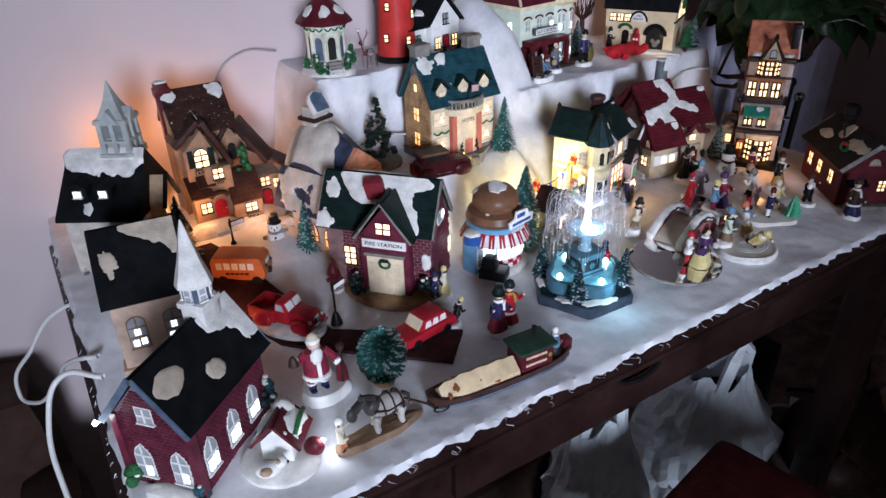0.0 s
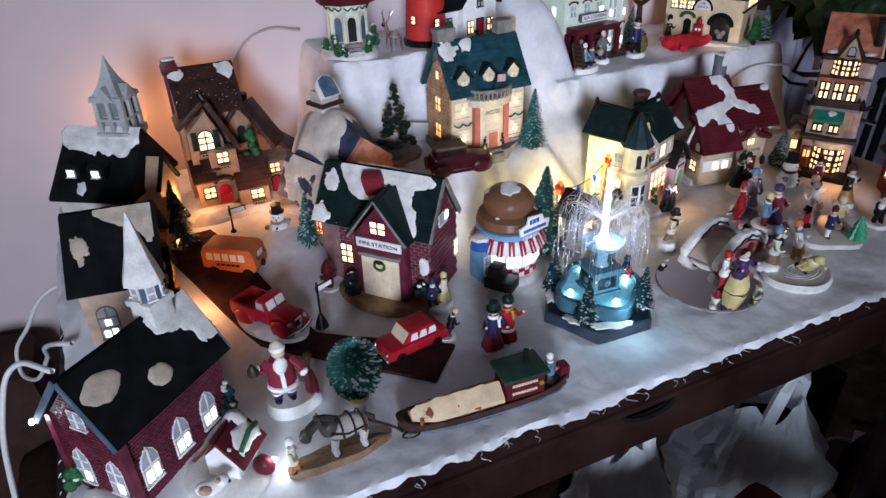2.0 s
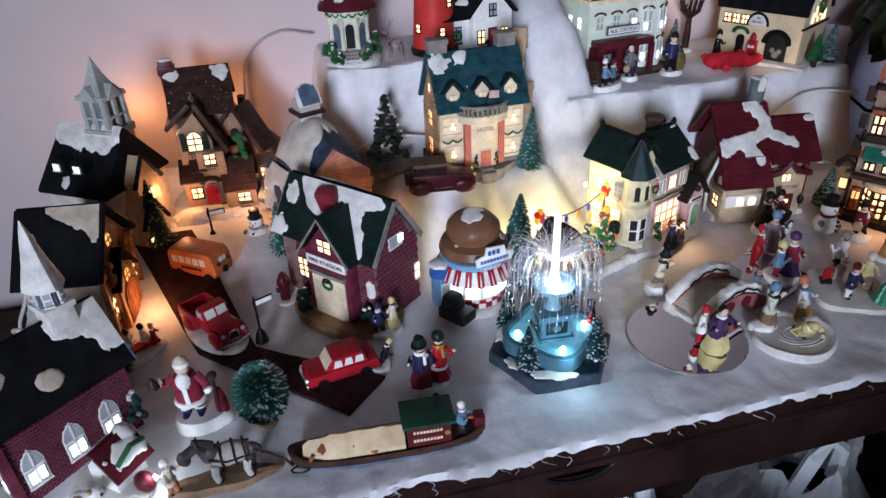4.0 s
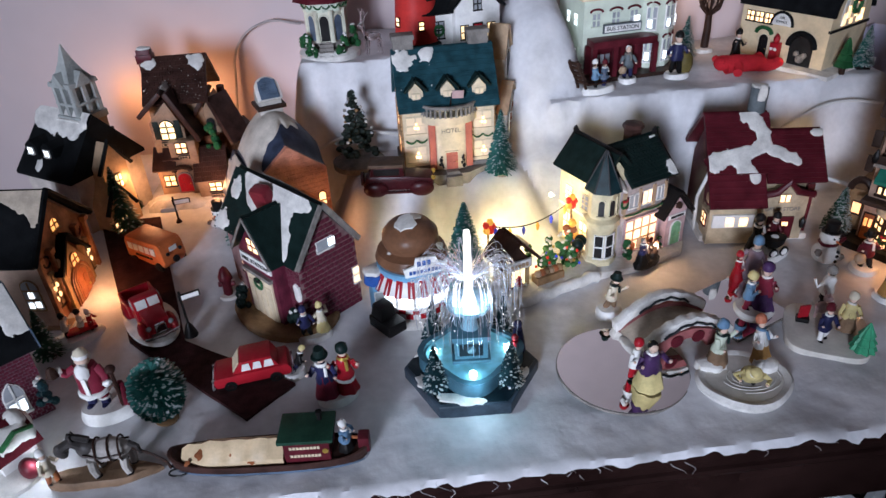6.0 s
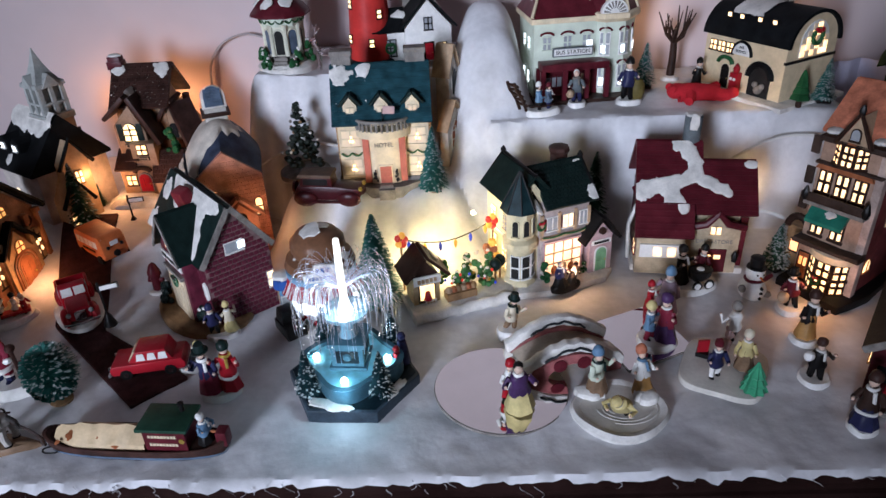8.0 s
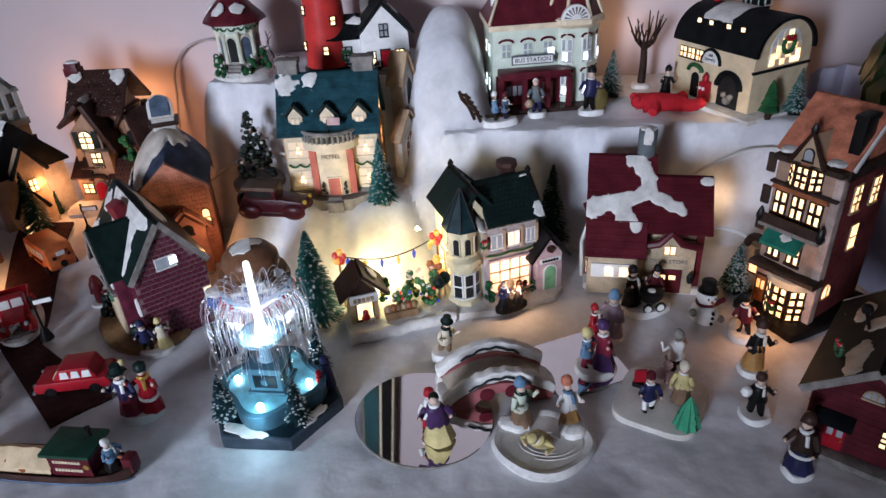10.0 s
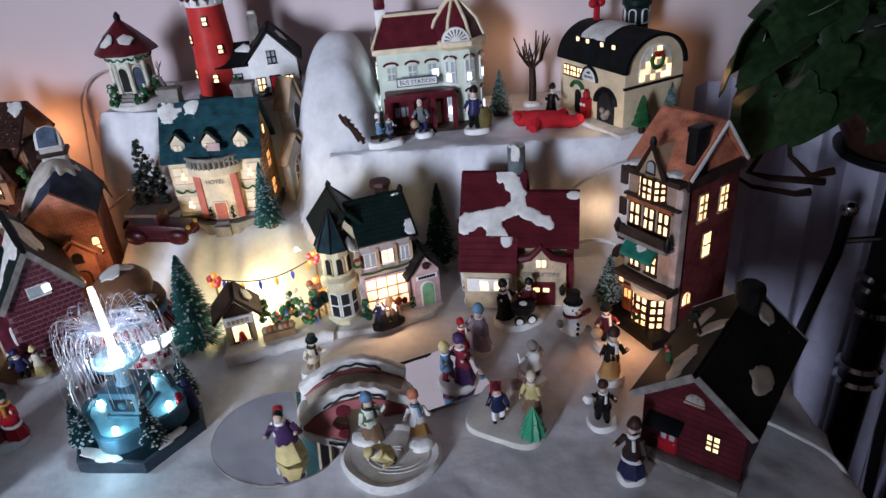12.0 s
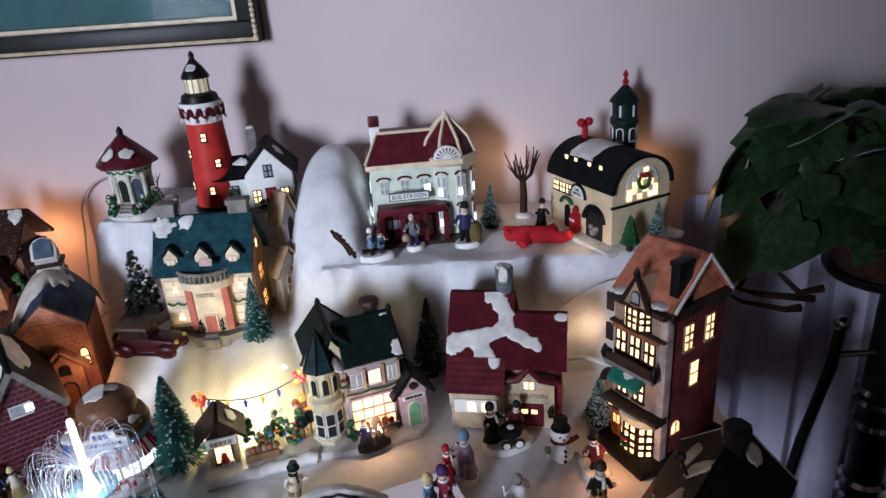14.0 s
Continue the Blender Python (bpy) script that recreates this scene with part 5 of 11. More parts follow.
def hotel():
    c = thing("hotel", "cream hotel with blue slate roof, dormers and stone chimneys", "hotel ornament", 0.563, 0.44, 0.85, 3)
    w, d, h, rise = 0.114, 0.066, 0.086, 0.054
    part("plinth", B().box(-w / 2 - 0.004, -d / 2 - 0.004, -0.012, w / 2 + 0.004, d / 2 + 0.004, 0.008), STONE, c, bevel=0.002)
    k = part("wall", B().prism([(-d / 2, 0), (d / 2, 0), (d / 2, h), (0, h + rise - 0.004), (-d / 2, h)], -w / 2, w / 2, "x"), RUST_TAN, c)
    for s in (-1, 1):
        o, u = ((-w / 2, d / 2, 0), (0, -d, 0)) if s < 0 else ((w / 2, -d / 2, 0), (0, d, 0))
        part("stonework", B().bricks(o, u, (0, 0, h + rise - 0.006), 8, 24, lambda a, q: q * (h + rise) < h + rise * (1 - abs(2 * a - 1)) - 0.004, 0.0012), RUST_TAN, k)
        for z in (0.018, 0.055):
            window(c, s * w / 2, 0, z, 90 * s, 0.012, 0.018, RUST_TAN, LITA, 2, 2)
        window(c, s * w / 2, 0, 0.098, 90 * s, 0.006, 0.01, RUST_TAN, LITW, 1, 1)
    part("front_wall", B().box(-w / 2 + 0.001, -d / 2 - 0.002, 0.004, w / 2 - 0.001, -d / 2 + 0.002, h - 0.001), CREAM, k)
    for s in (-1, 1):
        for z, g in ((0.014, False), (0.052, True)):
            window(c, s * 0.041, -d / 2 - 0.002, z, 0, 0.022, 0.02, CREAM, CREAMLIT, 2, 2, label="cream moulded sash window")
            part("lit_glass", B(pose(s * 0.041, -d / 2 - 0.002, z, 0, 0, 0)).box(-0.002, -0.0032, 0.006, 0.0008, -0.0014, 0.0095).box(0.0016, -0.0032, 0.0055, 0.0042, -0.0014, 0.009).box(-0.0005, -0.0032, 0.011, 0.0022, -0.0014, 0.014), LITW, c)
        garland(c, s * 0.041, -d / 2 - 0.004, 0.044, 0, 0.026, 0.004)
    b = part("portico", B().prism([(0.026 * math.cos(a), -d / 2 - 0.014 * math.sin(a)) for a in [math.pi * i / 10 for i in range(11)]], 0.004, 0.066, "z"), CREAM, c)
    for s in (-1, 1):
        part("pilaster", B().box(s * 0.0225 - 0.004, -d / 2 - 0.012, 0.006, s * 0.0225 + 0.004, -d / 2 - 0.004, 0.064), PINKRED, b, "brick red pilaster")
        shrub(b, s * 0.0135, -d / 2 - 0.0165, 0.006, 0.0035, 0.02, NEARBLK, 40 + s, False)
    door(b, 0, -d / 2 - 0.014, 0.006, 0, 0.014, 0.022, CREAM, PINKRED, "", "panelled hotel door")
    lettering(b, "HOTEL", 0, -d / 2 - 0.0152, 0.056, 0, 0.0075, STONE)
    part("balcony", B().prism([(0.034 * math.cos(a), -d / 2 - 0.024 * math.sin(a)) for a in [math.pi * i / 12 for i in range(13)]], 0.066, 0.076, "z"), CREAM, c)
    rail = [(0.033 * math.cos(a), -d / 2 - 0.023 * math.sin(a), 0) for a in [math.pi * i / 16 for i in range(17)]]
    part("balcony_rail", B().tube([(x, y, 0.087) for x, y, z in rail], 0.0022, 6), STONE, c)
    for x, y, z in rail:
        part("baluster", B().tube([(x, y, 0.075), (x, y, 0.087)], 0.0017, 6), STONE, c)
    roof(c, TEAL, "x", 0.042, 0.122, h + rise + 0.003, h - 0.006, 0.004, nu=1, nv=12, snow=[(-1, 0.9, 0.16, 0.013, 0.012, 2), (-1, 0.66, 0.1, 0.009, 0.01, 3)])
    for i, x in enumerate((-0.038, 0.0, 0.038)):
        m = Matrix.Translation((x, -0.03, 0.096))
        k = part("dormer", B(m).prism([(-0.0085, -0.012), (0.0085, -0.012), (0.0085, 0.008), (0, 0.018), (-0.0085, 0.008)], -0.006, 0.018), CREAM, c, bevel=0.0006)
        for s in (-1, 1):
            o, v, u = Vector((x, -0.0385, 0.1165)), Vector((s * 0.0125, 0, -0.0135)), Vector((0, 0.03, 0))
            part("dormer_roof", B().slab(o, u, v, 0.0025) if s < 0 else B().slab(o, v, u, 0.0025), DKGREEN, k)
        window(k, x, -0.036, 0.088, 0, 0.009, 0.013, CREAM, CREAMLIT, 2, 2)
    for x in (-0.046, 0.044):
        part("chimney", B().at(x, 0.004, 0).box(-0.012, -0.008, 0.118, 0.012, 0.008, 0.156).box(-0.0135, -0.0095, 0.156, 0.0135, 0.0095, 0.162), STONE, c, bevel=0.001)
    p = part("flagpole", B().tube([(0, -d / 2 - 0.006, 0.074), (0.002, -d / 2 - 0.02, 0.104)], 0.0006, 6), DKBROWN, c)
    part("flag", B().slab((0.002, -d / 2 - 0.02, 0.098), (0.014, 0.003, -0.002), (0.001, 0.001, 0.009), 0.0008), PINKW, p)
    part("steps", B().box(-0.01, -d / 2 - 0.03, -0.012, 0.01, -d / 2 - 0.012, 0.002).box(-0.008, -d / 2 - 0.024, 0.002, 0.008, -d / 2 - 0.012, 0.006), STONE, c, bevel=0.0008)
    part("terrace", B().prism([(-0.05, -d / 2 - 0.004), (-0.02, -d / 2 - 0.024), (0.02, -d / 2 - 0.024), (0.05, -d / 2 - 0.004)], -0.012, 0.003, "z"), STONE, c)


PALESTONE = paint("pale_stone", (0.5, 0.47, 0.43), 0.6, 70, 0.2)
CHAPELFRONT = paint("rust_glaze", (0.27, 0.095, 0.04), 0.35, 60, 0.35, second=(0.36, 0.15, 0.07))
RUST_TAN = paint("ochre_stone", (0.42, 0.23, 0.1), 0.5, 60, 0.25, second=(0.5, 0.3, 0.15))
PINKRED = paint("faded_red", (0.48, 0.14, 0.1), 0.45, 60, 0.2)
CREAMLIT = glow("lit_cream_glass", (1.0, 0.72, 0.42), 0.08, (0.75, 0.62, 0.45))


def flat_chapel():
    """The tall narrow church front leaning beside the hotel."""
    c = thing("chapel_front", "narrow pale church front with pointed gables and brick red windows", "church ornament", 0.648, 0.468, 0.85, 62)
    part("wall", B().prism([(-0.02, 0), (0.02, 0), (0.02, 0.05), (0, 0.08), (-0.02, 0.05)], -0.006, 0.006), PALESTONE, c, bevel=0.0008)
    t = part("tower", B().prism([(-0.013, 0), (0.013, 0), (0.013, 0.112), (0, 0.145), (-0.013, 0.112)], -0.004, 0.016), PALESTONE, c, bevel=0.0008)
    t.location = (0.026, 0.012, 0)
    window(c, 0, -0.006, 0.012, 0, 0.02, 0.048, WHITE, RUST, 3, 4, "point")
    window(t, 0, -0.004, 0.086, 0, 0.012, 0.034, WHITE, DARKP, 1, 1, "point")
    for x, z, wd in ((0, 0.085, 0.026), ):
        for s in (-1, 1):
            o, v, u = Vector((x, -0.009, z)), Vector((s * wd, 0, -wd * 1.35)), Vector((0, 0.016, 0))
            part("gable_cap", B().slab(o, u, v, 0.0022) if s < 0 else B().slab(o, v, u, 0.0022), TAN, c)
    for s in (-1, 1):
        o, v, u = Vector((0, -0.007, 0.15)), Vector((s * 0.017, 0, -0.04)), Vector((0, 0.026, 0))
        part("gable_cap", B().slab(o, u, v, 0.0022) if s < 0 else B().slab(o, v, u, 0.0022), TAN, t)


def toy_shop():
    c = thing("toy_shop", "yellow and pink shop with black roofs, turret and big lit window", "shop ornament", 0.760, 0.326, 0.766, 23)
    c.scale = (0.93, 0.93, 0.95)
    h = 0.105
    part("plinth", B().prism([(-0.08, -0.05), (-0.03, -0.064), (0.05, -0.066), (0.07, -0.05), (0.07, 0.045), (-0.075, 0.045)], -0.004, 0.007, "z"), SNOWP, c, bevel=0.003)
    part("main_wall", B().prism([(-0.036, 0), (0.034, 0), (0.034, h), (-0.002, h + 0.03), (-0.036, h)], -0.03, 0.038, "x"), SHOPSTONE, c, bevel=0.0008)
    lw = part("left_wing", B().prism([(-0.06, 0), (-0.012, 0), (-0.012, h), (-0.035, h + 0.03), (-0.06, h)], -0.03, 0.05), PALEYEL, c, bevel=0.0008)
    for y in (-0.002, 0.03):
        window(lw, -0.06, y, 0.014, -90, 0.015, 0.036, PALEYEL, LITW, 2, 3)
        window(lw, -0.06, y, 0.07, -90, 0.011, 0.018, PALEYEL, LITY if y > 0 else DIM, 2, 3)
    part("string_course", B().box(-0.0615, -0.03, 0.058, -0.0585, 0.05, 0.062), SNOWP, lw)
    roof(c, DKGREEN, "x", 0.044, 0.07, h + 0.038, h, 0.004, cx=0.007, cy=-0.002, nu=14, nv=10, snow=[(-1, 0.05, 0.84, 0.007, 0.012, 3)])
    for s in (-1, 1):
        o, v, u = Vector((-0.034, -0.03, h + 0.037)), Vector((s * 0.032, 0, -0.034)), Vector((0, 0.086, 0))
        part("wing_roof", B().slab(o, u, v, 0.004) if s < 0 else B().slab(o, v, u, 0.004), DKGREEN, lw)
    part("wing_ridge", B().tube([(-0.066, 0.056, h + 0.004), (-0.034, 0.056, h + 0.042), (-0.002, 0.056, h + 0.01)], 0.0028, 6), NEARBLK, lw)
    part("wing_ridge", B().tube([(-0.034, 0.056, h + 0.042), (-0.034, -0.03, h + 0.04)], 0.0022, 6), NEARBLK, lw)
    for x, y in ((0.042, -0.003), (-0.034, 0.056)):
        part("finial", B().at(x, y, h + 0.038).lathe([(0.0035, -0.004), (0.0026, 0.002), (0.004, 0.006), (0.001, 0.011)], 8), NEARBLK, c)
    for s in (-1, 1):
        part("ridge_board", B().tube([(0.042, -0.002, h + 0.04), (0.042, -0.002 + s * 0.026, h + 0.019), (0.043, -0.002 + s * 0.046, h + 0.001)], 0.0034, 6), NEARBLK, c)
    part("valley_snow", B().patch((-0.017, -0.034, h + 0.006), (1, 0, 0.1), (0, 0.6, 0.8), 0.006, 0.011, 0.003, 3, 0.3), SNOWP, c)
    k = part("chimney", B().at(0.022, 0.014, 0).box(-0.0085, -0.007, h, 0.0085, 0.007, h + 0.046), BROWN, c, bevel=0.0006)
    part("chimney_cap", B().at(0.022, 0.014, h + 0.044).lathe([(0.0115, 0), (0.0138, 0.004), (0.0125, 0.008), (0.004, 0.0105)], 8), BROWN, k)
    part("snow_patch", B().patch((0.034, -0.004, h + 0.036), (1, 0, 0.1), (0, 1, -0.6), 0.006, 0.008, 0.003, 5), SNOWP, c)
    tx, ty = -0.052, -0.024
    t = part("turret", B().at(tx, ty, 0).lathe([(0.021, 0.0), (0.021, 0.012), (0.0175, 0.016), (0.0175, 0.052), (0.0225, 0.058), (0.0225, 0.066), (0.0175, 0.07), (0.0175, 0.106)], 8), PALEYEL, c)
    part("turret_roof", B(pose(tx, ty, 0, 0, 0, 22.5)).lathe([(0.0235, 0.106), (0.021, 0.111), (0.0125, 0.128), (0.003, 0.149), (0.001, 0.152)], 8), TEALBLK, t)
    for i in range(8):
        a = radians(22.5 + 45 * i)
        part("roof_rib", B().tube([(tx + k * math.cos(a), ty + k * math.sin(a), z) for k, z in ((0.0238, 0.107), (0.0129, 0.129), (0.001, 0.153))], 0.001, 5), NEARBLK, t)
    part("snow_patch", B().patch((tx + 0.017, ty - 0.012, 0.108), (0.6, 0.5, 0), (-0.4, 0.4, 0.8), 0.006, 0.01, 0.003, 3), SNOWP, t)
    for a in (-45, 0, 45):
        x, y = tx + 0.0164 * math.sin(radians(a)), ty - 0.0164 * math.cos(radians(a))
        window(t, x, y, 0.076, a, 0.007, 0.02, PALEYEL, DARKP, 1, 1, "round")
        window(t, x, y, 0.018, a, 0.0095, 0.03, WHITE, DARKP, 1, 2)
    sw = part("shop_window", B(pose(0.002, -0.036, 0.012)).box(-0.027, -0.004, -0.002, 0.027, 0.001, 0.0).box(-0.027, -0.004, 0.044, 0.027, 0.001, 0.047).box(-0.028, -0.004, 0, -0.026, 0.001, 0.044).box(0.026, -0.004, 0, 0.028, 0.001, 0.044), PINKW, c, "large lit shop window with toys behind")
    for i in range(4):
        for j in range(3):
            part("pane", B(pose(-0.0235 + i * 0.0131, -0.0375, 0.0127 + j * 0.0147)).box(0, -0.0004, 0, 0.0118, 0.001, 0.0134), LITP, sw)
    for i in range(1, 4):
        part("glazing_bar", B(pose(0.002, -0.0385, 0.012)).box(-0.0262 + i * 0.0131 - 0.0006, -0.001, 0, -0.0262 + i * 0.0131 + 0.0006, 0.0006, 0.044), TAN, sw)
    for j in range(1, 3):
        part("glazing_bar", B(pose(0.002, -0.0385, 0.012)).box(-0.0262, -0.001, j * 0.0147 - 0.0006, 0.0262, 0.0006, j * 0.0147 + 0.0006), TAN, sw)
    for x, r, m in ((-0.012, 0.005, RUST), (0.0, 0.0065, TAN), (0.012, 0.005, RUST), (0.02, 0.004, MAROON)):
        part("display_toy", B(pose(0.002 + x, -0.0388, 0.0125)).ball(0, 0, r, r, 1.3, 8, 1, 0.35), m, sw)
    for x in (-0.014, 0.008, 0.03):
        window(c, x, -0.036, 0.074, 0, 0.013 if x < 0.02 else 0.009, 0.016, WHITE, LITW if 0 < x < 0.02 else DIM, 2, 1, shutters=MAROON if x < 0.02 else None)
    garland(c, 0.002, -0.039, 0.067, 0, 0.06, 0.002)
    part("shop_cornice", B().box(-0.03, -0.0395, 0.0625, 0.034, -0.034, 0.066), TAN, c, bevel=0.0008)
    p = part("porch", B().prism([(-0.0165, 0), (0.0165, 0), (0.0165, 0.05), (0, 0.07), (-0.0165, 0.05)], -0.016, 0.02), PINKW, c, bevel=0.0006)
    p.location = (0.05, -0.034, 0.006)
    for s in (-1, 1):
        o, v, u = Vector((0, -0.02, 0.075)), Vector((s * 0.025, 0, -0.032)), Vector((0, 0.04, 0))
        part("porch_roof", B().slab(o, u, v, 0.004) if s < 0 else B().slab(o, v, u, 0.004), NEARBLK, p)
    part("porch_rose", B(pose(0, -0.018, 0.058, 90, 0, 0)).lathe([(0.005, -0.002), (0.004, 0.002)], 10), DKBROWN, p)
    door(p, 0, -0.016, 0.003, 0, 0.015, 0.032, WHITE, LTGREEN, "round", "pale green double door")
    part("name_board", B(pose(0, -0.0165, 0.043)).box(-0.014, -0.001, -0.003, 0.014, 0.001, 0.003), WHITE, p)
    bars(p, 0, -0.018, 0.043, 0, 0.022, 0.003, NEARBLK, 6)
    wreath(c, -0.03, -0.038, 0.083, 0, 0.005, RED)
    shrub(c, -0.03, -0.05, 0.006, 0.008, 0.034, GREEN, 51)
    for x in (-0.0285, -0.0045, 0.0185, 0.0375):
        part("stone_mullion", B().box(x - 0.0018, -0.0385, 0.068, x + 0.0018, -0.0345, 0.096), TAN, c)
    shrub(c, 0.031, -0.044, 0.006, 0.005, 0.016, GREEN, 52)


TEALBLK = paint("black_teal_slate", (0.008, 0.026, 0.03), 0.45, 80, 0.35)


def drug_store():
    c = thing("drug_store", "cream drug store with ribbed maroon roofs under snow, windows lit", "shop ornament", 0.933, 0.355, 0.766, -8)
    w, d, h = 0.12, 0.075, 0.07
    part("plinth", B().box(-w / 2 - 0.006, -d / 2 - 0.012, -0.004, w / 2 + 0.004, d / 2, 0.006), SNOWP, c, bevel=0.003)
    part("wall", B().prism([(-d / 2, 0), (d / 2, 0), (d / 2, h), (0.0, h + 0.05), (-d / 2, h)], -w / 2, w / 2, "x"), STORETAN, c, bevel=0.0008)
    roof(c, MAROON, "x", 0.05, 0.075, 0.142, 0.086, 0.004, cx=-0.029, cy=0.004, nu=1, nv=13)
    roof(c, MAROON, "x", 0.043, 0.067, 0.125, 0.077, 0.004, cx=0.034, cy=-0.0112, nu=1, nv=11)
    u, v = Vector((-0.134, 0, 0)), Vector((0, -0.05, -0.056))
    up = u.cross(v).normalized()
    tagged(part("roof_snow", B().field(Vector((0.0675, 0.004, 0.142)) + up * 0.0052, u, v, [
        (0.082, 0.003, 0.012, 0.009), (0.074, 0.016, 0.0085, 0.009), (0.067, 0.029, 0.007, 0.009), (0.07, 0.041, 0.01, 0.008),
        (0.086, 0.048, 0.013, 0.007), (0.1, 0.052, 0.01, 0.007), (0.053, 0.049, 0.011, 0.007), (0.04, 0.057, 0.01, 0.006), (0.032, 0.063, 0.005, 0.004),
        (0.094, 0.064, 0.009, 0.011), (0.09, 0.075, 0.011, 0.008), (0.115, 0.056, 0.013, 0.009), (0.127, 0.062, 0.009, 0.011), (0.0065, 0.027, 0.008, 0.005)], 0.0014, 7, rough=0.3), SNOWP, c), kind="stuff")
    part("side_wall", B().prism([(-0.036, 0), (0.036, 0), (0.036, 0.085), (0.0, 0.138), (-0.036, 0.085)], -0.06, 0.006, "x"), MAROON, c)
    part("corner_post", B().box(w / 2 - 0.006, -d / 2 - 0.006, 0, w / 2 + 0.002, -d / 2 + 0.004, 0.07), MAROON, c)
    # low front wing with its own roof
    lw = part("shop_front", B().box(-0.062, -0.06, 0.0, -0.002, -0.03, 0.05), STORETAN, c, bevel=0.0008)
    part("shop_front_roof", B().slab((-0.0, -0.03, 0.1), (-0.066, 0, 0), (0, -0.038, -0.048), 0.004), MAROON, lw)
    part("wing_side", B().prism([(-0.03, 0.04), (-0.03, 0.096), (-0.058, 0.058), (-0.058, 0.04)], -0.062, -0.003, "x"), MAROON, lw)
    for i in range(8):
        part("roof_board", B().courses((0, -0.031 - 0.00475 * i, 0.1035 - 0.006 * i), (-0.066, 0, 0), (0, -0.00475, -0.006), 1, 1), MAROON, lw)
    sg = part("shop_window", B(pose(-0.034, -0.06, 0.024)).box(-0.024, -0.003, 0, 0.024, 0.001, 0.017), WHITE, lw, "white shop window strip")
    for x in (-0.004, 0.012):
        part("pane", B(pose(-0.034 + x, -0.0635, 0.0265)).box(-0.0045, -0.0006, 0, 0.0045, 0.001, 0.011), LITW, sg)
    window(lw, -0.062, -0.045, 0.022, -90, 0.012, 0.014, MAROON, LITW, 2, 2)
    # entrance bay
    e = part("entrance_bay", B().prism([(-0.024, 0), (0.032, 0), (0.032, 0.062), (0.014, 0.064), (0.004, 0.078), (-0.006, 0.064), (-0.024, 0.06)], -d / 2 - 0.014, -d / 2), STORETAN, c, bevel=0.0008)
    e.location = (0.022, 0, 0)
    part("bay_roof", B().tube([(-0.03, -d / 2 - 0.016, 0.06), (-0.008, -d / 2 - 0.018, 0.066), (0.004, -d / 2 - 0.018, 0.08), (0.016, -d / 2 - 0.018, 0.067), (0.036, -d / 2 - 0.016, 0.062)], 0.0045, 8), MAROON, e)
    window(e, 0.004, -d / 2 - 0.014, 0.052, 0, 0.011, 0.009, STORETAN, LITW, 2, 1)
    lettering(e, "DRUG STORE", 0.004, -d / 2 - 0.0148, 0.042, 0, 0.0068, STONE)
    dr = part("double_door", B(pose(0.004, -d / 2 - 0.014, 0.002)).box(-0.0155, -0.002, 0, 0.0155, 0.001, 0.03), MAROON, e, "maroon double door")
    for s in (-1, 1):
        part("pane", B(pose(0.004 + s * 0.0055, -d / 2 - 0.0165, 0.02)).box(-0.0035, -0.0006, 0, 0.0035, 0.001, 0.005), LITW, dr)
    u, v = Vector((-0.066, 0, 0)), Vector((0, -0.038, -0.048))
    tagged(part("roof_snow", B().field((0, -0.031, 0.1062), u, v, [(0.024, 0.002, 0.02, 0.009), (0.03, 0.016, 0.008, 0.009), (0.012, 0.016, 0.008, 0.01), (0.012, 0.03, 0.006, 0.007), (0.052, 0.0, 0.014, 0.004)], 0.0022, 7, rough=0.25), SNOWP, lw), kind="stuff")
    part("wing_gable", B().slab((-0.066, -0.042, 0.092), (0.034, 0.01, 0.012), (-0.004, 0.012, 0.005), 0.004), MAROON, lw, bevel=0.001)
    window(lw, -0.0625, -0.05, 0.054, -90, 0.009, 0.012, MAROON, TAN, 1, 1, "round")
    chimney(c, -0.004, 0.008, 0.12, 0.174, 0.0195, GREYSTONE, round_=True)
    part("snow_run", B().patch((-0.004, -0.0022, 0.168), (1, 0, 0), (0, -0.05, 1), 0.0055, 0.011, 0.002, 4), SNOWP, c)
    part("drain_snow", B().tube([(-0.068, -0.03, 0.004), (-0.07, -0.03, 0.05), (-0.06, -0.034, 0.09)], 0.0022, 6), SNOWP, c)
    part("lantern", B().at(0.05, -0.058, 0.02).lathe([(0.003, 0), (0.004, 0.008), (0.001, 0.013)], 8), NEARBLK, c)


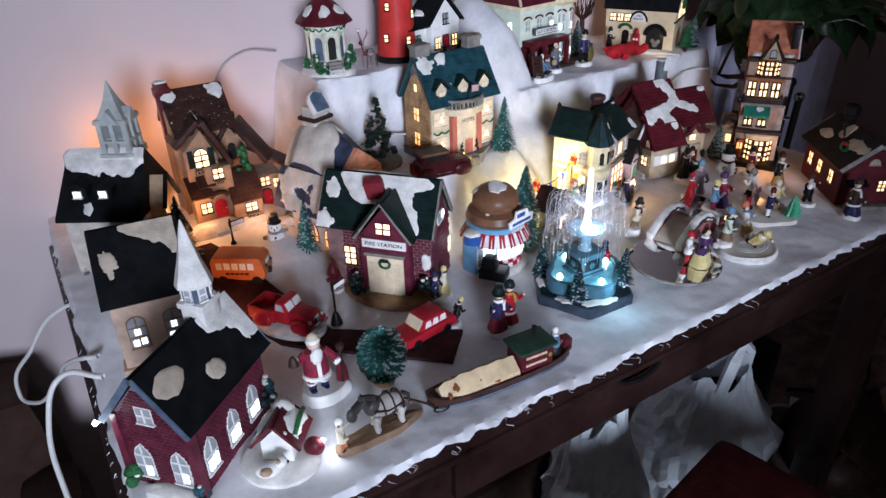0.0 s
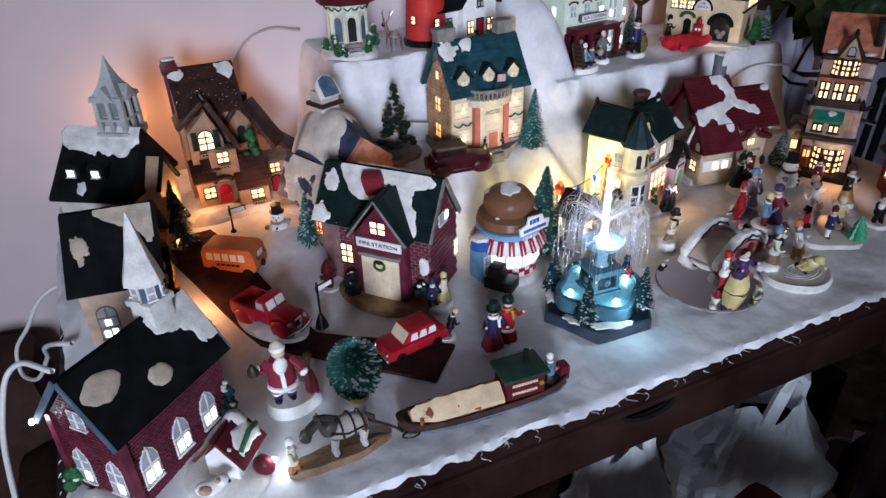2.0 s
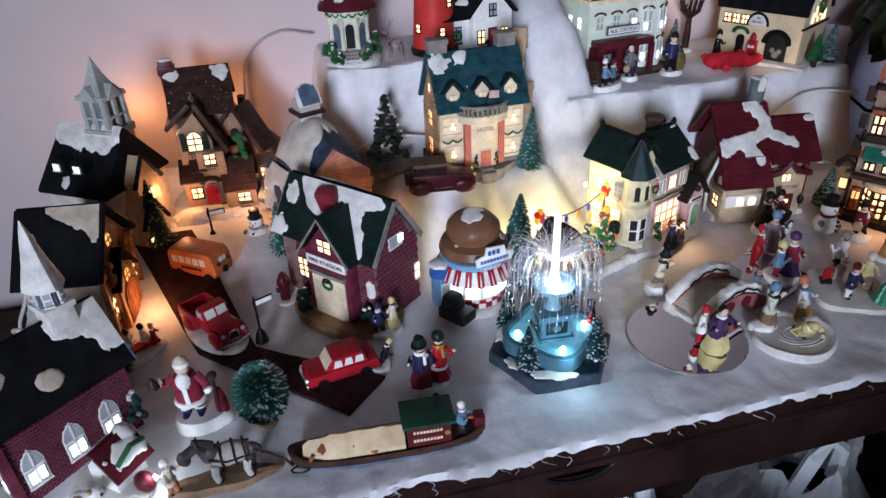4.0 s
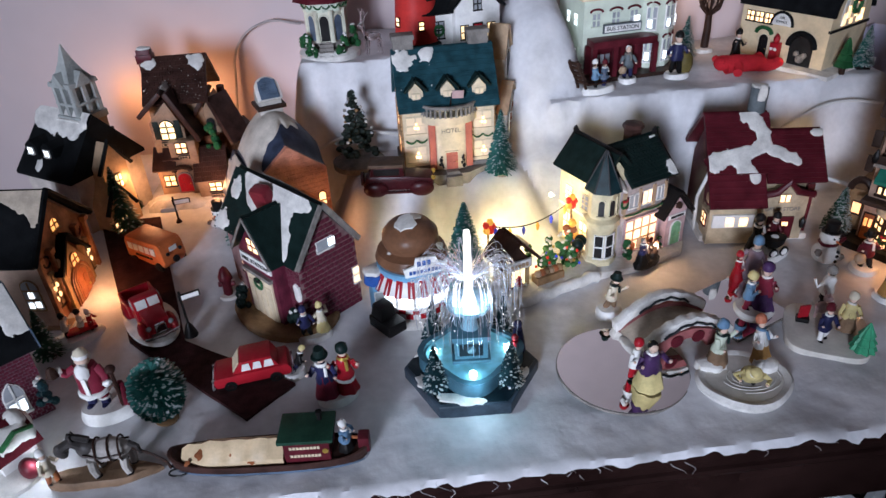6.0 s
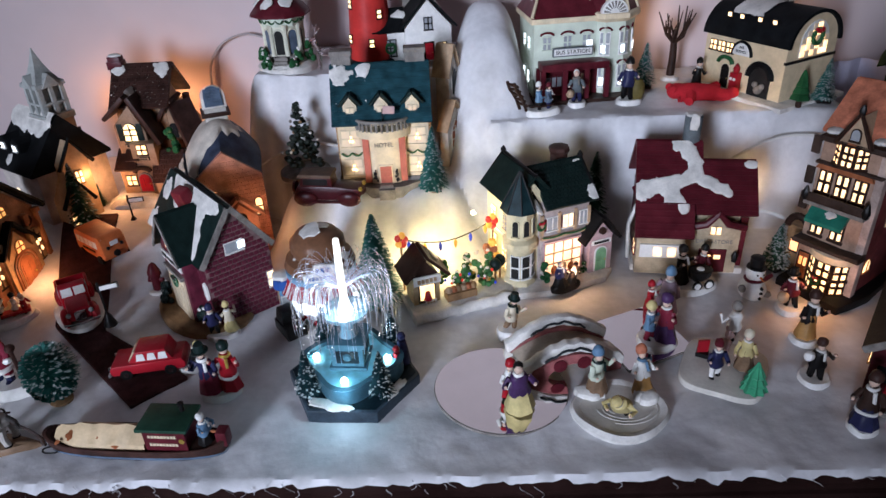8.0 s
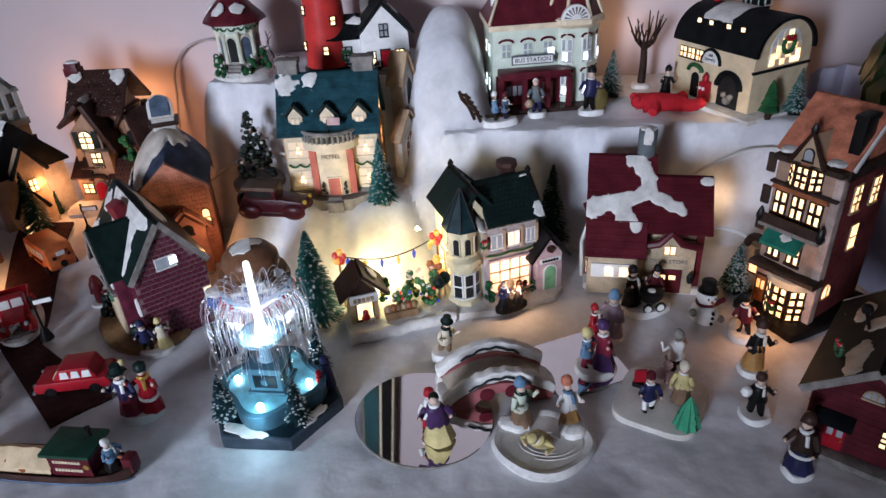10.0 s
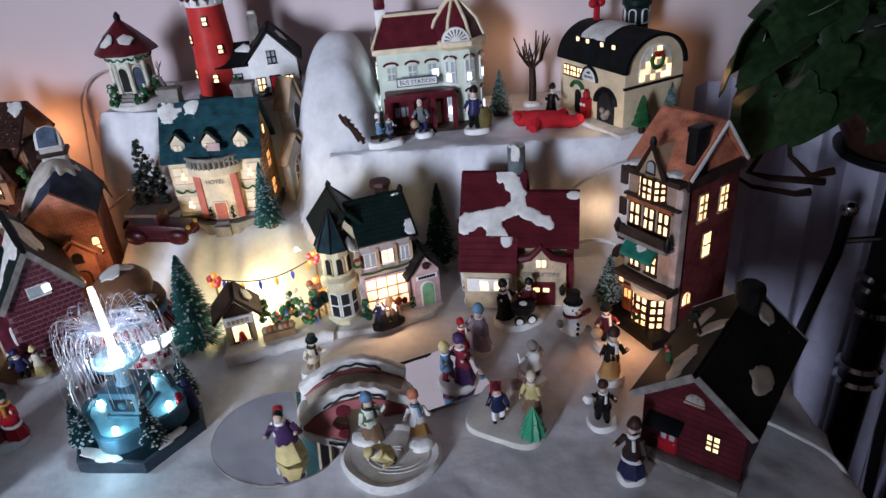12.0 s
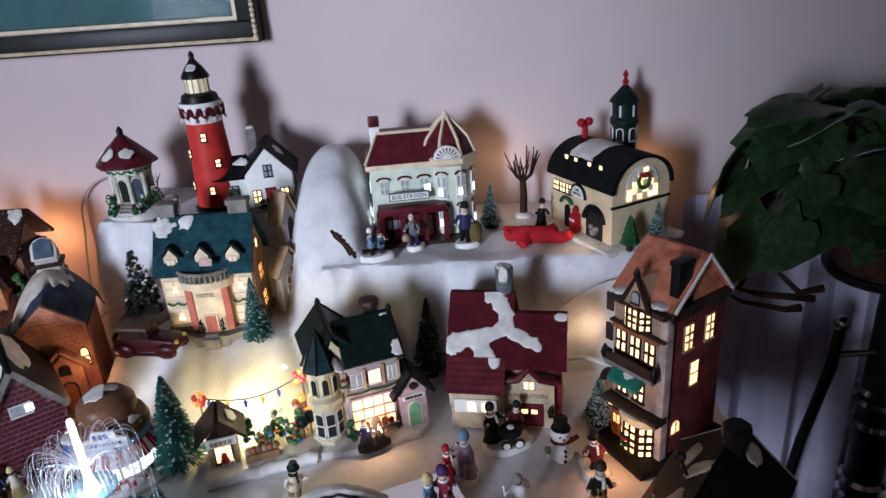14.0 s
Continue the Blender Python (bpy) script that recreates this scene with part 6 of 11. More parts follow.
def tower_house():
    c = thing("tower_house", "tall narrow town house with lit windows, green awning and orange roof", "house ornament", 1.097, 0.283, 0.766, -53)
    c.scale = (0.9, 0.92, 1.0)
    w, d, h = 0.07, 0.096, 0.176
    part("plinth", B().prism([(-0.045, -0.072), (0.04, -0.085), (0.05, -0.03), (0.045, 0.055), (-0.045, 0.055)], -0.004, 0.008, "z"), NEARBLK, c, bevel=0.002)
    part("wall", B().box(-w / 2, -d / 2, 0, w / 2, d / 2, h), MAROONBRICK, c, bevel=0.0008)
    part("front", B().box(-w / 2 - 0.001, -d / 2 - 0.004, 0, w / 2 + 0.001, -d / 2 + 0.004, h - 0.002), FRONTTAN, c, bevel=0.0006)
    bay = part("round_bay", B().at(0.006, -d / 2, 0).lathe([(0.022, 0.006), (0.022, 0.044), (0.026, 0.048), (0.026, 0.052)], 20, 1.0, 0.8), RUST, c)
    for i, a in enumerate((-48, 0, 48)):
        for z in (0.01, 0.028):
            window(bay, 0.006 + 0.0222 * math.sin(radians(a)), -d / 2 - 0.0178 * math.cos(radians(a)), z, a, 0.0135, 0.0155, DKBROWN, LITW, 2, 2, rim=0.0024)
    part("bay_band", B().at(0.006, -d / 2, 0).lathe([(0.0275, 0.046), (0.028, 0.054), (0.024, 0.056)], 20, 1.0, 0.8), CREAM, bay)
    wreath(bay, 0.0, -d / 2 - 0.0195, 0.02, 0, 0.005)
    door(c, -0.026, -d / 2 - 0.004, 0.006, 0, 0.012, 0.034, DKBROWN, RUST, lit=LITA)
    part("canopy", B(pose(0, -d / 2 - 0.004, 0.056)).prism([(-0.04, 0), (-0.038, 0.006), (0.012, 0.004), (0.04, 0.006), (0.042, 0)], 0.004, -0.016), SOOT, c, bevel=0.001)
    for x in (-0.02, 0.004):
        window(c, x, -d / 2 - 0.004, 0.068, 0, 0.0115, 0.02, DKBROWN, LITW, 2, 2, rim=0.0024)
    part("awning", B(pose(-0.008, -d / 2 - 0.004, 0.096)).prism([(0, 0), (-0.016, -0.012), (-0.016, -0.008), (0, 0.008)], -0.022, 0.022, "x"), AWNGREEN, c, "green shop awning with snow")
    part("awning_snow", B(pose(-0.008, -d / 2 - 0.014, 0.0975)).patch((0.004, 0, 0), (1, 0, 0), (0, 0.7, 0.7), 0.007, 0.004, 0.002, 2), SNOWP, c)
    bal = part("balcony", B(pose(0.0, -d / 2 - 0.004, 0.104)).box(-0.036, -0.016, 0, 0.034, 0, 0.004), STONE, c)
    part("balcony_rail", B(pose(0.0, -d / 2 - 0.004, 0.108)).box(-0.036, -0.016, 0, 0.034, -0.013, 0.01), SOOT, bal, bevel=0.0008)
    for s in (-0.036, 0.034):
        part("urn", B().at(s, -d / 2 - 0.018, 0.108).lathe([(0.003, 0), (0.005, 0.006), (0.003, 0.012), (0.001, 0.016)], 8), NEARBLK, bal)
    for x in (-0.024, -0.004, 0.016):
        window(c, x, -d / 2 - 0.004, 0.117, 0, 0.0115, 0.022, DKBROWN, LITW, 2, 2, rim=0.0024)
    part("pediment", B(pose(-0.004, -d / 2 - 0.004, 0.142)).prism([(-0.033, 0), (0.033, 0), (0.03, 0.005), (0, 0.009), (-0.03, 0.005)], 0.003, -0.004), RUST, c)
    b2 = part("upper_bay", B().at(-0.002, -d / 2, 0).lathe([(0.018, 0.15), (0.018, 0.178)], 18, 1.0, 0.7), RUST, c)
    for a in (-45, 0, 45):
        window(b2, -0.002 + 0.0182 * math.sin(radians(a)), -d / 2 - 0.0128 * math.cos(radians(a)), 0.154, a, 0.0105, 0.02, DKBROWN, LITW, 2, 3, rim=0.002)
    part("cornice", B().box(-w / 2 - 0.003, -d / 2 - 0.012, h - 0.003, w / 2 + 0.003, -d / 2 + 0.006, h + 0.003), SOOT, c, bevel=0.001)
    part("lower_cornice", B().box(-w / 2 - 0.003, -d / 2 - 0.01, 0.1475, w / 2 + 0.003, -d / 2 + 0.004, 0.1505), SOOT, c, bevel=0.001)
    part("side_cornice", B().box(w / 2 - 0.002, -d / 2, h - 0.008, w / 2 + 0.005, d / 2 + 0.003, h + 0.003), SOOT, c)
    part("roof", B().slab((w / 2 + 0.006, 0.004, h + 0.048), (-w - 0.012, 0, 0), (0, -d / 2 - 0.006, -0.044), 0.004).slab((-w / 2 - 0.006, 0.004, h + 0.048), (w + 0.012, 0, 0), (0, d / 2, -0.05), 0.004), TERRA, c)
    part("gable_side", B().prism([(-d / 2, h), (d / 2, h), (0.004, h + 0.046)], -w / 2 + 0.001, w / 2 - 0.001, "x"), TERRA, c)
    part("rake_snow", B().tube([(w / 2 + 0.007, -d / 2, h + 0.004), (w / 2 + 0.007, 0.004, h + 0.05), (w / 2 + 0.007, d / 2, h + 0.003)], 0.0022, 6), SNOWP, c)
    g = part("front_gable", B().prism([(-0.017, h), (0.017, h), (0, h + 0.03)], -d / 2 - 0.012, -0.01), TAN, c)
    part("gable_frame", B(pose(0, -d / 2 - 0.013, h)).tube([(-0.02, 0, 0), (0, 0, 0.034), (0.02, 0, 0)], 0.003, 6), DKBROWN, g)
    window(g, 0, -d / 2 - 0.012, h + 0.006, 0, 0.009, 0.011, DKBROWN, DIM, 1, 1, "round")
    part("finial", B().at(0, -d / 2 - 0.012, h + 0.032).lathe([(0.003, 0), (0.004, 0.005), (0.002, 0.01)], 8), NEARBLK, g)
    part("snow_patch", B().patch((-0.026, -d / 2 - 0.003, h + 0.007), (1, 0, 0), (0, 1, 0), 0.008, 0.01, 0.004, 1), SNOWP, c)
    part("snow_patch", B().patch((0.026, -d / 2 - 0.002, h + 0.007), (1, 0, 0), (0, 1, 0), 0.009, 0.01, 0.004, 5), SNOWP, c)
    part("chimney", B().at(w / 2 - 0.002, -0.03, 0).box(-0.006, -0.011, h - 0.004, 0.006, 0.011, h + 0.052, 0.96).box(-0.007, -0.012, h + 0.048, 0.007, 0.012, h + 0.053), NEARBLK, c, bevel=0.001)
    for y, z in ((-0.014, 0.128), (0.022, 0.128)):
        window(c, w / 2, y, z, 90, 0.012, 0.026, TAN, LITW, 2, 3, rim=0.0018)
    window(c, w / 2, 0.0, 0.082, 90, 0.012, 0.026, TAN, LITW, 1, 2)
    window(c, w / 2, -0.026, 0.032, 90, 0.013, 0.014, RUST, LITW, 2, 1, "round")
    part("corner_quoin", B().box(w / 2 - 0.006, -d / 2 - 0.005, 0, w / 2 + 0.003, -d / 2 + 0.006, h - 0.006), QUOIN, c, bevel=0.0006)
    # side shop with round window
    part("side_stall", B().box(-w / 2 - 0.026, -d / 2 + 0.01, 0, -w / 2, d / 2 - 0.01, 0.06), WOOD, c, bevel=0.001)
    part("side_stall_roof", B(pose(-w / 2 - 0.013, -d / 2 + 0.008, 0.06)).tube([(0.013 * math.cos(a), 0, 0.014 * math.sin(a)) for a in [math.pi * i / 8 for i in range(9)]], 0.0045, 8), DKBROWN, c)
    window(c, -w / 2 - 0.013, -d / 2 + 0.01, 0.03, 0, 0.01, 0.014, DKBROWN, LITA, 1, 1)
    for i, z in enumerate((0.165, 0.13, 0.1)):
        part("hanging_sign", B(pose(-w / 2 - 0.008, -d / 2 - 0.002, z)).box(-0.006, -0.002, -0.01, 0.004, 0.001, 0.01), SOOT, c, bevel=0.001)


GREYSTONE = paint("slate_chimney", (0.12, 0.14, 0.15), 0.6, 70, 0.3)
MAROONBRICK = paint("dark_brick", (0.17, 0.035, 0.035), 0.5, 70, 0.35)
FRONTTAN = paint("front_tan", (0.4, 0.26, 0.19), 0.5, 60, 0.25)
QUOIN = paint("dusty_quoin", (0.5, 0.38, 0.33), 0.55, 60, 0.3)
SOOT = paint("sooty_brown", (0.045, 0.027, 0.021), 0.5, 70, 0.35)
AWNGREEN = paint("awning_green", (0.02, 0.17, 0.12), 0.4, 60, 0.2)


def red_barn():
    c = thing("red_barn", "dark red barn house with black roof, snow patches and lit windows", "barn ornament", 1.088, 0.106, 0.766, -36)
    w, l, h, rise = 0.084, 0.128, 0.062, 0.03
    part("wall", B().prism([(-w / 2, 0), (w / 2, 0), (w / 2, h), (0, h + rise), (-w / 2, h)], -l / 2, l / 2), BARNRED, c, bevel=0.0008)
    for i in range(14):
        z = 0.004 + i * 0.0062
        half = w / 2 if z < h else max(0.002, w / 2 * (1 - (z - h) / rise))
        part("siding_board", B().box(-half + 0.001, -l / 2 - 0.0004, z, half - 0.001, -l / 2 + 0.001, z + 0.0058), BARNRED, c)
    roof(c, BARNROOF, "y", 0.049, 0.145, h + rise + 0.004, h - 0.005, 0.004, trim=STONE, snow=[(-1, 0.2, 0.35, 0.03, 0.009, 3), (-1, 0.55, 0.2, 0.012, 0.015, 4), (1, 0.62, 0.7, 0.018, 0.01, 6), (1, 0.12, 0.3, 0.014, 0.009, 7), (-1, 0.75, 0.55, 0.02, 0.008, 8)], snow_mat=SNOWTAN)
    window(c, 0.018, -l / 2, 0.024, 0, 0.0095, 0.0155, DKBROWN, LITY, 2, 3)
    door(c, -0.018, -l / 2, 0.002, 0, 0.015, 0.03, MAROON, RED, lit=DIM)
    window(c, 0.0, -l / 2, 0.066, 0, 0.013, 0.007, TAN, DIM, 3, 1, "round")
    for y in (-0.035, 0.005, 0.04):
        window(c, -w / 2, y, 0.026, -90, 0.011, 0.018, WOOD, LITW, 2, 2)
    part("porch_roof", B().slab((-0.006, -l / 2, 0.04), (-0.03, 0, 0), (0, -0.013, -0.006), 0.003), BLACK, c, "flat black porch roof", bevel=0.001)
    part("porch_base", B().box(-0.03, -l / 2 - 0.014, -0.002, 0.045, -l / 2, 0.004), STONE, c, bevel=0.001)
    part("chimney", B().at(0.004, l / 2 - 0.02, 0).lathe([(0.0095, 0.07), (0.0095, 0.104), (0.0125, 0.107), (0.0125, 0.118), (0.009, 0.121)], 8), NEARBLK, c, "thick black chimney")
    wreath(c, -0.034, -0.035, 0.082, -60, 0.006)
    part("weather_vane", B().tube([(-0.02, 0.0, 0.084), (-0.026, -0.004, 0.104)], 0.0016, 6).ball(-0.026, -0.004, 0.106, 0.005, n=8), NEARBLK, c)


BARNROOF = paint("brown_black_roof", (0.012, 0.011, 0.009), 0.6, 60, 0.3)
BARNRED = paint("barn_red", (0.085, 0.01, 0.016), 0.5, 60, 0.25)
SNOWTAN = paint("tan_snow", (0.5, 0.42, 0.33), 0.5, 60, 0.2)

for make in (brick_church, tan_chapel, white_church, cottage_row, blue_chapel, fire_station, diner, hotel, flat_chapel, toy_shop, drug_store, tower_house, red_barn):
    make()

# ---------------------------------------------------------------- houses on the upper shelves


def pavilion():
    c = thing("pavilion", "small stone pavilion with maroon roof, steps and snowy shrubs", "pavilion ornament", 0.424, 0.55, 0.967, -4)
    part("snow_base", B().lathe([(0.04, -0.004), (0.041, 0.004), (0.034, 0.01)], 24), SNOWP, c)
    part("floor", B().lathe([(0.026, 0.006), (0.026, 0.02)], 8), STONE, c)
    part("wall", B(pose(0, 0, 0, 0, 0, 22.5)).lathe([(0.0255, 0.02), (0.0255, 0.06)], 8), PAVWALL, c, "cream moulded wall with dark panels for its arched openings")
    for i in range(8):
        a = radians(45 * i)
        x, y = 0.0236 * math.sin(a), -0.0236 * math.cos(a)
        # Dark and slate panels on the solid wall paint the shade of open arches.
        part("arch_shade_panel", B(pose(x, y, 0.021, 0, 0, 45 * i)).prism(arch_poly(0.0115, 0.032, "round"), 0.001, -0.0004), DARKP if i % 2 == 0 else GREYBLUE, c)
        part("arch_hood", B(pose(x, y, 0.047, 0, 0, 45 * i)).tube([(0.0068 * math.cos(q), -0.0006, 0.0068 * math.sin(q)) for q in [math.pi * k / 8 for k in range(9)]], 0.0013, 5), PAVWALL, c)
    for i in range(8):
        a = radians(22.5 + 45 * i)
        part("column", B().at(0.0255 * math.cos(a), 0.0255 * math.sin(a), 0).lathe([(0.004, 0.02), (0.003, 0.024), (0.0028, 0.055), (0.0042, 0.06)], 8), PAVWALL, c)
    part("frieze", B().lathe([(0.029, 0.058), (0.029, 0.07), (0.031, 0.072)], 8), MINT, c)
    for i in range(8):
        a = 45 * i
        garland(c, 0.0272 * math.sin(radians(a)), -0.0272 * math.cos(radians(a)), 0.066, a, 0.02, 0.004)
    r = part("roof", B(pose(0, 0, 0, 0, 0, 22.5)).lathe([(0.041, 0.07), (0.039, 0.075), (0.02, 0.095), (0.004, 0.11)], 8), MAROON, c)
    part("finial", B().lathe([(0.004, 0.108), (0.0045, 0.116), (0.001, 0.121)], 8), NEARBLK, r)
    for a in (-70, -15, 35):
        n = Vector((math.sin(radians(a)), -math.cos(radians(a)), 1.1)).normalized()
        u = n.orthogonal()
        part("snow_patch", B().patch((0.027 * math.sin(radians(a)), -0.027 * math.cos(radians(a)), 0.0885), u, n.cross(u), 0.01, 0.007, 0.002, a), SNOWP, r)
    for i in range(4):
        part("step", B().box(-0.009, -0.028 - i * 0.0035, 0.002, 0.009, -0.02, 0.018 - i * 0.004), STONE, c)
    for i, (x, y, hh) in enumerate(((-0.025, -0.022, 0.03), (-0.034, -0.006, 0.02), (0.024, -0.024, 0.026), (0.034, -0.008, 0.034), (-0.018, -0.032, 0.016), (0.018, -0.032, 0.014))):
        shrub(c, x, y, 0.004, 0.0085, hh, GREEN, 90 + i)


PAVWALL = paint("pavilion_cream", (0.62, 0.62, 0.5), 0.5, 60, 0.2)


def lighthouse():
    c = thing("lighthouse", "tall red lighthouse with white gallery and black capped lantern", "lighthouse ornament", 0.542, 0.553, 0.968, 0)
    part("foot", B().lathe([(0.033, -0.004), (0.034, 0.004), (0.031, 0.007)], 28), NEARBLK, c)
    t = part("tower", B().lathe([(0.0305, 0.006), (0.027, 0.06), (0.0235, 0.122)], 32), SCARLET, c)
    for a, z in ((8, 0.026), (36, 0.062), (-55, 0.075), (10, 0.098), (-60, 0.03)):
        rr = 0.0305 - (z + 0.006) * 0.058
        window(t, rr * math.sin(radians(a)), -rr * math.cos(radians(a)), z, a, 0.0055, 0.0095, NEARBLK, LITY, 1, 2)
    part("collar", B().lathe([(0.024, 0.12), (0.0245, 0.126), (0.0275, 0.142), (0.0275, 0.147)], 28), WHITE, c)
    gl = B()
    for i in range(14):
        a0, a1 = 2 * math.pi * i / 14, 2 * math.pi * (i + 1) / 14
        gl.tube([(0.0265 * math.cos(a0 + (a1 - a0) * k / 4), 0.0265 * math.sin(a0 + (a1 - a0) * k / 4), 0.141 - 0.012 * math.sin(math.pi * k / 4)) for k in range(5)], 0.0028, 6)
    part("swag", gl, MAROON, c, "maroon swags round the gallery")
    for i in range(14):
        a = 2 * math.pi * (i + 0.5) / 14
        part("ribbon", B(pose(0.0268 * math.cos(a), 0.0268 * math.sin(a), 0.13, 20 if i % 2 else -20, 0, math.degrees(a) + 90)).box(-0.0012, -0.0012, -0.008, 0.0012, 0.0012, 0.008), SNOWP, c)
    part("gallery", B().lathe([(0.0245, 0.147), (0.0245, 0.15), (0.0225, 0.156), (0.017, 0.159)], 24), NEARBLK, c)
    l = part("lantern", B().lathe([(0.0145, 0.156), (0.0145, 0.178)], 12), LANTERN, c, "cream glowing lantern room")
    for i in range(12):
        a = 2 * math.pi * i / 12
        part("mullion", B().box(-0.0007, -0.0007, 0.157, 0.0007, 0.0007, 0.178), TAN, l).location = (0.0147 * math.cos(a), 0.0147 * math.sin(a), 0)
    part("cap", B().lathe([(0.018, 0.177), (0.018, 0.18), (0.012, 0.19), (0.004, 0.2), (0.0032, 0.203), (0.004, 0.207), (0.001, 0.211)], 20), NEARBLK, c)
    part("cap_snow", B().patch((0.001, -0.0125, 0.1905), (1, 0, 0), (0, 0.75, 0.65), 0.007, 0.006, 0.0015, 4), SNOWP, c)


LANTERN = glow("lantern_glass", (1.0, 0.85, 0.55), 0.25, (0.7, 0.66, 0.5))


def keepers_house():
    c = thing("keepers_house", "white clapboard house with black roof and red front door", "house ornament", 0.602, 0.565, 0.968, 13)
    c.scale = (1.04, 1.04, 1.02)
    h, rise = 0.046, 0.034
    part("wall", B().prism([(-0.03, 0), (0.03, 0), (0.03, h), (0, h + rise), (-0.03, h)], -0.03, 0.03), WHITE, c, bevel=0.0006).location = (0.012, 0, 0)
    b = B()
    for i in range(11):
        part("clapboard", B().box(0.0422, -0.029, 0.003 + i * 0.004, 0.0428, 0.029, 0.0062 + i * 0.004), WHITE, c)
    part("wing", B().prism([(-0.018, 0), (0.02, 0), (0.02, 0.042), (0.001, 0.062), (-0.018, 0.042)], -0.058, -0.016, "x"), WHITE, c, bevel=0.0006)
    roof(c, BLACK, "y", 0.036, 0.068, h + rise + 0.003, h - 0.003, 0.003, cx=0.012, snow=[(1, 0.6, 0.35, 0.01, 0.008, 3)])
    roof(c, BLACK, "x", 0.025, 0.046, 0.065, 0.04, 0.003, cx=-0.037, cy=0.001, snow=[(-1, 0.1, 0.3, 0.012, 0.006, 2)], name="wing_roof")
    door(c, 0.012, -0.03, 0.003, 0, 0.0105, 0.022, NEARBLK, RED, "", "red front door")
    for x in (-0.006, 0.03):
        window(c, x, -0.03, 0.008, 0, 0.009, 0.016, NEARBLK, LITY, 2, 2)
    window(c, 0.012, -0.03, 0.043, 0, 0.009, 0.014, NEARBLK, DIM, 2, 2)
    window(c, -0.037, -0.018, 0.01, 0, 0.014, 0.02, NEARBLK, DIM, 2, 2)
    wreath(c, -0.037, -0.0205, 0.02, 0, 0.006, GREEN)
    for y in (-0.018, -0.006, 0.006, 0.018):
        window(c, 0.042, y, 0.016, 90, 0.0055, 0.02, NEARBLK, DIM, 1, 2)
    chimney(c, -0.006, 0.022, 0.06, 0.098, 0.011, STONE)
    for x in (0.0, 0.036):
        shrub(c, x, -0.038, 0, 0.006, 0.014, NEARBLK, int(300 + x * 100))
    part("path", B().box(-0.04, -0.05, -0.003, 0.05, -0.028, 0.001), STONE, c, bevel=0.0008)


def bus_station():
    c = thing("bus_station", "mint green bus station with ribbed maroon roofs and round corner bay", "bus station ornament", 0.822, 0.578, 0.914, 8)
    w, d, h = 0.135, 0.085, 0.104
    part("wall", B().box(-w / 2, -d / 2, 0, w / 2 - 0.03, d / 2, h), MINT, c, bevel=0.001)
    bay = part("corner_bay", B(pose(0.04, -0.018, 0, 0, 0, 22.5)).lathe([(0.036, 0), (0.036, h)], 8), MINT, c)
    part("cornice", B().box(-w / 2 - 0.005, -d / 2 - 0.006, h - 0.004, w / 2 - 0.03, d / 2 + 0.004, h + 0.003), CREAM, c, bevel=0.0012)
    part("bay_cornice", B(pose(0.04, -0.018, 0, 0, 0, 22.5)).lathe([(0.037, h - 0.006), (0.0425, h - 0.001), (0.0425, h + 0.005), (0.036, h + 0.008)], 8), CREAM, bay)
    for x in (-0.05, -0.022, 0.004):
        part("window_hood", B(pose(x, -d / 2 - 0.001, 0.084)).tube([(0.009 * math.cos(a), 0, 0.004 * math.sin(a)) for a in [math.pi * i / 6 for i in range(7)]], 0.0016, 6), MAROON, c)
        window(c, x, -d / 2, 0.066, 0, 0.01, 0.016, MINT, DIM, 2, 2)
    for x in (0.008, ):
        window(c, x, -d / 2 - 0.0015, 0.066, 0, 0.008, 0.009, WHITE, LITC, 1, 1)
    for a in (-22, 22, 67):
        px, py = 0.04 + 0.0336 * math.sin(radians(a + 0.5)), -0.018 - 0.0336 * math.cos(radians(a + 0.5))
        for z in (0.012, 0.056):
            window(bay, px, py, z, a, 0.012, 0.028, WHITE, DIM, 2, 2)
            part("window_hood", B(pose(px, py - 0.001, z + 0.031, 0, 0, a)).tube([(0.008 * math.cos(q), 0, 0.004 * math.sin(q)) for q in [math.pi * i / 6 for i in range(7)]], 0.0015, 6), MAROON, bay)
            part("lit_glass", B(pose(px, py, z + 0.002, 0, 0, a)).box(-0.005, -0.0028, 0, 0.001, -0.0018, 0.01), LITC, bay)
    # hipped main roof
    zr, x0, x1, y0, y1 = 0.142, -w / 2 - 0.004, 0.03, -d / 2 - 0.005, d / 2 + 0.003
    part("roof", _b_mesh([(x0, y0, h + 0.003), (x1, y0, h + 0.003), (x1, y1, h + 0.003), (x0, y1, h + 0.003), (x0 + 0.018, y0 + 0.03, zr), (x1, y0 + 0.03, zr), (x1, y1 - 0.03, zr), (x0 + 0.018, y1 - 0.03, zr)],
         [(0, 1, 5, 4), (1, 2, 6, 5), (2, 3, 7, 6), (3, 0, 4, 7), (4, 5, 6, 7)]), MAROON, c)
    rr = part("roof_ridge", B().tube([(x0, y0, h + 0.005), (x0 + 0.018, y0 + 0.03, zr + 0.001), (x1, y0 + 0.03, zr + 0.001)], 0.0024, 6), CREAM, c)
    tr = part("bay_roof", B(pose(0.04, -0.018, 0, 0, 0, 22.5)).lathe([(0.0385, h + 0.007), (0.029, h + 0.028), (0.007, h + 0.052)], 8), MAROON, bay)
    for i in range(8):
        a = radians(22.5 + 45 * i)
        q = [(0.04 + k * math.cos(a), -0.018 + k * math.sin(a), z) for k, z in ((0.039, h + 0.008), (0.0295, h + 0.029), (0.007, h + 0.053))]
        part("roof_rib", B().tube(q, 0.0022, 6), CREAM, tr)
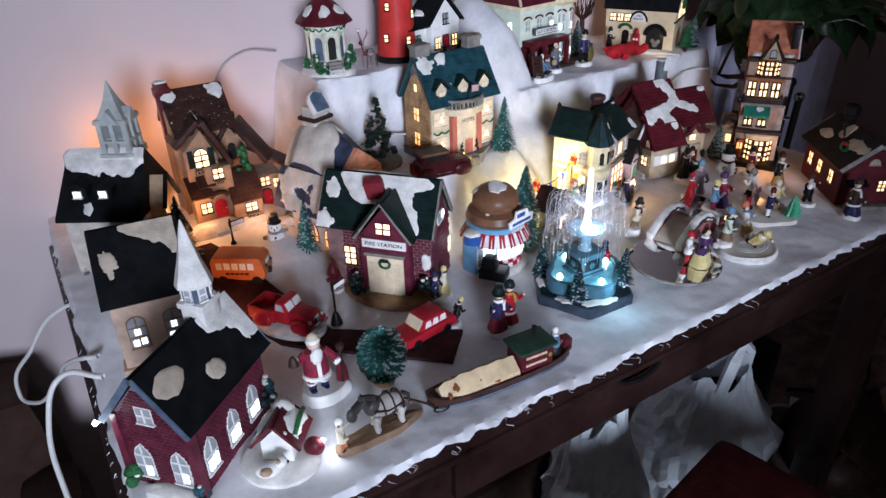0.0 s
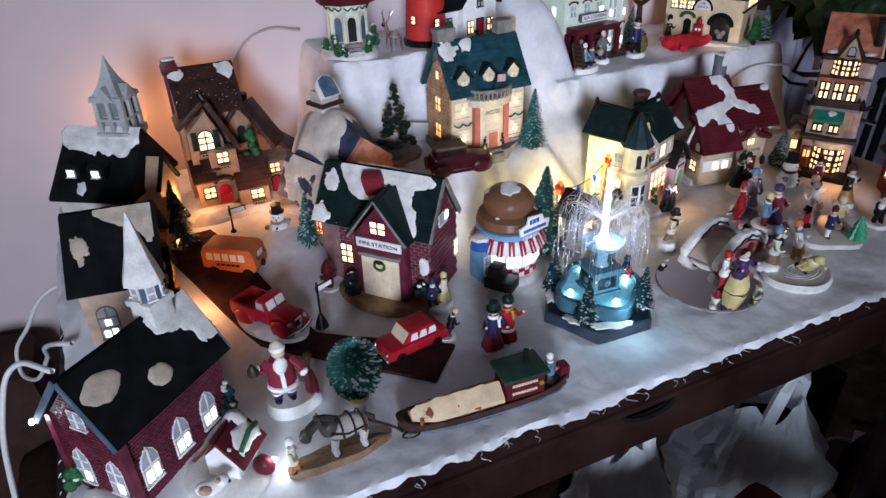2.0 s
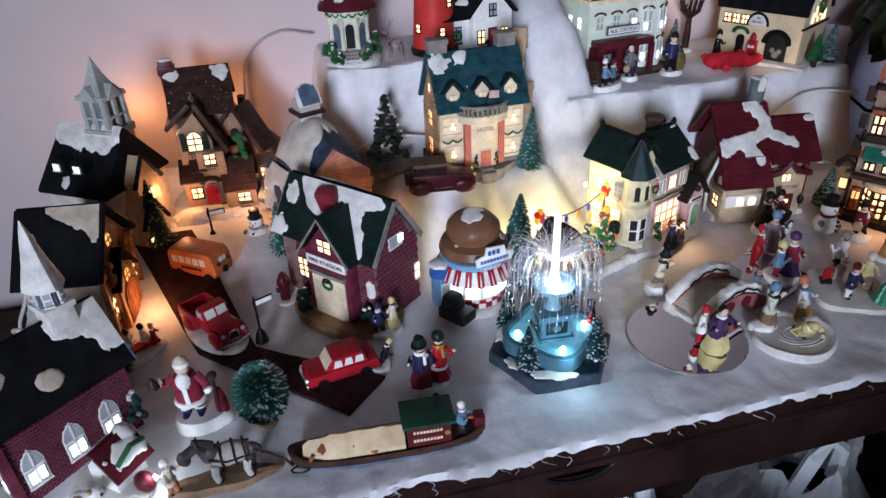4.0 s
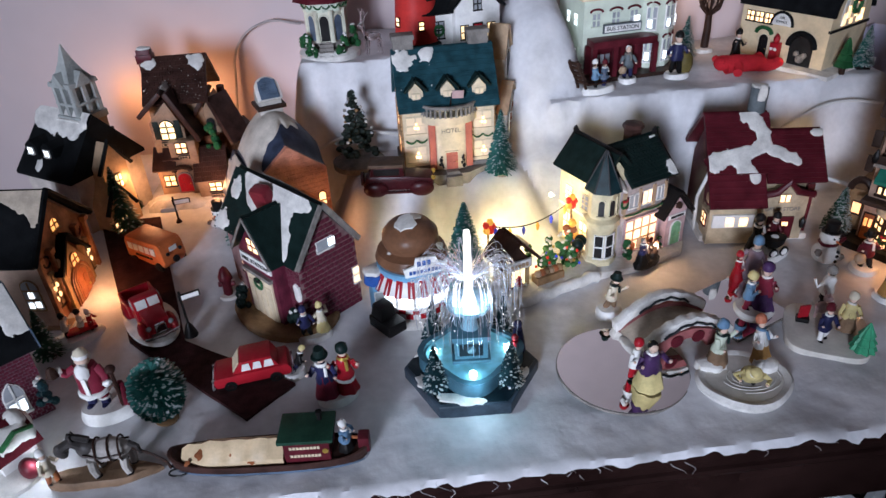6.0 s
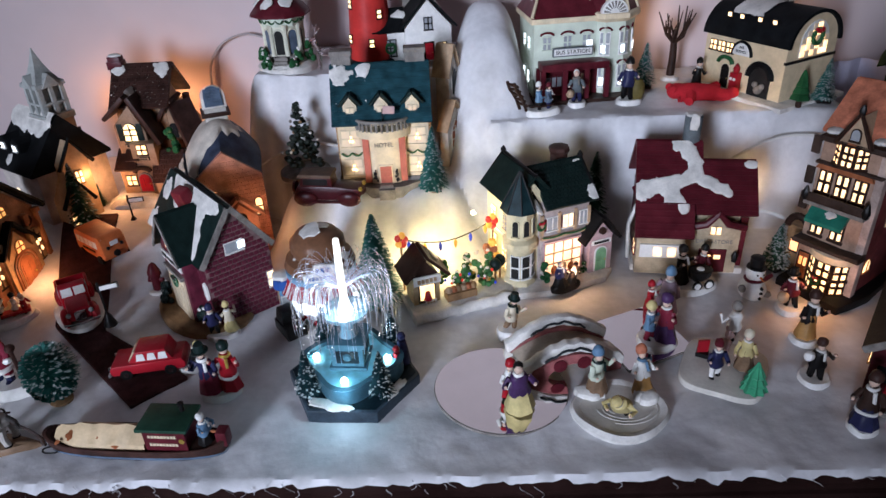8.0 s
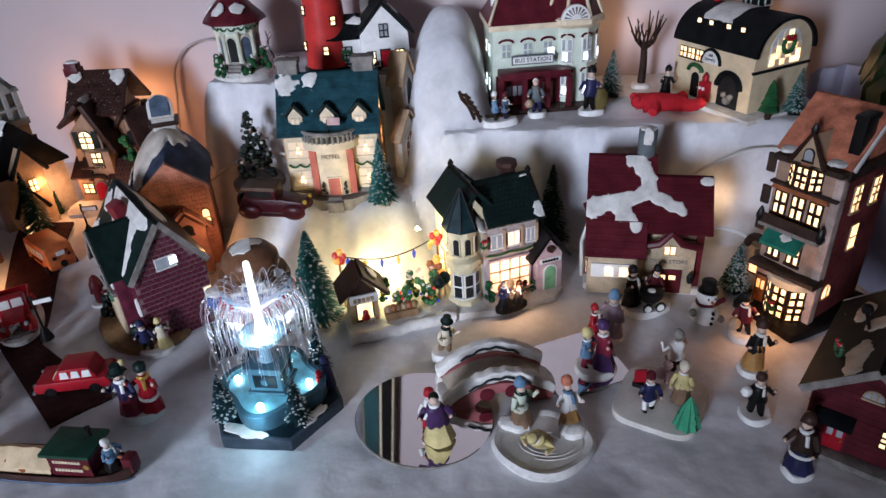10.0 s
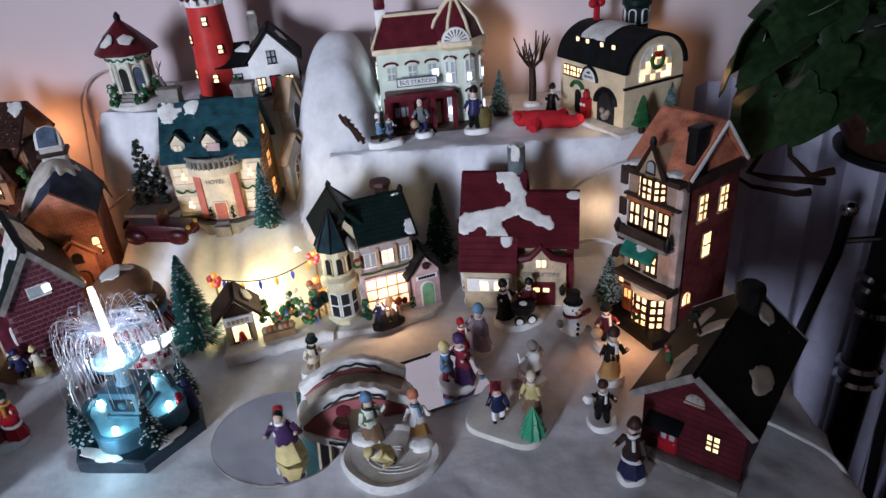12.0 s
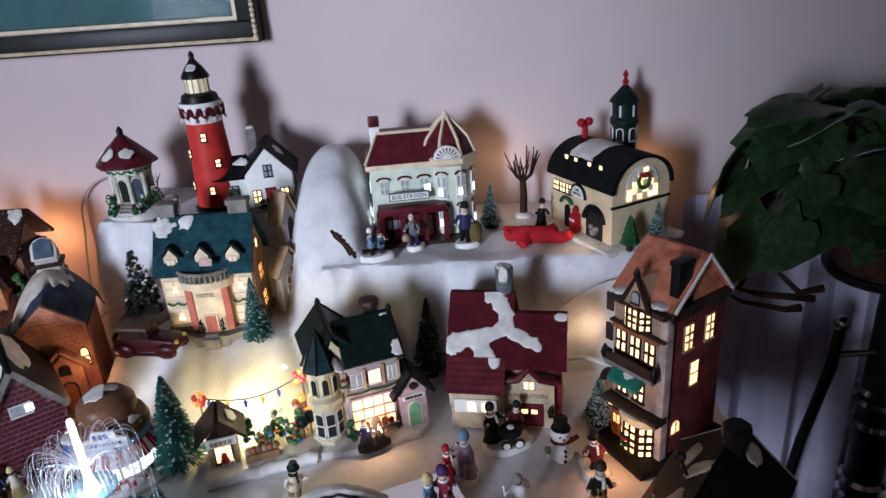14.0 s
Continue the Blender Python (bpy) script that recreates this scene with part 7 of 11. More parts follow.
    part("roof_cap", B().at(0.04, -0.018, h + 0.051).lathe([(0.008, 0), (0.005, 0.006), (0.001, 0.012)], 8), CREAM, tr)
    fan = part("fan_pediment", B(pose(0.036, -0.056, h + 0.006)).prism([(0.018 * math.cos(math.pi * i / 12), 0.018 * math.sin(math.pi * i / 12)) for i in range(13)], 0.006, -0.001), WHITE, c, bevel=0.0005)
    for i in range(9):
        a = math.pi * (i + 0.5) / 9
        part("fan_ray", B(pose(0.036, -0.0575, h + 0.0065)).prism([(0.006 * math.cos(a - 0.05), 0.006 * math.sin(a - 0.05)), (0.015 * math.cos(a - 0.09), 0.015 * math.sin(a - 0.09)), (0.015 * math.cos(a + 0.09), 0.015 * math.sin(a + 0.09)), (0.006 * math.cos(a + 0.05), 0.006 * math.sin(a + 0.05))], 0.0005, -0.0005), STONE, fan)
    part("chimney", B().at(-0.056, -0.004, 0).box(-0.007, -0.006, h, 0.007, 0.006, h + 0.046), WHITE, c, bevel=0.001)
    part("chimney_pot", B().at(-0.056, -0.004, h + 0.046).box(-0.0075, -0.0065, 0, 0.0075, 0.0065, 0.014), MAROON, c, bevel=0.003)
    cn = part("canopy", B().box(-0.062, -d / 2 - 0.026, 0.042, 0.03, -d / 2, 0.052), MAROON, c, "dark maroon entrance canopy", bevel=0.002)
    for x in (-0.06, -0.03, 0.0, 0.028):
        part("post", B().at(x, -d / 2 - 0.023, 0).box(-0.0032, -0.0032, 0, 0.0032, 0.0032, 0.043), MAROON, cn)
    part("entrance", B().box(-0.064, -d / 2 - 0.004, 0, 0.03, -d / 2 + 0.001, 0.042), MAROON, c)
    window(c, -0.04, -d / 2 - 0.004, 0.016, 0, 0.022, 0.013, MAROON, DIM, 3, 1)
    door(c, 0.004, -d / 2 - 0.004, 0.002, 0, 0.014, 0.03, MAROON, TAN)
    sign_board(c, -0.018, -d / 2 - 0.012, 0.0645, 0, 0.054, 0.0118, WHITE, NEARBLK, "BUS STATION", 0.0074, edge=GREYSTONE, t=0.003)
    part("pavement", B().box(-0.07, -d / 2 - 0.03, -0.004, 0.075, d / 2, 0.003), DKBROWN, c, bevel=0.001)
    for y in (-0.02, 0.005):
        for z in (0.02, 0.065):
            window(c, -w / 2, y, z, -90, 0.008, 0.014, MINT, LITC, 1, 2)


def air_station():
    c = thing("service_station", "cream service station with black barrel roof and glowing arched window", "station ornament", 1.0785, 0.544, 0.914, 30)
    w, l, h = 0.094, 0.128, 0.072
    r = w / 2
    arc = [(r * math.cos(math.pi * i / 16), h + r * 0.84 * math.sin(math.pi * i / 16)) for i in range(17)]
    part("wall", B().prism([(-r, 0), (r, 0)] + arc, -l / 2, l / 2), CREAMLITW, c)
    R = r + 0.004
    b = B()
    pts, faces = [], []
    for k, (rad, y) in enumerate(((R, -l / 2 - 0.004), (R, l / 2 + 0.004), (r - 0.001, -l / 2 - 0.004), (r - 0.001, l / 2 + 0.004))):
        pts += [(rad * math.cos(math.pi * i / 20), y, h - 0.002 + rad * 0.84 * math.sin(math.pi * i / 20)) for i in range(21)]
    for i in range(20):
        faces += [(i, i + 1, 22 + i, 21 + i), (42 + i, 63 + i, 64 + i, 43 + i), (i, 42 + i, 43 + i, i + 1), (21 + i, 22 + i, 64 + i, 63 + i)]
    faces += [(0, 21, 63, 42), (20, 62, 83, 41)]
    part("roof", _b_mesh(pts, faces), BLACK, c)
    pts, faces = [], []
    for j in range(13):
        for i in range(9):
            a = math.pi * (0.40 + 0.36 * i / 8) + 0.09 * noise.noise((j * 0.6, i * 0.9, 3))
            y = -0.012 + 0.046 * (j / 12) + 0.004 * noise.noise((i * 0.8, j, 1))
            pts.append(((R + 0.0018) * math.cos(a), y, h - 0.002 + (R + 0.0018) * 0.84 * math.sin(a)))
    faces = [(j * 9 + i, j * 9 + i + 1, j * 9 + i + 10, j * 9 + i + 9) for j in range(12) for i in range(8)]
    part("roof_snow", _b_mesh(pts, faces), SNOWP, c)
    fr = part("arch_window", B(pose(0, -l / 2, 0.056)).prism([(-0.026, 0), (0.026, 0)] + [(0.026 * math.cos(math.pi * i / 12), 0.018 + 0.026 * math.sin(math.pi * i / 12)) for i in range(13)], 0.001, -0.0012), WHITE, c, "arched window with a wreath")
    for i in range(6):
        for j in range(5):
            x, z = -0.0215 + i * 0.0086, 0.004 + j * 0.0082
            if math.hypot(x, max(0, z - 0.016)) < 0.0235:
                part("pane", B(pose(x, -l / 2 - 0.0014, 0.056 + z)).box(-0.0036, -0.0008, -0.0034, 0.0036, 0.0006, 0.0034), LITW if (i * 3 + j * 2) % 5 < 3 else CREAMLIT, fr)
    wreath(c, 0.0, -l / 2 - 0.003, 0.08, 0, 0.009)
    part("band", B().box(-r - 0.001, -l / 2 - 0.0016, 0.05, r + 0.001, -l / 2 + 0.002, 0.0535), NEARBLK, c)
    for y in (-0.034, -0.012, 0.016, 0.036):
        for z in (0.085,):
            a = radians(38)
            window(c, -(R) * math.cos(a), y, h + R * 0.84 * math.sin(a) - 0.006, -90, 0.0055, 0.007, NEARBLK, LITW, 1, 1)
    for y in (0.05, 0.036, 0.022):
        window(c, -r, y, 0.05, -90, 0.0095, 0.012, NEARBLK, LITW, 2, 2)
    sp = part("sign_gable", B(pose(-r - 0.001, 0.002, 0.05, 0, 0, -90)).prism([(0.014 * math.cos(math.pi * i / 10), 0.016 * math.sin(math.pi * i / 10)) for i in range(11)], 0.004, -0.002), WHITE, c, bevel=0.0005)
    lettering(sp, "AIR", -r - 0.0035, 0.002, 0.0605, -90, 0.005, NEARBLK)
    lettering(sp, "SERVICE", -r - 0.0035, 0.002, 0.0548, -90, 0.0046, NEARBLK)
    part("sign_hood", B(pose(-r - 0.002, 0.002, 0.05, 0, 0, -90)).tube([(0.0155 * math.cos(a), 0, 0.0175 * math.sin(a)) for a in [math.pi * i / 10 for i in range(11)]], 0.002, 6), BLACK, c)
    door(c, -r, 0.024, 0.0, -90, 0.013, 0.034, CREAM, NEARBLK, "round")
    part("porch_hood", B(pose(-r - 0.004, 0.024, 0.036, 0, 0, -90)).tube([(0.0115 * math.cos(a), 0, 0.008 * math.sin(a)) for a in [math.pi * i / 8 for i in range(9)]], 0.0028, 6), GREEN, c)
    p = part("fuel_pump", B().at(-r - 0.006, 0.002, 0).box(-0.005, -0.006, 0, 0.005, 0.006, 0.028).lathe([(0.004, 0.028), (0.0045, 0.034), (0.001, 0.04)], 8), RED, c, "red fuel pump with two white dials", bevel=0.0008)
    for s in (-1, 1):
        part("dial", B(pose(-r - 0.0112, 0.002 + s * 0.0028, 0.02, 0, -90, 0)).lathe([(0.0022, 0), (0.0022, 0.0008)], 10), WHITE, p)
    # No real hollow: the shade inside the garage is this panel's dark colour.
    part("garage_arch", B(pose(-r - 0.0005, -0.031, 0, 0, 0, -90)).prism(arch_poly(0.032, 0.042, "round"), 0.001, -0.001), DARKP, c, "flat dark panel for the shaded garage opening")
    part("garage_hood", B(pose(-r - 0.002, -0.031, 0.027, 0, 0, -90)).tube([(0.018 * math.cos(a), 0, 0.0175 * math.sin(a)) for a in [math.pi * i / 10 for i in range(11)]], 0.0042, 6), BLACK, c)
    for y, z, k in ((0, 0, 0.006), (0.006, 0.006, 0.004), (-0.005, 0.005, 0.004)):
        part("stored_tin", B().at(-r - 0.003, -0.033 + y, 0.012 + z).ball(0, 0, 0, k, n=8), STONE, c)
    bn = B()
    bn.tube([(0, 0.05, h + R * 0.84 - 0.002), (0, 0.05, h + R * 0.84 + 0.018)], 0.0042, 8).ball(-0.0065, 0.05, h + R * 0.84 + 0.02, 0.0062, n=10).ball(0.0065, 0.05, h + R * 0.84 + 0.02, 0.0062, n=10)
    part("roof_bone", bn, RED, c, "red bone shaped roof ornament")
    q = part("cupola", B().at(0.055, 0.034, 0).lathe([(0.0165, 0.0), (0.0165, 0.125), (0.02, 0.128), (0.02, 0.134), (0.0175, 0.137), (0.0175, 0.156), (0.0215, 0.158), (0.019, 0.162), (0.003, 0.18)], 12), DKGREEN, c, "dark green octagonal cupola")
    for i in range(6):
        a = 60 * i
        window(q, 0.055 + 0.0163 * math.sin(radians(a)), 0.034 - 0.0163 * math.cos(radians(a)), 0.106, a, 0.008, 0.016, WHITE, DARKP, 1, 1, "round")
        part("louvre", B(pose(0.055 + 0.0174 * math.sin(radians(a)), 0.034 - 0.0174 * math.cos(radians(a)), 0.139, 0, 0, a)).box(-0.0012, -0.001, 0, 0.0012, 0.001, 0.015), WHITE, q)
    part("cupola_finial", B().at(0.055, 0.034, 0).lathe([(0.003, 0.178), (0.0045, 0.184), (0.002, 0.188), (0.004, 0.193), (0.001, 0.199)], 8), RED, q)
    part("pavement", B().box(-r - 0.02, -l / 2 - 0.02, -0.004, r + 0.012, l / 2, 0.002), SNOWP, c, bevel=0.001)


CREAMLITW = paint("station_cream", (0.72, 0.58, 0.38), 0.45, 50, 0.12)
for make in (pavilion, lighthouse, keepers_house, bus_station, air_station):
    make()

# ---------------------------------------------------------------- trees


def brush_tree(label, x, y, z, h, r, mat=NEEDLE, frost=0.3, n=900, base="disc", base_mat=DKBROWN, seed=1, ball=False, name="bottle_brush_tree", parent=None, droop=0.25):
    """Twisted wire trunk with a few hundred needles, frosted tips and a foot."""
    rnd = random.Random(seed)
    t = thing(name, label, "miniature tree", x, y, z, rnd.uniform(0, 360)) if parent is None else new(name)
    if parent is not None:
        t.parent = parent
        t.location = (x, y, z)
    z0 = h * (0.12 if not ball else 0.18)
    part("trunk", B().tube([(0, 0, 0), (0, 0, h * 0.97)], max(0.0008, r * 0.05), 6), DKBROWN, t)
    b, f = B(), B()
    for i in range(n):
        k = rnd.random() ** (1.25 if not ball else 1.0)
        a = rnd.uniform(0, 2 * math.pi)
        if ball:
            q = math.sqrt(max(0.0, 1 - (2 * k - 1) ** 2))
            rad, zz = r * (0.25 + 0.75 * q), z0 + (h - z0) * k
        else:
            rad, zz = r * ((1 - k) ** 0.85) + r * 0.06, z0 + (h - z0) * k
        rad *= rnd.uniform(0.72, 1.08)
        d = Vector((math.cos(a), math.sin(a), 0))
        s = Vector((-d.y, d.x, 0)) * (0.0008 + 0.012 * r)
        p0 = Vector((0, 0, zz + rad * (0.1 if not ball else -0.2 * (2 * k - 1))))
        p1 = d * rad + Vector((0, 0, zz - rad * droop * rnd.uniform(0.3, 1.2) if not ball else zz + rad * 0.2 * (2 * k - 1)))
        b.mesh([p0 - s * 0.4, p0 + s * 0.4, p1 + s, p1 - s + Vector((0, 0, 0.0008))], [(0, 1, 2, 3)])
        if rnd.random() < frost:
            p2 = p0.lerp(p1, rnd.uniform(0.72, 0.88))
            up_ = Vector((0, 0, 0.0007))
            f.mesh([p2 - s * 1.1 + up_, p2 + s * 1.1 + up_, p1 * 1.0 + s * 1.2 + up_, p1 - s * 1.2 + up_], [(0, 1, 2, 3)])
    nd = part("needles", b, mat, t, smooth=False)
    if frost:
        part("frost", f, FROST, nd, smooth=False)
    if base == "disc":
        part("foot", B().lathe([(r * 0.42, 0), (r * 0.45, h * 0.05), (r * 0.36, h * 0.075)], 14), base_mat, t)
    elif base == "block":
        part("foot", B().box(-r * 0.6, -r * 0.6, 0, r * 0.6, r * 0.6, h * 0.1), base_mat, t, bevel=0.001)
    elif base == "pot":
        part("foot", B().lathe([(r * 0.3, 0), (r * 0.42, h * 0.2), (r * 0.36, h * 0.22)], 14), base_mat, t)
    return t


GOLDFOOT = paint("gilt_foot", (0.5, 0.36, 0.1), 0.5, 60, 0.25)
brush_tree("green bottle brush tree with a golden wooden foot", 0.562, 0.252, ground(0.562, 0.252), 0.118, 0.028, NEEDLE, 0.16, 2300, "pot", GOLDFOOT, 2, droop=0.1)
brush_tree("teal frosted bottle brush tree on a round foot", 0.626, 0.386, 0.845, 0.085, 0.019, NEEDLE, 0.22, 1300, "disc", STONE, 3)
brush_tree("dark green bottle brush tree behind the shop", 0.833, 0.415, 0.766, 0.112, 0.023, NEEDLE2, 0.1, 1300, "disc", DKBROWN, 4)
brush_tree("dark green bottle brush tree beside the chapel", 0.15, 0.415, 0.798, 0.09, 0.019, NEEDLE2, 0.14, 1000, "pot", STONE, 5)
brush_tree("snow dusted green bottle brush tree by the fire station", 0.295, 0.372, 0.774, 0.082, 0.019, NEEDLE, 0.4, 900, "disc", DKBROWN, 6)
brush_tree("tiny frosted tree with a snowy tip", 1.03, 0.304, 0.767, 0.06, 0.017, NEEDLE2, 0.6, 900, "block", NEARBLK, 7)
brush_tree("frosted dark tree on a square block", 0.921, 0.56, 0.914, 0.062, 0.016, NEEDLE, 0.5, 900, "block", DKBROWN, 8)
brush_tree("frosted green tree beside the service station", 1.128, 0.468, 0.914, 0.056, 0.014, NEEDLE, 0.55, 800, "block", NEARBLK, 9)
brush_tree("round frosted bush with a brown base", 0.262, 0.103, ground(0.262, 0.103), 0.062, 0.0245, NEEDLE, 0.2, 2400, "disc", WOOD, 10, True, "round_brush_bush")
brush_tree("pale frosted round bush beside the cottages", 0.318, 0.452, 0.775, 0.036, 0.017, NEEDLE2, 0.7, 900, "disc", WOOD, 11, True, "round_brush_bush")
brush_tree("small dark tree behind the brick church", 0.118, 0.212, 0.765, 0.062, 0.015, NEEDLE2, 0.15, 700, "pot", STONE, 12)
brush_tree("tiny dark tree behind the white church", 0.148, 0.47, 0.8, 0.035, 0.008, NEEDLE2, 0.1, 400, "disc", DKBROWN, 13)


def ceramic_tree():
    t = thing("ceramic_tree", "glossy green ceramic tree in front of the station", "miniature tree", 1.09, 0.452, 0.914)
    part("trunk", B().lathe([(0.004, 0), (0.004, 0.008)], 8), DKBROWN, t)
    for i in range(4):
        part("tier", B().lathe([(0.004, 0.008 + i * 0.0085), (0.0125 - i * 0.0024, 0.011 + i * 0.0085), (0.009 - i * 0.002, 0.018 + i * 0.0085), (0.001, 0.022 + i * 0.0085)], 12, lobes=6, depth=0.08), GREEN, t)


def bare_tree():
    t = thing("bare_tree", "leafless dark brown resin tree with bare twigs", "miniature tree", 0.968, 0.6, 0.914)
    part("trunk", B().tube([(0, 0, 0), (0.001, 0, 0.03), (0, 0, 0.055)], 0.006, 10, 0.0045), DKBROWN, t)
    rnd = random.Random(5)
    for i in range(13):
        a = 2 * math.pi * i / 13
        r1, r2 = rnd.uniform(0.01, 0.016), rnd.uniform(0.014, 0.026)
        z2 = rnd.uniform(0.075, 0.1)
        q = [(0, 0, 0.05), (r1 * math.cos(a), r1 * math.sin(a), 0.062), (r2 * math.cos(a + 0.2), r2 * math.sin(a + 0.2), z2)]
        part("limb", B().tube(q, 0.0024, 6, 0.0008), DKBROWN, t)
        part("twig", B().tube([q[1], (q[1][0] * 1.2 + 0.004, q[1][1] * 1.2, z2 - 0.006)], 0.0012, 5, 0.0006), DKBROWN, t)
    part("snow_foot", B().lathe([(0.014, -0.002), (0.012, 0.003), (0.004, 0.005)], 14), SNOWP, t)


def dressed_tree():
    t = thing("christmas_tree", "dark decorated christmas tree with small figures round it", "miniature tree", 0.449, 0.455, 0.848)
    part("snow_base", B().lathe([(0.034, -0.004), (0.034, 0.003), (0.026, 0.006)], 20), STONE, t)
    rnd = random.Random(8)
    b = B()
    for i in range(90):
        k = rnd.random()
        a, r = rnd.uniform(0, 6.28), 0.026 * (1 - k) * rnd.uniform(0.4, 1) + 0.002
        b.ball(r * math.cos(a), r * math.sin(a), 0.01 + k * 0.085, 0.005 * (1.2 - k * 0.6), 0.7, n=6)
    tagged(part("branch_mass", b, TREEDARK, t), kind="stuff")
    for i in range(26):
        k = rnd.random()
        a, r = rnd.uniform(0, 6.28), 0.03 * (1 - k) + 0.003
        part("bauble", B().ball(r * math.cos(a), r * math.sin(a), 0.012 + k * 0.08, 0.0022, n=8), (STONE, SNOWP, DIM, WOOD)[i % 4], t)


TREEDARK = paint("dark_tree_resin", (0.014, 0.022, 0.016), 0.45, 90, 0.4)
ceramic_tree()
bare_tree()
dressed_tree()

# ---------------------------------------------------------------- fountain


def fountain():
    c = thing("fountain", "lit blue hexagonal fountain with clear fibre spray and small trees", "fountain ornament", 0.549, 0.121, 0.764, -4)
    hexa = lambda r, z: [(r * math.cos(radians(60 * i)), r * math.sin(radians(60 * i)), z) for i in range(6)]
    part("base", B().lathe([(0.065, -0.003), (0.065, 0.012), (0.063, 0.013)], 6), FTSLATE, c, "hexagonal dark slate plinth", bevel=0.0008)
    part("base_top", B().lathe([(0.0615, 0.0125), (0.0615, 0.0138)], 6), FTDARK, c)
    for a, r, ru, rv, s in ((-100, 0.05, 0.02, 0.007, 3), (-30, 0.051, 0.016, 0.006, 5), (-150, 0.052, 0.012, 0.006, 8), (30, 0.052, 0.013, 0.006, 9), (150, 0.05, 0.014, 0.006, 11)):
        part("snow_patch", B(pose(r * math.cos(radians(a)), r * math.sin(radians(a)), 0.0138, 0, 0, a + 90)).patch((0, 0, 0), (1, 0, 0), (0, 1, 0), ru, rv, 0.0022, s, 0.6), SNOWP, c)
    k = part("basin", B().lathe([(0.044, 0.0135), (0.045, 0.016), (0.0445, 0.03), (0.046, 0.032), (0.0405, 0.032), (0.04, 0.027), (0.002, 0.0265)], 48, lobes=4, depth=0.11), FTBASE, c, "four lobed pool basin")
    part("water", B().lathe([(0.0395, 0.0268), (0.039, 0.0285), (0.001, 0.0286)], 48, lobes=4, depth=0.1), WATER, k)
    for i in range(4):
        a = radians(90 * i)
        part("pool_light", B().ball(0.035 * math.cos(a), 0.035 * math.sin(a), 0.031, 0.0034, n=10), POOLLED, k)
    p = part("pedestal", B().box(-0.018, -0.018, 0.027, 0.018, 0.018, 0.032).box(-0.0155, -0.0155, 0.032, 0.0155, 0.0155, 0.054).box(-0.018, -0.018, 0.054, 0.018, 0.018, 0.059), FTBASE, c, bevel=0.0006)
    for a in (0, 90, 180, 270):
        part("carved_panel", B(pose(0, 0, 0, 0, 0, a)).box(-0.011, -0.0162, 0.036, 0.011, -0.0152, 0.05), FTDARK, p, bevel=0.0004)
        part("medallion", B(pose(0, -0.0165, 0.043, 90, 0, 0) if a == 0 else pose(0, 0, 0, 0, 0, a) @ pose(0, -0.0165, 0.043, 90, 0, 0)).lathe([(0.0045, -0.0006), (0.003, 0.0012)], 12), FTBASE, p)
    part("stem", B().lathe([(0.009, 0.059), (0.0065, 0.064), (0.0065, 0.073), (0.009, 0.077), (0.02, 0.083), (0.022, 0.088), (0.019, 0.088), (0.017, 0.085), (0.003, 0.084)], 28, lobes=14, depth=0.02), FTBOWL, c, "fluted upper bowl")
    part("jet", B().lathe([(0.0042, 0.085), (0.0036, 0.11), (0.003, 0.158), (0.0024, 0.162)], 12), JET, c, "glowing central light rod")
    part("jet_foot", B().lathe([(0.007, 0.084), (0.0055, 0.093), (0.004, 0.098)], 14), JET, c)
    rnd = random.Random(6)
    for tier, (n, z0, rise, reach, drop, name) in enumerate(((150, 0.106, 0.028, 0.044, 0.02, "upper_spray"), (60, 0.084, 0.016, 0.047, 0.02, "lower_spray"))):
        b = B()
        for i in range(n):
            a = 2 * math.pi * i / n + rnd.uniform(-0.05, 0.05)
            q, l = rnd.uniform(0.55 if tier == 0 else 0.75, 1.12), []
            for s in range(9):
                u = s / 8
                rr = reach * q * (0.08 + 0.92 * math.sin(0.5 * math.pi * min(1.12, u * 1.2)))
                l.append((rr * math.cos(a), rr * math.sin(a), z0 + rise * q * math.sin(math.pi * min(1, u * 0.95 + 0.08)) - drop * u ** 3))
            b.tube(l, 0.0002, 3)
        tagged(part(name, b, FIBRE, c, "clear fibre optic spray"), kind="stuff")
        d = B()
        for i in range(26):
            a, u = rnd.uniform(0, 6.28), rnd.uniform(0.75, 1.05)
            rr = reach * 0.98
            d.ball(rr * math.cos(a), rr * math.sin(a), z0 + rise * math.sin(math.pi * min(1, u * 0.95 + 0.08)) - drop * u ** 3, 0.0006, n=6)
        tagged(part("spray_sparkle", d, DROPS, c), kind="stuff")
    for i in range(6):
        a = radians(90 * i + 45)
        if i < 4:
            brush_tree("", 0.049 * math.cos(a), 0.049 * math.sin(a), 0.0135, 0.052, 0.0125, FTNEEDLE, 0.22, 640, "pot", GREYBLUE, 30 + i, parent=c)
    f = B(pose(0.047, 0.016, 0.014))
    f.lathe([(0.008, 0), (0.006, 0.016), (0.0042, 0.026)], 10).ball(0, 0, 0.031, 0.0046, n=8)
    f.mi = 1
    f.m = pose(0.043, 0.006, 0.014)
    f.lathe([(0.006, 0), (0.0045, 0.012), (0.003, 0.019)], 10).ball(0, 0, 0.023, 0.0036, n=8)
    part("couple_statue", f, [NAVY, RED], c)


FTNEEDLE = paint("dark_blue_needles", (0.015, 0.05, 0.06), 0.5, 90, 0.4, coat=0)
FTBOWL = paint("fountain_bowl_blue", (0.22, 0.42, 0.52), 0.25, 60, 0.2, coat=0.4)
POOLLED = glow("pool_led", (0.7, 0.95, 1.0), 30)
DROPS = glow("spray_sparkle", (0.8, 0.86, 1.0), 1.2)
fountain()

# ---------------------------------------------------------------- market stall


STALLTAN = paint("stall_board", (0.5, 0.38, 0.22), 0.5, 50, 0.3)


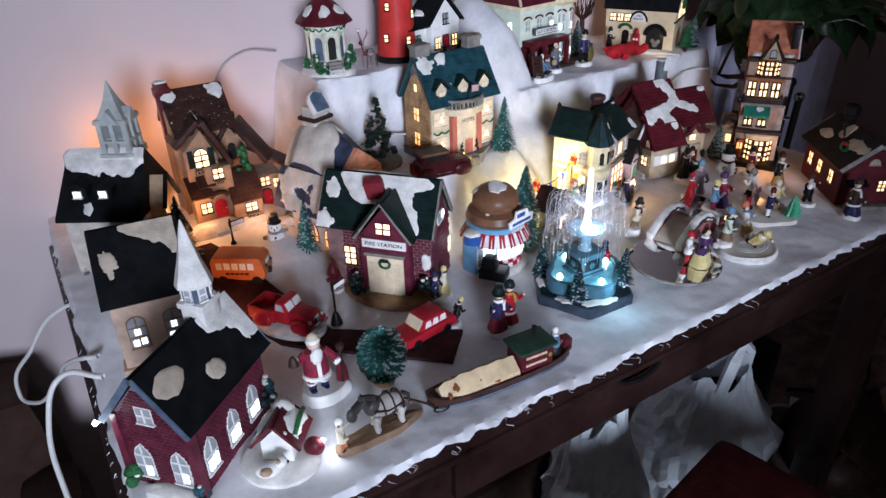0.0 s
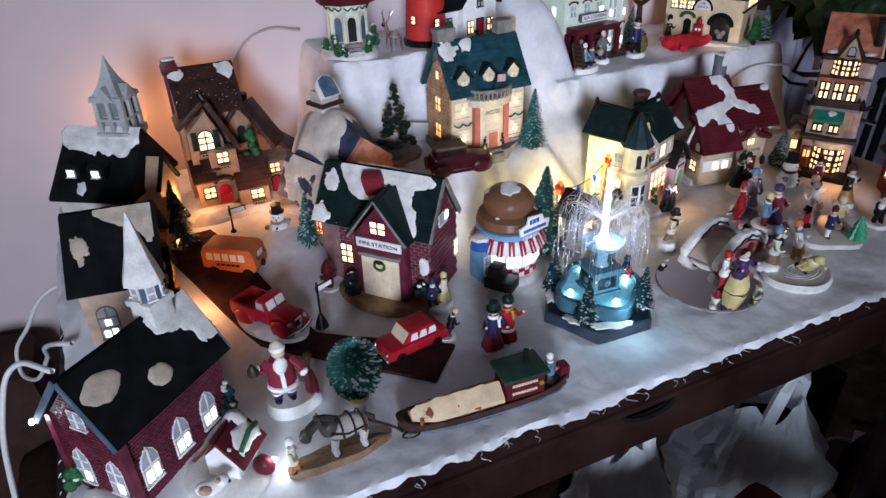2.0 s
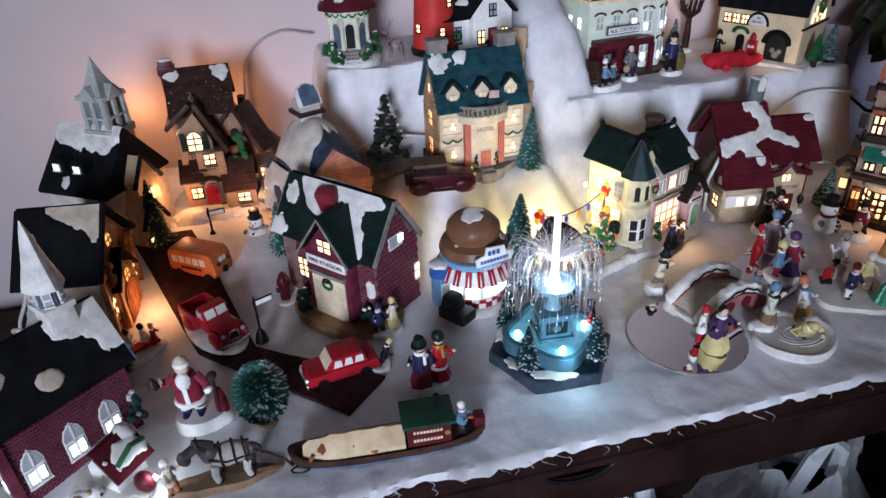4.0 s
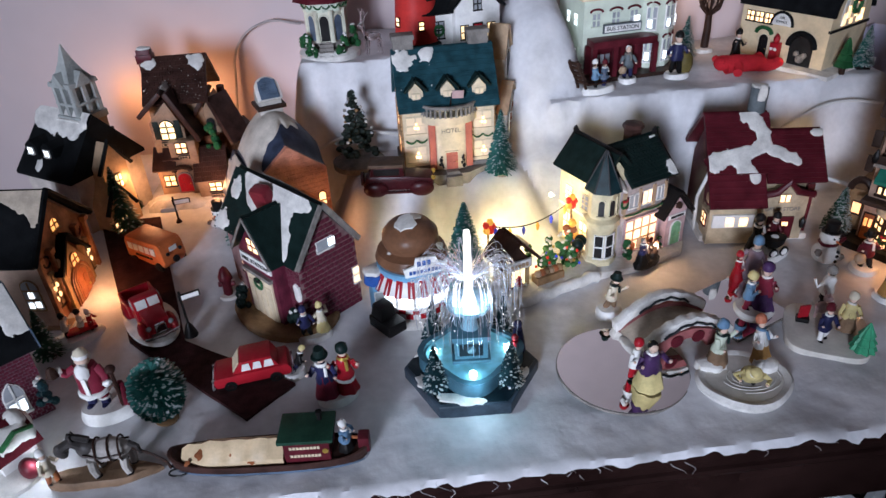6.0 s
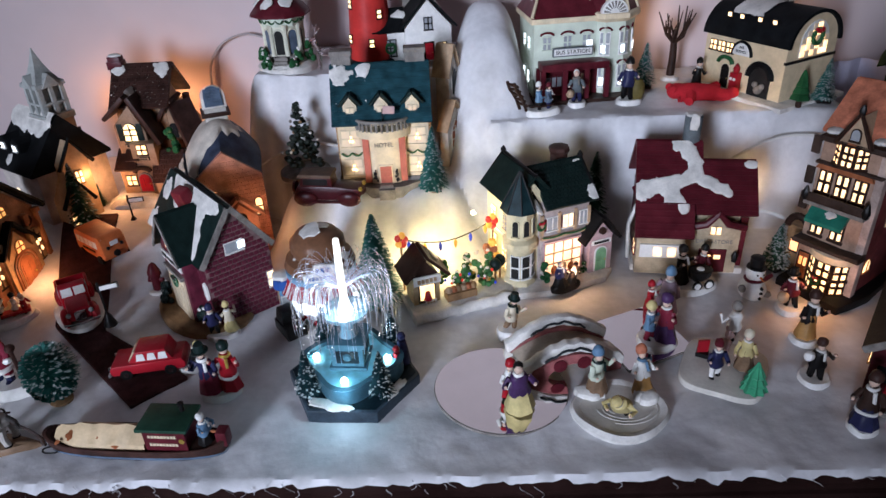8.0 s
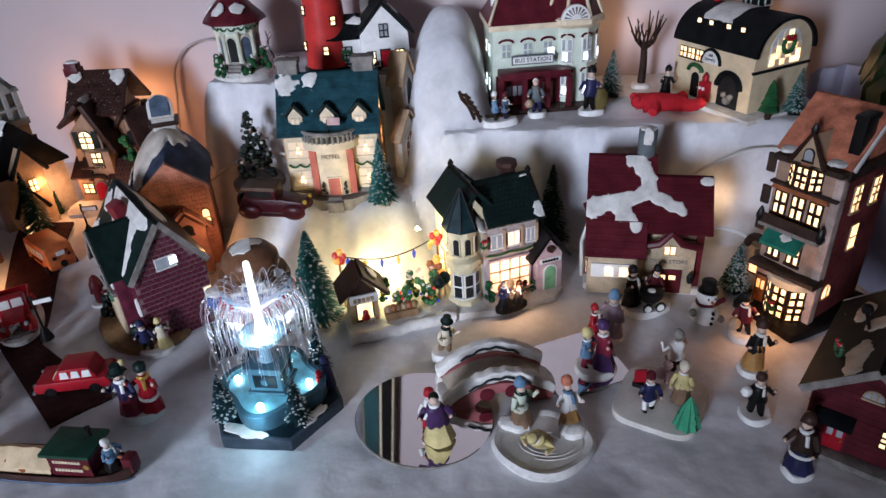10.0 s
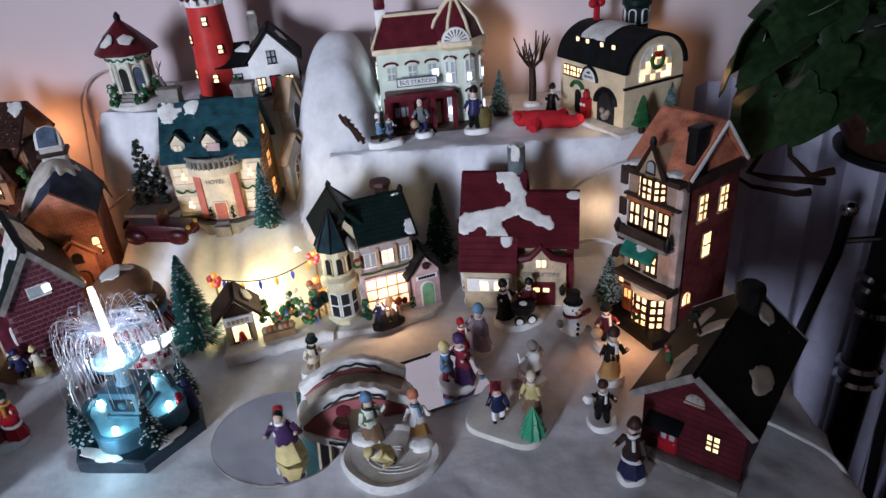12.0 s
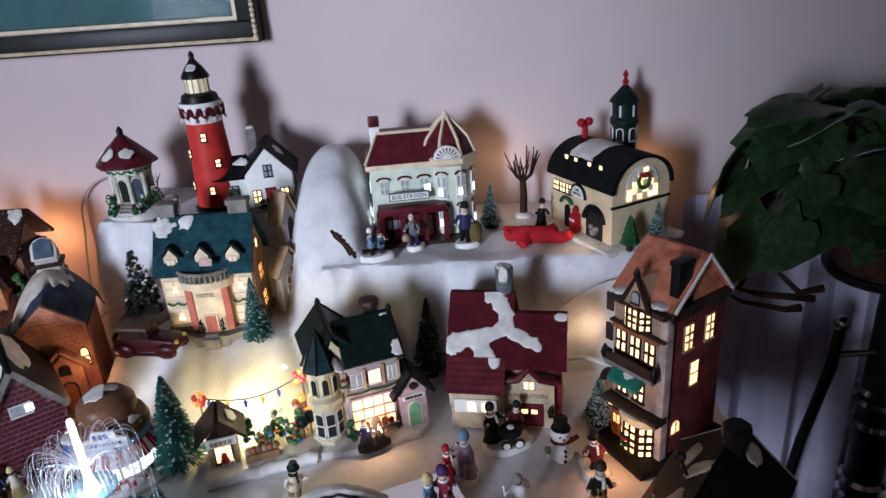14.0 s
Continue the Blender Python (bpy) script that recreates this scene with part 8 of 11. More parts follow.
def market_stall():
    c = thing("tree_stall", "snowy tree seller's stall with string lights, little trees and a hut", "stall ornament", 0.652, 0.262, 0.765, 21)
    c.scale = (1.12, 1.15, 1.2)
    part("snow_base", B().prism([(-0.056, -0.024), (0.05, -0.026), (0.06, -0.008), (0.056, 0.03), (-0.054, 0.03)], -0.004, 0.0085, "z"), SNOWP, c, bevel=0.003)
    part("snow_edge", B().tube([(-0.056 + i * 0.0096, -0.0245 + 0.0012 * math.sin(i * 2.1), 0.004 + 0.001 * math.sin(i * 3.3)) for i in range(12)], 0.0058, 10), SNOWP, c)
    h = part("hut", B().box(-0.05, -0.008, 0.006, -0.022, 0.016, 0.036), STALLTAN, c, bevel=0.0006)
    for s in (-1, 1):
        o, v, u = Vector((-0.036, -0.014, 0.058)), Vector((s * 0.022, 0, -0.022)), Vector((0, 0.036, 0))
        q = B()
        (q.slab(o, u, v, 0.003) if s < 0 else q.slab(o, v, u, 0.003))
        part("hut_roof", q, DKBROWN, h)
    part("hut_gable", B().prism([(-0.05, 0.036), (-0.022, 0.036), (-0.036, 0.054)], -0.008, 0.016), DKBROWN, h)
    part("hut_snow", B().patch((-0.024, 0.004, 0.0515), (0, 1, 0), (-0.7, 0, 0.7), 0.008, 0.006, 0.002, 3), SNOWP, h)
    sign_board(h, -0.036, -0.0105, 0.0355, 0, 0.028, 0.009, WHITE, TAN, n=5)
    window(h, -0.036, -0.008, 0.013, 0, 0.015, 0.016, DKBROWN, LITY, 1, 1)
    part("seller", B(pose(-0.036, -0.0105, 0.014)).ball(0, 0, 0.006, 0.0032, n=8).lathe([(0.0045, 0), (0.003, 0.005)], 8), RED, h)
    sign_board(h, -0.033, -0.01, 0.011, 0, 0.012, 0.004, WHITE, TAN, n=3)
    poles = [(-0.05, 0.024, 0.062), (0.0, 0.028, 0.05), (0.05, 0.024, 0.066)]
    for x, y, z in (poles[0], poles[2]):
        part("pole", B().tube([(x, y, 0.006), (x, y, z)], 0.0012, 6), WOOD, c)
    wire = [(-0.05 + 0.1 * i / 12, 0.024, 0.064 - 0.012 * math.sin(math.pi * i / 12)) for i in range(13)]
    part("light_wire", B().tube(wire, 0.0006, 5), NEARBLK, c)
    for i in (0, 1, 3, 5, 7, 9, 11, 12):
        x, y, z = wire[i]
        part("bulb", B().at(x, y, z - 0.004).lathe([(0.0008, 0.003), (0.0022, 0.0), (0.0014, -0.004), (0.0003, -0.006)], 8), (REDLIT, BLUELIT, REDLIT, GOLDLIT)[i % 4], c)
    # Bow beads glow faintly though they are no lamps.
    for x in (-0.05, 0.048):
        for k in range(5):
            part("bow_bead", B().ball(x + 0.004 * math.cos(k * 1.3), 0.022, 0.064 + 0.005 * math.sin(k * 1.3), 0.0036, n=8), (REDLIT, GOLDLIT)[k % 2], c)
    for i, (x, y, hh) in enumerate(((-0.01, 0.012, 0.036), (-0.001, 0.0, 0.026), (0.008, -0.002, 0.03), (0.016, 0.014, 0.036), (0.024, 0.006, 0.04), (0.032, -0.004, 0.028), (0.04, 0.012, 0.034))):
        shrub(c, x, y, 0.006, 0.0075, hh, FIRGREEN, 120 + i, True, "fir")
        # Some baubles carry emission to look lit; they are no bulbs.
        for k in range(4):
            part("ornament", B().ball(x + 0.006 * math.cos(k * 1.7), y - 0.005, 0.014 + k * 0.005, 0.0016, n=6), (REDLIT, BLUELIT, GOLD, WHITE)[(k + i) % 4], c)
    for i, (x, y) in enumerate(((0.042, 0.0), (0.05, 0.006))):
        part("topiary_stick", B().tube([(x, y, 0.006), (x, y, 0.024)], 0.0012, 6), WOOD, c)
        part("topiary_ball", B().ball(x, y, 0.028, 0.0065, n=10), DKGREEN, c)
    # Every third ribbon loop glows, so its lit look is put in by emission.
    for k, (dx, dz, r) in enumerate(((-0.003, 0.04, 0.0042), (0.004, 0.044, 0.0046), (0.0, 0.034, 0.005), (0.006, 0.036, 0.0038), (0.009, 0.028, 0.004), (0.002, 0.026, 0.0045))):
        part("ribbon_cluster", B().ball(0.042 + dx, 0.016, dz, r, 1.0, 8), (RUST, GOLDLIT, TERRA)[k % 3], c)
    part("crate", B().box(-0.017, -0.016, 0.006, 0.015, -0.004, 0.016), WOOD, c, bevel=0.0006)
    for i in range(6):
        part("parcel", B().ball(-0.0135 + i * 0.0052, -0.01, 0.0175, 0.0042, n=8), (TAN, RUST, WOOD)[i % 3], c)


FIRGREEN = paint("stall_fir_green", (0.05, 0.16, 0.05), 0.45, 80, 0.35)
REDLIT = glow("red_glow", (1.0, 0.06, 0.03), 0.25, (0.6, 0.03, 0.02))
BLUELIT = glow("blue_glow", (0.05, 0.1, 1.0), 0.25, (0.02, 0.05, 0.5))
GOLDLIT = glow("amber_glow", (1.0, 0.45, 0.08), 0.5, (0.7, 0.35, 0.05))
market_stall()

# ---------------------------------------------------------------- vehicles


def wheels(parent, xs, half, r, tyre=NEARBLK, hub=CHROME):
    for x in xs:
        for s in (-1, 1):
            m = pose(x, s * half, r, 90, 0, 0)
            w = part("wheel", B(m).lathe([(r * 0.6, -r * 0.3), (r, -r * 0.28), (r, r * 0.28), (r * 0.6, r * 0.3)], 18), tyre, parent)
            part("hubcap", B(m).lathe([(r * 0.5, -r * 0.36), (r * 0.5, r * 0.36)], 14), hub, w)


def pickup():
    c = thing("pickup_truck", "red vintage pickup truck on a snowy base", "toy truck", 0.215, 0.244, 0.776, -57)
    part("snow_base", B().lathe([(0.03, -0.004), (0.031, 0.002), (0.026, 0.004)], 24, 1.55, 0.85), SNOWP, c)
    wheels(c, (-0.024, 0.026), 0.0165, 0.0082, tyre=BROWN)
    part("bed", B().box(-0.042, -0.0165, 0.008, -0.006, 0.0165, 0.013).box(-0.042, -0.0175, 0.01, -0.006, -0.0145, 0.024).box(-0.042, 0.0145, 0.01, -0.006, 0.0175, 0.024).box(-0.043, -0.0165, 0.01, -0.04, 0.0165, 0.024).box(-0.009, -0.0165, 0.01, -0.006, 0.0165, 0.024), RED, c, bevel=0.0012)
    part("cab", B().prism([(-0.007, 0.008), (0.012, 0.008), (0.012, 0.024), (0.007, 0.036), (-0.004, 0.037), (-0.007, 0.026)], -0.0145, 0.0145), RED, c, bevel=0.0025)
    part("bonnet", B().prism([(0.01, 0.008), (0.038, 0.008), (0.04, 0.014), (0.036, 0.023), (0.01, 0.026)], -0.0115, 0.0115), RED, c, bevel=0.003)
    for s in (-1, 1):
        part("fender", B().at(0.027, s * 0.0145, 0.009).ball(0, 0, 0, 0.0125, 0.85, 14, 1.15, 0.45), RED, c)
        part("rear_fender", B().at(-0.024, s * 0.017, 0.009).ball(0, 0, 0, 0.0115, 0.85, 14, 1.15, 0.35), RED, c)
        part("headlight", B().ball(0.0385, s * 0.0115, 0.0175, 0.0028, n=10), DIM, c)
        part("side_window", B().prism([(-0.004, 0.026), (0.0075, 0.026), (0.005, 0.034), (-0.003, 0.034)], s * 0.0146 - 0.0004, s * 0.0146 + 0.0004), DIM, c)
        part("windscreen", B().slab((0.0113, s * 0.0065 - 0.0055, 0.0262), (0, 0.011, 0), (-0.0036, 0, 0.0085), 0.0006), WHITE, c, "white painted windscreen")
    part("grille", B().box(0.0385, -0.006, 0.009, 0.0415, 0.006, 0.021), CHROME, c, bevel=0.002)
    part("bumper", B().tube([(0.04, -0.018, 0.007), (0.0445, 0, 0.007), (0.04, 0.018, 0.007)], 0.0016, 8), CHROME, c)


def school_bus():
    c = thing("school_bus", "orange school bus with white windows on a snowy base", "toy bus", 0.2, 0.353, 0.786, -36)
    part("snow_base", B().lathe([(0.027, -0.004), (0.028, 0.001), (0.024, 0.003)], 24, 1.5, 0.85), SNOWP, c)
    wheels(c, (-0.02, 0.022), 0.0165, 0.0065, hub=NEARBLK)
    part("body", B().prism([(-0.034, 0.006), (0.03, 0.006), (0.034, 0.014), (0.031, 0.033), (0.026, 0.038), (-0.03, 0.038), (-0.034, 0.03)], -0.0165, 0.0165), ORANGE, c, bevel=0.004)
    for s in (-1, 1):
        for i in range(5):
            part("side_window", B().box(-0.026 + i * 0.0098, s * 0.0168 - 0.0004, 0.022, -0.0185 + i * 0.0098, s * 0.0168 + 0.0004, 0.031), WHITE, c)
        bars(c, 0.0, s * 0.0172, 0.0165, 0 if s < 0 else 180, 0.03, 0.0022, NEARBLK, 5)
        part("tail_lamp", B().ball(0.0335, s * 0.009, 0.024, 0.0024, n=8), NEARBLK, c)
    part("rear_wheel_cover", B(pose(0.0345, 0, 0.014, 0, 90, 0)).lathe([(0.0045, -0.001), (0.004, 0.0015)], 12), NEARBLK, c)
    part("rear_window", B().box(0.0322, -0.005, 0.0255, 0.0335, 0.005, 0.031), WHITE, c)


def red_car():
    c = thing("red_saloon_car", "red saloon toy car with white windows parked on the road", "toy car", 0.337, 0.147, 0.768, 190)
    wheels(c, (-0.021, 0.022), 0.0145, 0.0058)
    part("body", B().prism([(-0.036, 0.005), (0.036, 0.005), (0.037, 0.012), (0.034, 0.017), (-0.034, 0.018), (-0.037, 0.012)], -0.0155, 0.0155), RED, c, bevel=0.0022)
    part("cabin", B().prism([(-0.026, 0.017), (0.018, 0.017), (0.009, 0.03), (-0.02, 0.0305)], -0.0135, 0.0135), RED, c, bevel=0.002)
    for s in (-1, 1):
        for a, q in ((-0.021, -0.0115), (-0.01, -0.001), (0.0005, 0.0095)):
            part("side_window", B().prism([(a, 0.0195), (q, 0.0195), (q - 0.002, 0.0275), (a + 0.001, 0.0275)], s * 0.0136 - 0.0005, s * 0.0136 + 0.0005), WHITE, c)
        part("headlight", B().ball(0.0365, s * 0.0115, 0.013, 0.0022, n=8), CHROME, c)
    part("windscreen", B().slab((0.0172, -0.0115, 0.0187), (0, 0.023, 0), (-0.0072, 0, 0.0102), 0.0006), CREAM, c, "cream windscreen with two wipers")
    part("bumper", B().box(0.035, -0.0165, 0.005, 0.039, 0.0165, 0.0085), CHROME, c, bevel=0.0012)
    part("bumper", B().box(-0.039, -0.0165, 0.005, -0.035, 0.0165, 0.0085), CHROME, c, bevel=0.0012)


def touring_car():
    c = thing("touring_car", "burgundy vintage touring car with cream roof by the hotel", "toy car", 0.498, 0.362, 0.848, -6)
    wheels(c, (-0.027, 0.027), 0.014, 0.0075, tyre=MAROON, hub=GOLD)
    part("body", B().prism([(-0.04, 0.006), (0.036, 0.006), (0.042, 0.012), (0.04, 0.021), (0.012, 0.024), (-0.036, 0.025), (-0.042, 0.014)], -0.0135, 0.0135), BURG, c, bevel=0.003)
    part("cabin", B().prism([(-0.034, 0.023), (0.008, 0.023), (0.006, 0.036), (-0.03, 0.036)], -0.0125, 0.0125), BURG, c, bevel=0.0015)
    part("canvas_roof", B().prism([(-0.036, 0.035), (0.008, 0.035), (0.007, 0.039), (-0.033, 0.0395)], -0.0135, 0.0135), TAN2B, c, "tan folding roof", bevel=0.001)
    for s in (-1, 1):
        part("fender", B().at(0.027, s * 0.0145, 0.009).ball(0, 0, 0, 0.0125, 0.8, 14, 1.2, 0.4), BURG, c)
        part("rear_fender", B().at(-0.027, s * 0.0145, 0.009).ball(0, 0, 0, 0.0125, 0.8, 14, 1.2, 0.4), BURG, c)
        part("running_board", B().box(-0.02, s * 0.0165 - 0.0025, 0.005, 0.02, s * 0.0165 + 0.0025, 0.007), BURG, c)
        part("side_window", B().box(-0.028, s * 0.0126 - 0.0004, 0.026, 0.002, s * 0.0126 + 0.0004, 0.034), NEARBLK, c)
        part("headlight", B().ball(0.041, s * 0.0095, 0.02, 0.003, n=8), GOLD, c)
    part("spare_wheel", B(pose(-0.043, 0, 0.017, 0, 90, 0)).lathe([(0.005, -0.002), (0.0085, -0.0015), (0.0085, 0.0015), (0.005, 0.002)], 16), BURG, c)


TAN2B = paint("tan_canvas", (0.1, 0.06, 0.04), 0.6, 60, 0.25)
BURG = paint("burgundy_plastic", (0.05, 0.007, 0.01), 0.3, 50, 0.25, coat=0.3)
pickup()
school_bus()
red_car()
touring_car()


def road_strip():
    z = lambda x, y: ground(x, y) + 0.0042
    path = [(0.112, 0.432), (0.195, 0.222), (0.337, 0.088), (0.378, 0.13), (0.255, 0.214), (0.185, 0.436)]
    b = B()
    n = 24
    left = [Vector(path[0]).lerp(Vector(path[1]), i / n) for i in range(n + 1)]
    right = [Vector(path[5]).lerp(Vector(path[4]), i / n) for i in range(n + 1)]
    left += [Vector(path[1]).lerp(Vector(path[2]), i / n) for i in range(1, n + 1)]
    right += [Vector(path[4]).lerp(Vector(path[3]), i / n) for i in range(1, n + 1)]
    pts = []
    for l, r in zip(left, right):
        for k in range(7):
            p = l.lerp(r, k / 6)
            pts.append((p.x, p.y, z(p.x, p.y) + 0.001 * noise.noise((p.x * 40, p.y * 40, 2))))
    m = len(left)
    faces = [(j * 7 + i, j * 7 + i + 1, j * 7 + i + 8, j * 7 + i + 7) for j in range(m - 1) for i in range(6)]
    low = [(x, y, q - 0.004) for x, y, q in pts]
    s = len(pts)
    edge = [(j * 7, (j + 1) * 7, (j + 1) * 7 + s, j * 7 + s) for j in range(m - 1)] + [(j * 7 + 6, j * 7 + 6 + s, (j + 1) * 7 + 6 + s, (j + 1) * 7 + 6) for j in range(m - 1)]
    edge += [(i, i + s, i + 1 + s, i + 1) for i in range(6)] + [((m - 1) * 7 + i, (m - 1) * 7 + i + 1, (m - 1) * 7 + i + 1 + s, (m - 1) * 7 + i + s) for i in range(6)]
    solid("felt_road", "dark brown felt road strip lying on the snow", "toy road", _b_mesh(pts + low, faces + edge), ROADM, smooth=False)


road_strip()

# ---------------------------------------------------------------- porcelain figurines, one plain mesh each


class Fig:
    """Collects simple painted shapes into one figurine."""

    def __init__(self):
        self.b, self.mats = B(), []

    def ink(self, m):
        if m not in self.mats:
            self.mats.append(m)
        self.b.mi = self.mats.index(m)
        return self.b

    def disc(self, rx, ry=None, h=0.005, mat=None, x=0, y=0, lobes=3, depth=0.05):
        b = self.ink(mat or WHITE)
        b.at(x, y, 0).lathe([(rx, -0.003), (rx * 1.02, h * 0.4), (rx * 0.9, h), (rx * 0.02, h * 1.05)], 24, 1.0, (ry or rx) / rx, lobes, depth)
        return self

    def doll(self, x, y, h, coat, legs, hat=None, rz=0, dress=False, hair=None, z=0.004, arms=(0.5, 0.5), trim=None, fat=1.0, brim=False, scarf=None, lean=0):
        h, fat = h * 0.95, fat * 1.05
        rnd = random.Random(int((x * 7919 + y * 104729 + h * 1299709) * 1000) + rz)
        m0 = pose(x, y, z, lean + rnd.uniform(-5, 5), rnd.uniform(-5, 5), rz + rnd.uniform(-14, 14))
        arms = [k + rnd.uniform(-0.45, 0.45) for k in arms]
        b = self.b
        b.m = m0
        if dress:
            self.ink(legs).lathe([(0.18 * h * fat, 0), (0.185 * h * fat, 0.05 * h), (0.15 * h * fat, 0.2 * h), (0.12 * h * fat, 0.34 * h), (0.09 * h, 0.47 * h)], 22, 1, 0.9, 7, 0.06)
        else:
            step = rnd.uniform(-0.07, 0.07)
            for s in (-1, 1):
                self.ink(legs).tube([(s * 0.075 * h, s * step * h, 0.05 * h), (s * 0.07 * h, s * step * 0.3 * h - 0.01 * h, 0.22 * h), (s * 0.055 * h, 0, 0.4 * h)], 0.05 * h * fat, 8, 0.066 * h * fat)
                self.ink(NEARBLK).ball(s * 0.08 * h, (s * step - 0.03) * h, 0.035 * h, 0.048 * h, 0.7, 8, 1, 1.6)
        self.ink(coat).lathe([(0.135 * h * fat, 0.3 * h), (0.14 * h * fat, 0.36 * h), (0.1 * h * fat, 0.48 * h), (0.115 * h * fat, 0.6 * h), (0.1 * h * fat, 0.655 * h), (0.045 * h, 0.7 * h)], 16, 1, 0.78, 3, 0.04)
        if trim:
            self.ink(trim).lathe([(0.15 * h * fat, 0.25 * h), (0.155 * h * fat, 0.28 * h), (0.14 * h * fat, 0.3 * h)], 14, 1, 0.88)
        for s, bend in zip((-1, 1), arms):
            sh, el = Vector((s * 0.115 * h * fat, 0, 0.61 * h)), Vector((s * 0.19 * h * fat, -0.06 * h, (0.47 + 0.1 * (bend - 0.5)) * h))
            hd = Vector((s * (0.17 + 0.06 * bend) * h, -0.15 * h, (0.38 + 0.3 * bend) * h))
            self.ink(coat).tube([sh, el, hd], 0.045 * h, 8, 0.036 * h)
            self.ink(SKIN).ball(hd.x, hd.y - 0.01 * h, hd.z, 0.028 * h, n=8)
        self.ink(SKIN).ball(0, -0.012 * h, 0.78 * h, 0.07 * h, 1.18, 12)
        self.ink(hair or HAIR).ball(0, 0.014 * h, 0.797 * h, 0.076 * h, 1.1, 12)
        self.ink(WHITE if not scarf else coat).lathe([(0.07 * h, 0.655 * h), (0.088 * h, 0.675 * h), (0.07 * h, 0.7 * h)], 12)
        if scarf:
            self.ink(scarf).lathe([(0.08 * h, 0.64 * h), (0.1 * h, 0.67 * h), (0.08 * h, 0.7 * h)], 12)
            self.b.tube([(0.05 * h, -0.09 * h, 0.66 * h), (0.06 * h, -0.12 * h, 0.5 * h)], 0.028 * h, 6)
        if hat:
            if brim:
                self.ink(hat).lathe([(0.135 * h, 0.83 * h), (0.13 * h, 0.845 * h), (0.09 * h, 0.85 * h), (0.088 * h, 0.95 * h), (0.08 * h, 0.975 * h)], 14)
            else:
                self.ink(hat).lathe([(0.098 * h, 0.82 * h), (0.103 * h, 0.85 * h), (0.088 * h, 0.92 * h), (0.04 * h, 0.965 * h), (0.01 * h, 0.975 * h)], 14)
        return self

    def put(self, name, label, x, y, z, rz=0, group="", category="figurine"):
        for v in self.b.bm.verts:
            q = v.co * 95 + Vector((x * 40, y * 40, 0))
            v.co += noise.noise_vector(q) * 0.0011 + noise.noise_vector(q * 2.7) * 0.0004
        o = solid(name, label, category, self.b, self.mats, x, y, z, rz, group=group)
        return o


G = lambda x, y: ground(x, y) + 0.001


def figures():
    # bearded gift bringer with bell and staff
    f = Fig().disc(0.026, 0.02, 0.012, WHITE, 0.002)
    b = f.b
    b.at(-0.004, 0, 0.008)
    for s in (-1, 1):
        f.ink(NAVY).tube([(s * 0.006, 0, 0.012), (s * 0.0065, -0.001, 0.004)], 0.0042, 8).ball(s * 0.0068, -0.004, 0.003, 0.0042, 0.8, 8, 1, 1.6)
        f.ink(PLUMRED).tube([(s * 0.006, 0, 0.02), (s * 0.006, 0, 0.011)], 0.0048, 8)
        f.ink(WHITE).tube([(s * 0.006, 0, 0.0125), (s * 0.006, 0, 0.01)], 0.0056, 8)
    f.ink(PLUMRED).lathe([(0.0135, 0.02), (0.0125, 0.03), (0.0115, 0.042), (0.009, 0.05), (0.004, 0.052)], 16, 1, 0.85)
    f.ink(WHITE).lathe([(0.0125, 0.018), (0.015, 0.02), (0.0145, 0.023), (0.0125, 0.024)], 16, 1, 0.88)
    b.box(-0.002, -0.012, 0.022, 0.002, -0.0085, 0.042)
    b.ball(0, -0.0085, 0.047, 0.0066, 1.5, 10, 1, 0.6)
    f.ink(PLUMRED).tube([(-0.01, 0, 0.047), (-0.017, -0.004, 0.044), (-0.022, -0.008, 0.05)], 0.0042, 8, 0.0036).tube([(0.01, 0, 0.047), (0.017, -0.004, 0.04), (0.019, -0.009, 0.034)], 0.0042, 8, 0.0036)
    f.ink(WHITE).ball(-0.021, -0.0075, 0.049, 0.0042, n=8).ball(0.019, -0.0085, 0.035, 0.0042, n=8)
    f.ink(SKIN).ball(0, -0.001, 0.057, 0.0062, 1.05, 12)
    f.ink(WHITE).ball(0, 0.002, 0.058, 0.0066, 1.1, 12).ball(0, -0.006, 0.053, 0.0042, 1.0, 8, 1.1, 0.7).lathe([(0.0066, 0.06), (0.0072, 0.0615), (0.0064, 0.0635)], 12)
    f.ink(PALECOAT).lathe([(0.0064, 0.063), (0.005, 0.067), (0.001, 0.07)], 12)
    f.ink(BROWN).at(0.02, -0.006, 0.004).tube([(0, 0, 0), (0.0, 0.0, 0.052)], 0.0016, 8).ball(0, 0, 0.052, 0.0045, n=10)
    f.ink(PLUMRED).at(0.021, -0.001, 0.006).lathe([(0.0065, 0), (0.006, 0.016), (0.004, 0.026), (0.003, 0.03)], 10)
    f.ink(DKBROWN).at(-0.028, -0.012, 0.056).lathe([(0.0055, 0), (0.004, 0.006), (0.0015, 0.01)], 10)
    f.put("santa_figurine", "bearded figurine in plum coat with bell and staff on snow", 0.203, 0.122, G(0.203, 0.122), -4)

    f = Fig().disc(0.019, 0.014)
    f.doll(-0.008, 0, 0.063, NAVY, PLUMRED, DKGREEN, 8, dress=True, brim=True, scarf=WHITE)
    f.doll(0.01, 0.002, 0.062, RED, RED, DKGREEN, -6, dress=True, scarf=GOLD, trim=WHITE)
    f.put("carolling_couple", "figurine couple in navy and red coats with green hats", 0.419, 0.109, G(0.419, 0.109), 4)

    f = Fig().disc(0.018, 0.012)
    f.doll(-0.008, 0, 0.043, NAVY, NEARBLK, NAVY, 20, fat=1.1)
    f.doll(0.01, 0.002, 0.042, PALECOAT, YELLOW, YELLOW, 190, dress=True)
    f.put("child_pair_figurine", "child figurines in navy and pale yellow coats", 0.393, 0.203, G(0.393, 0.203), 10)

    f = Fig().disc(0.012, 0.01)
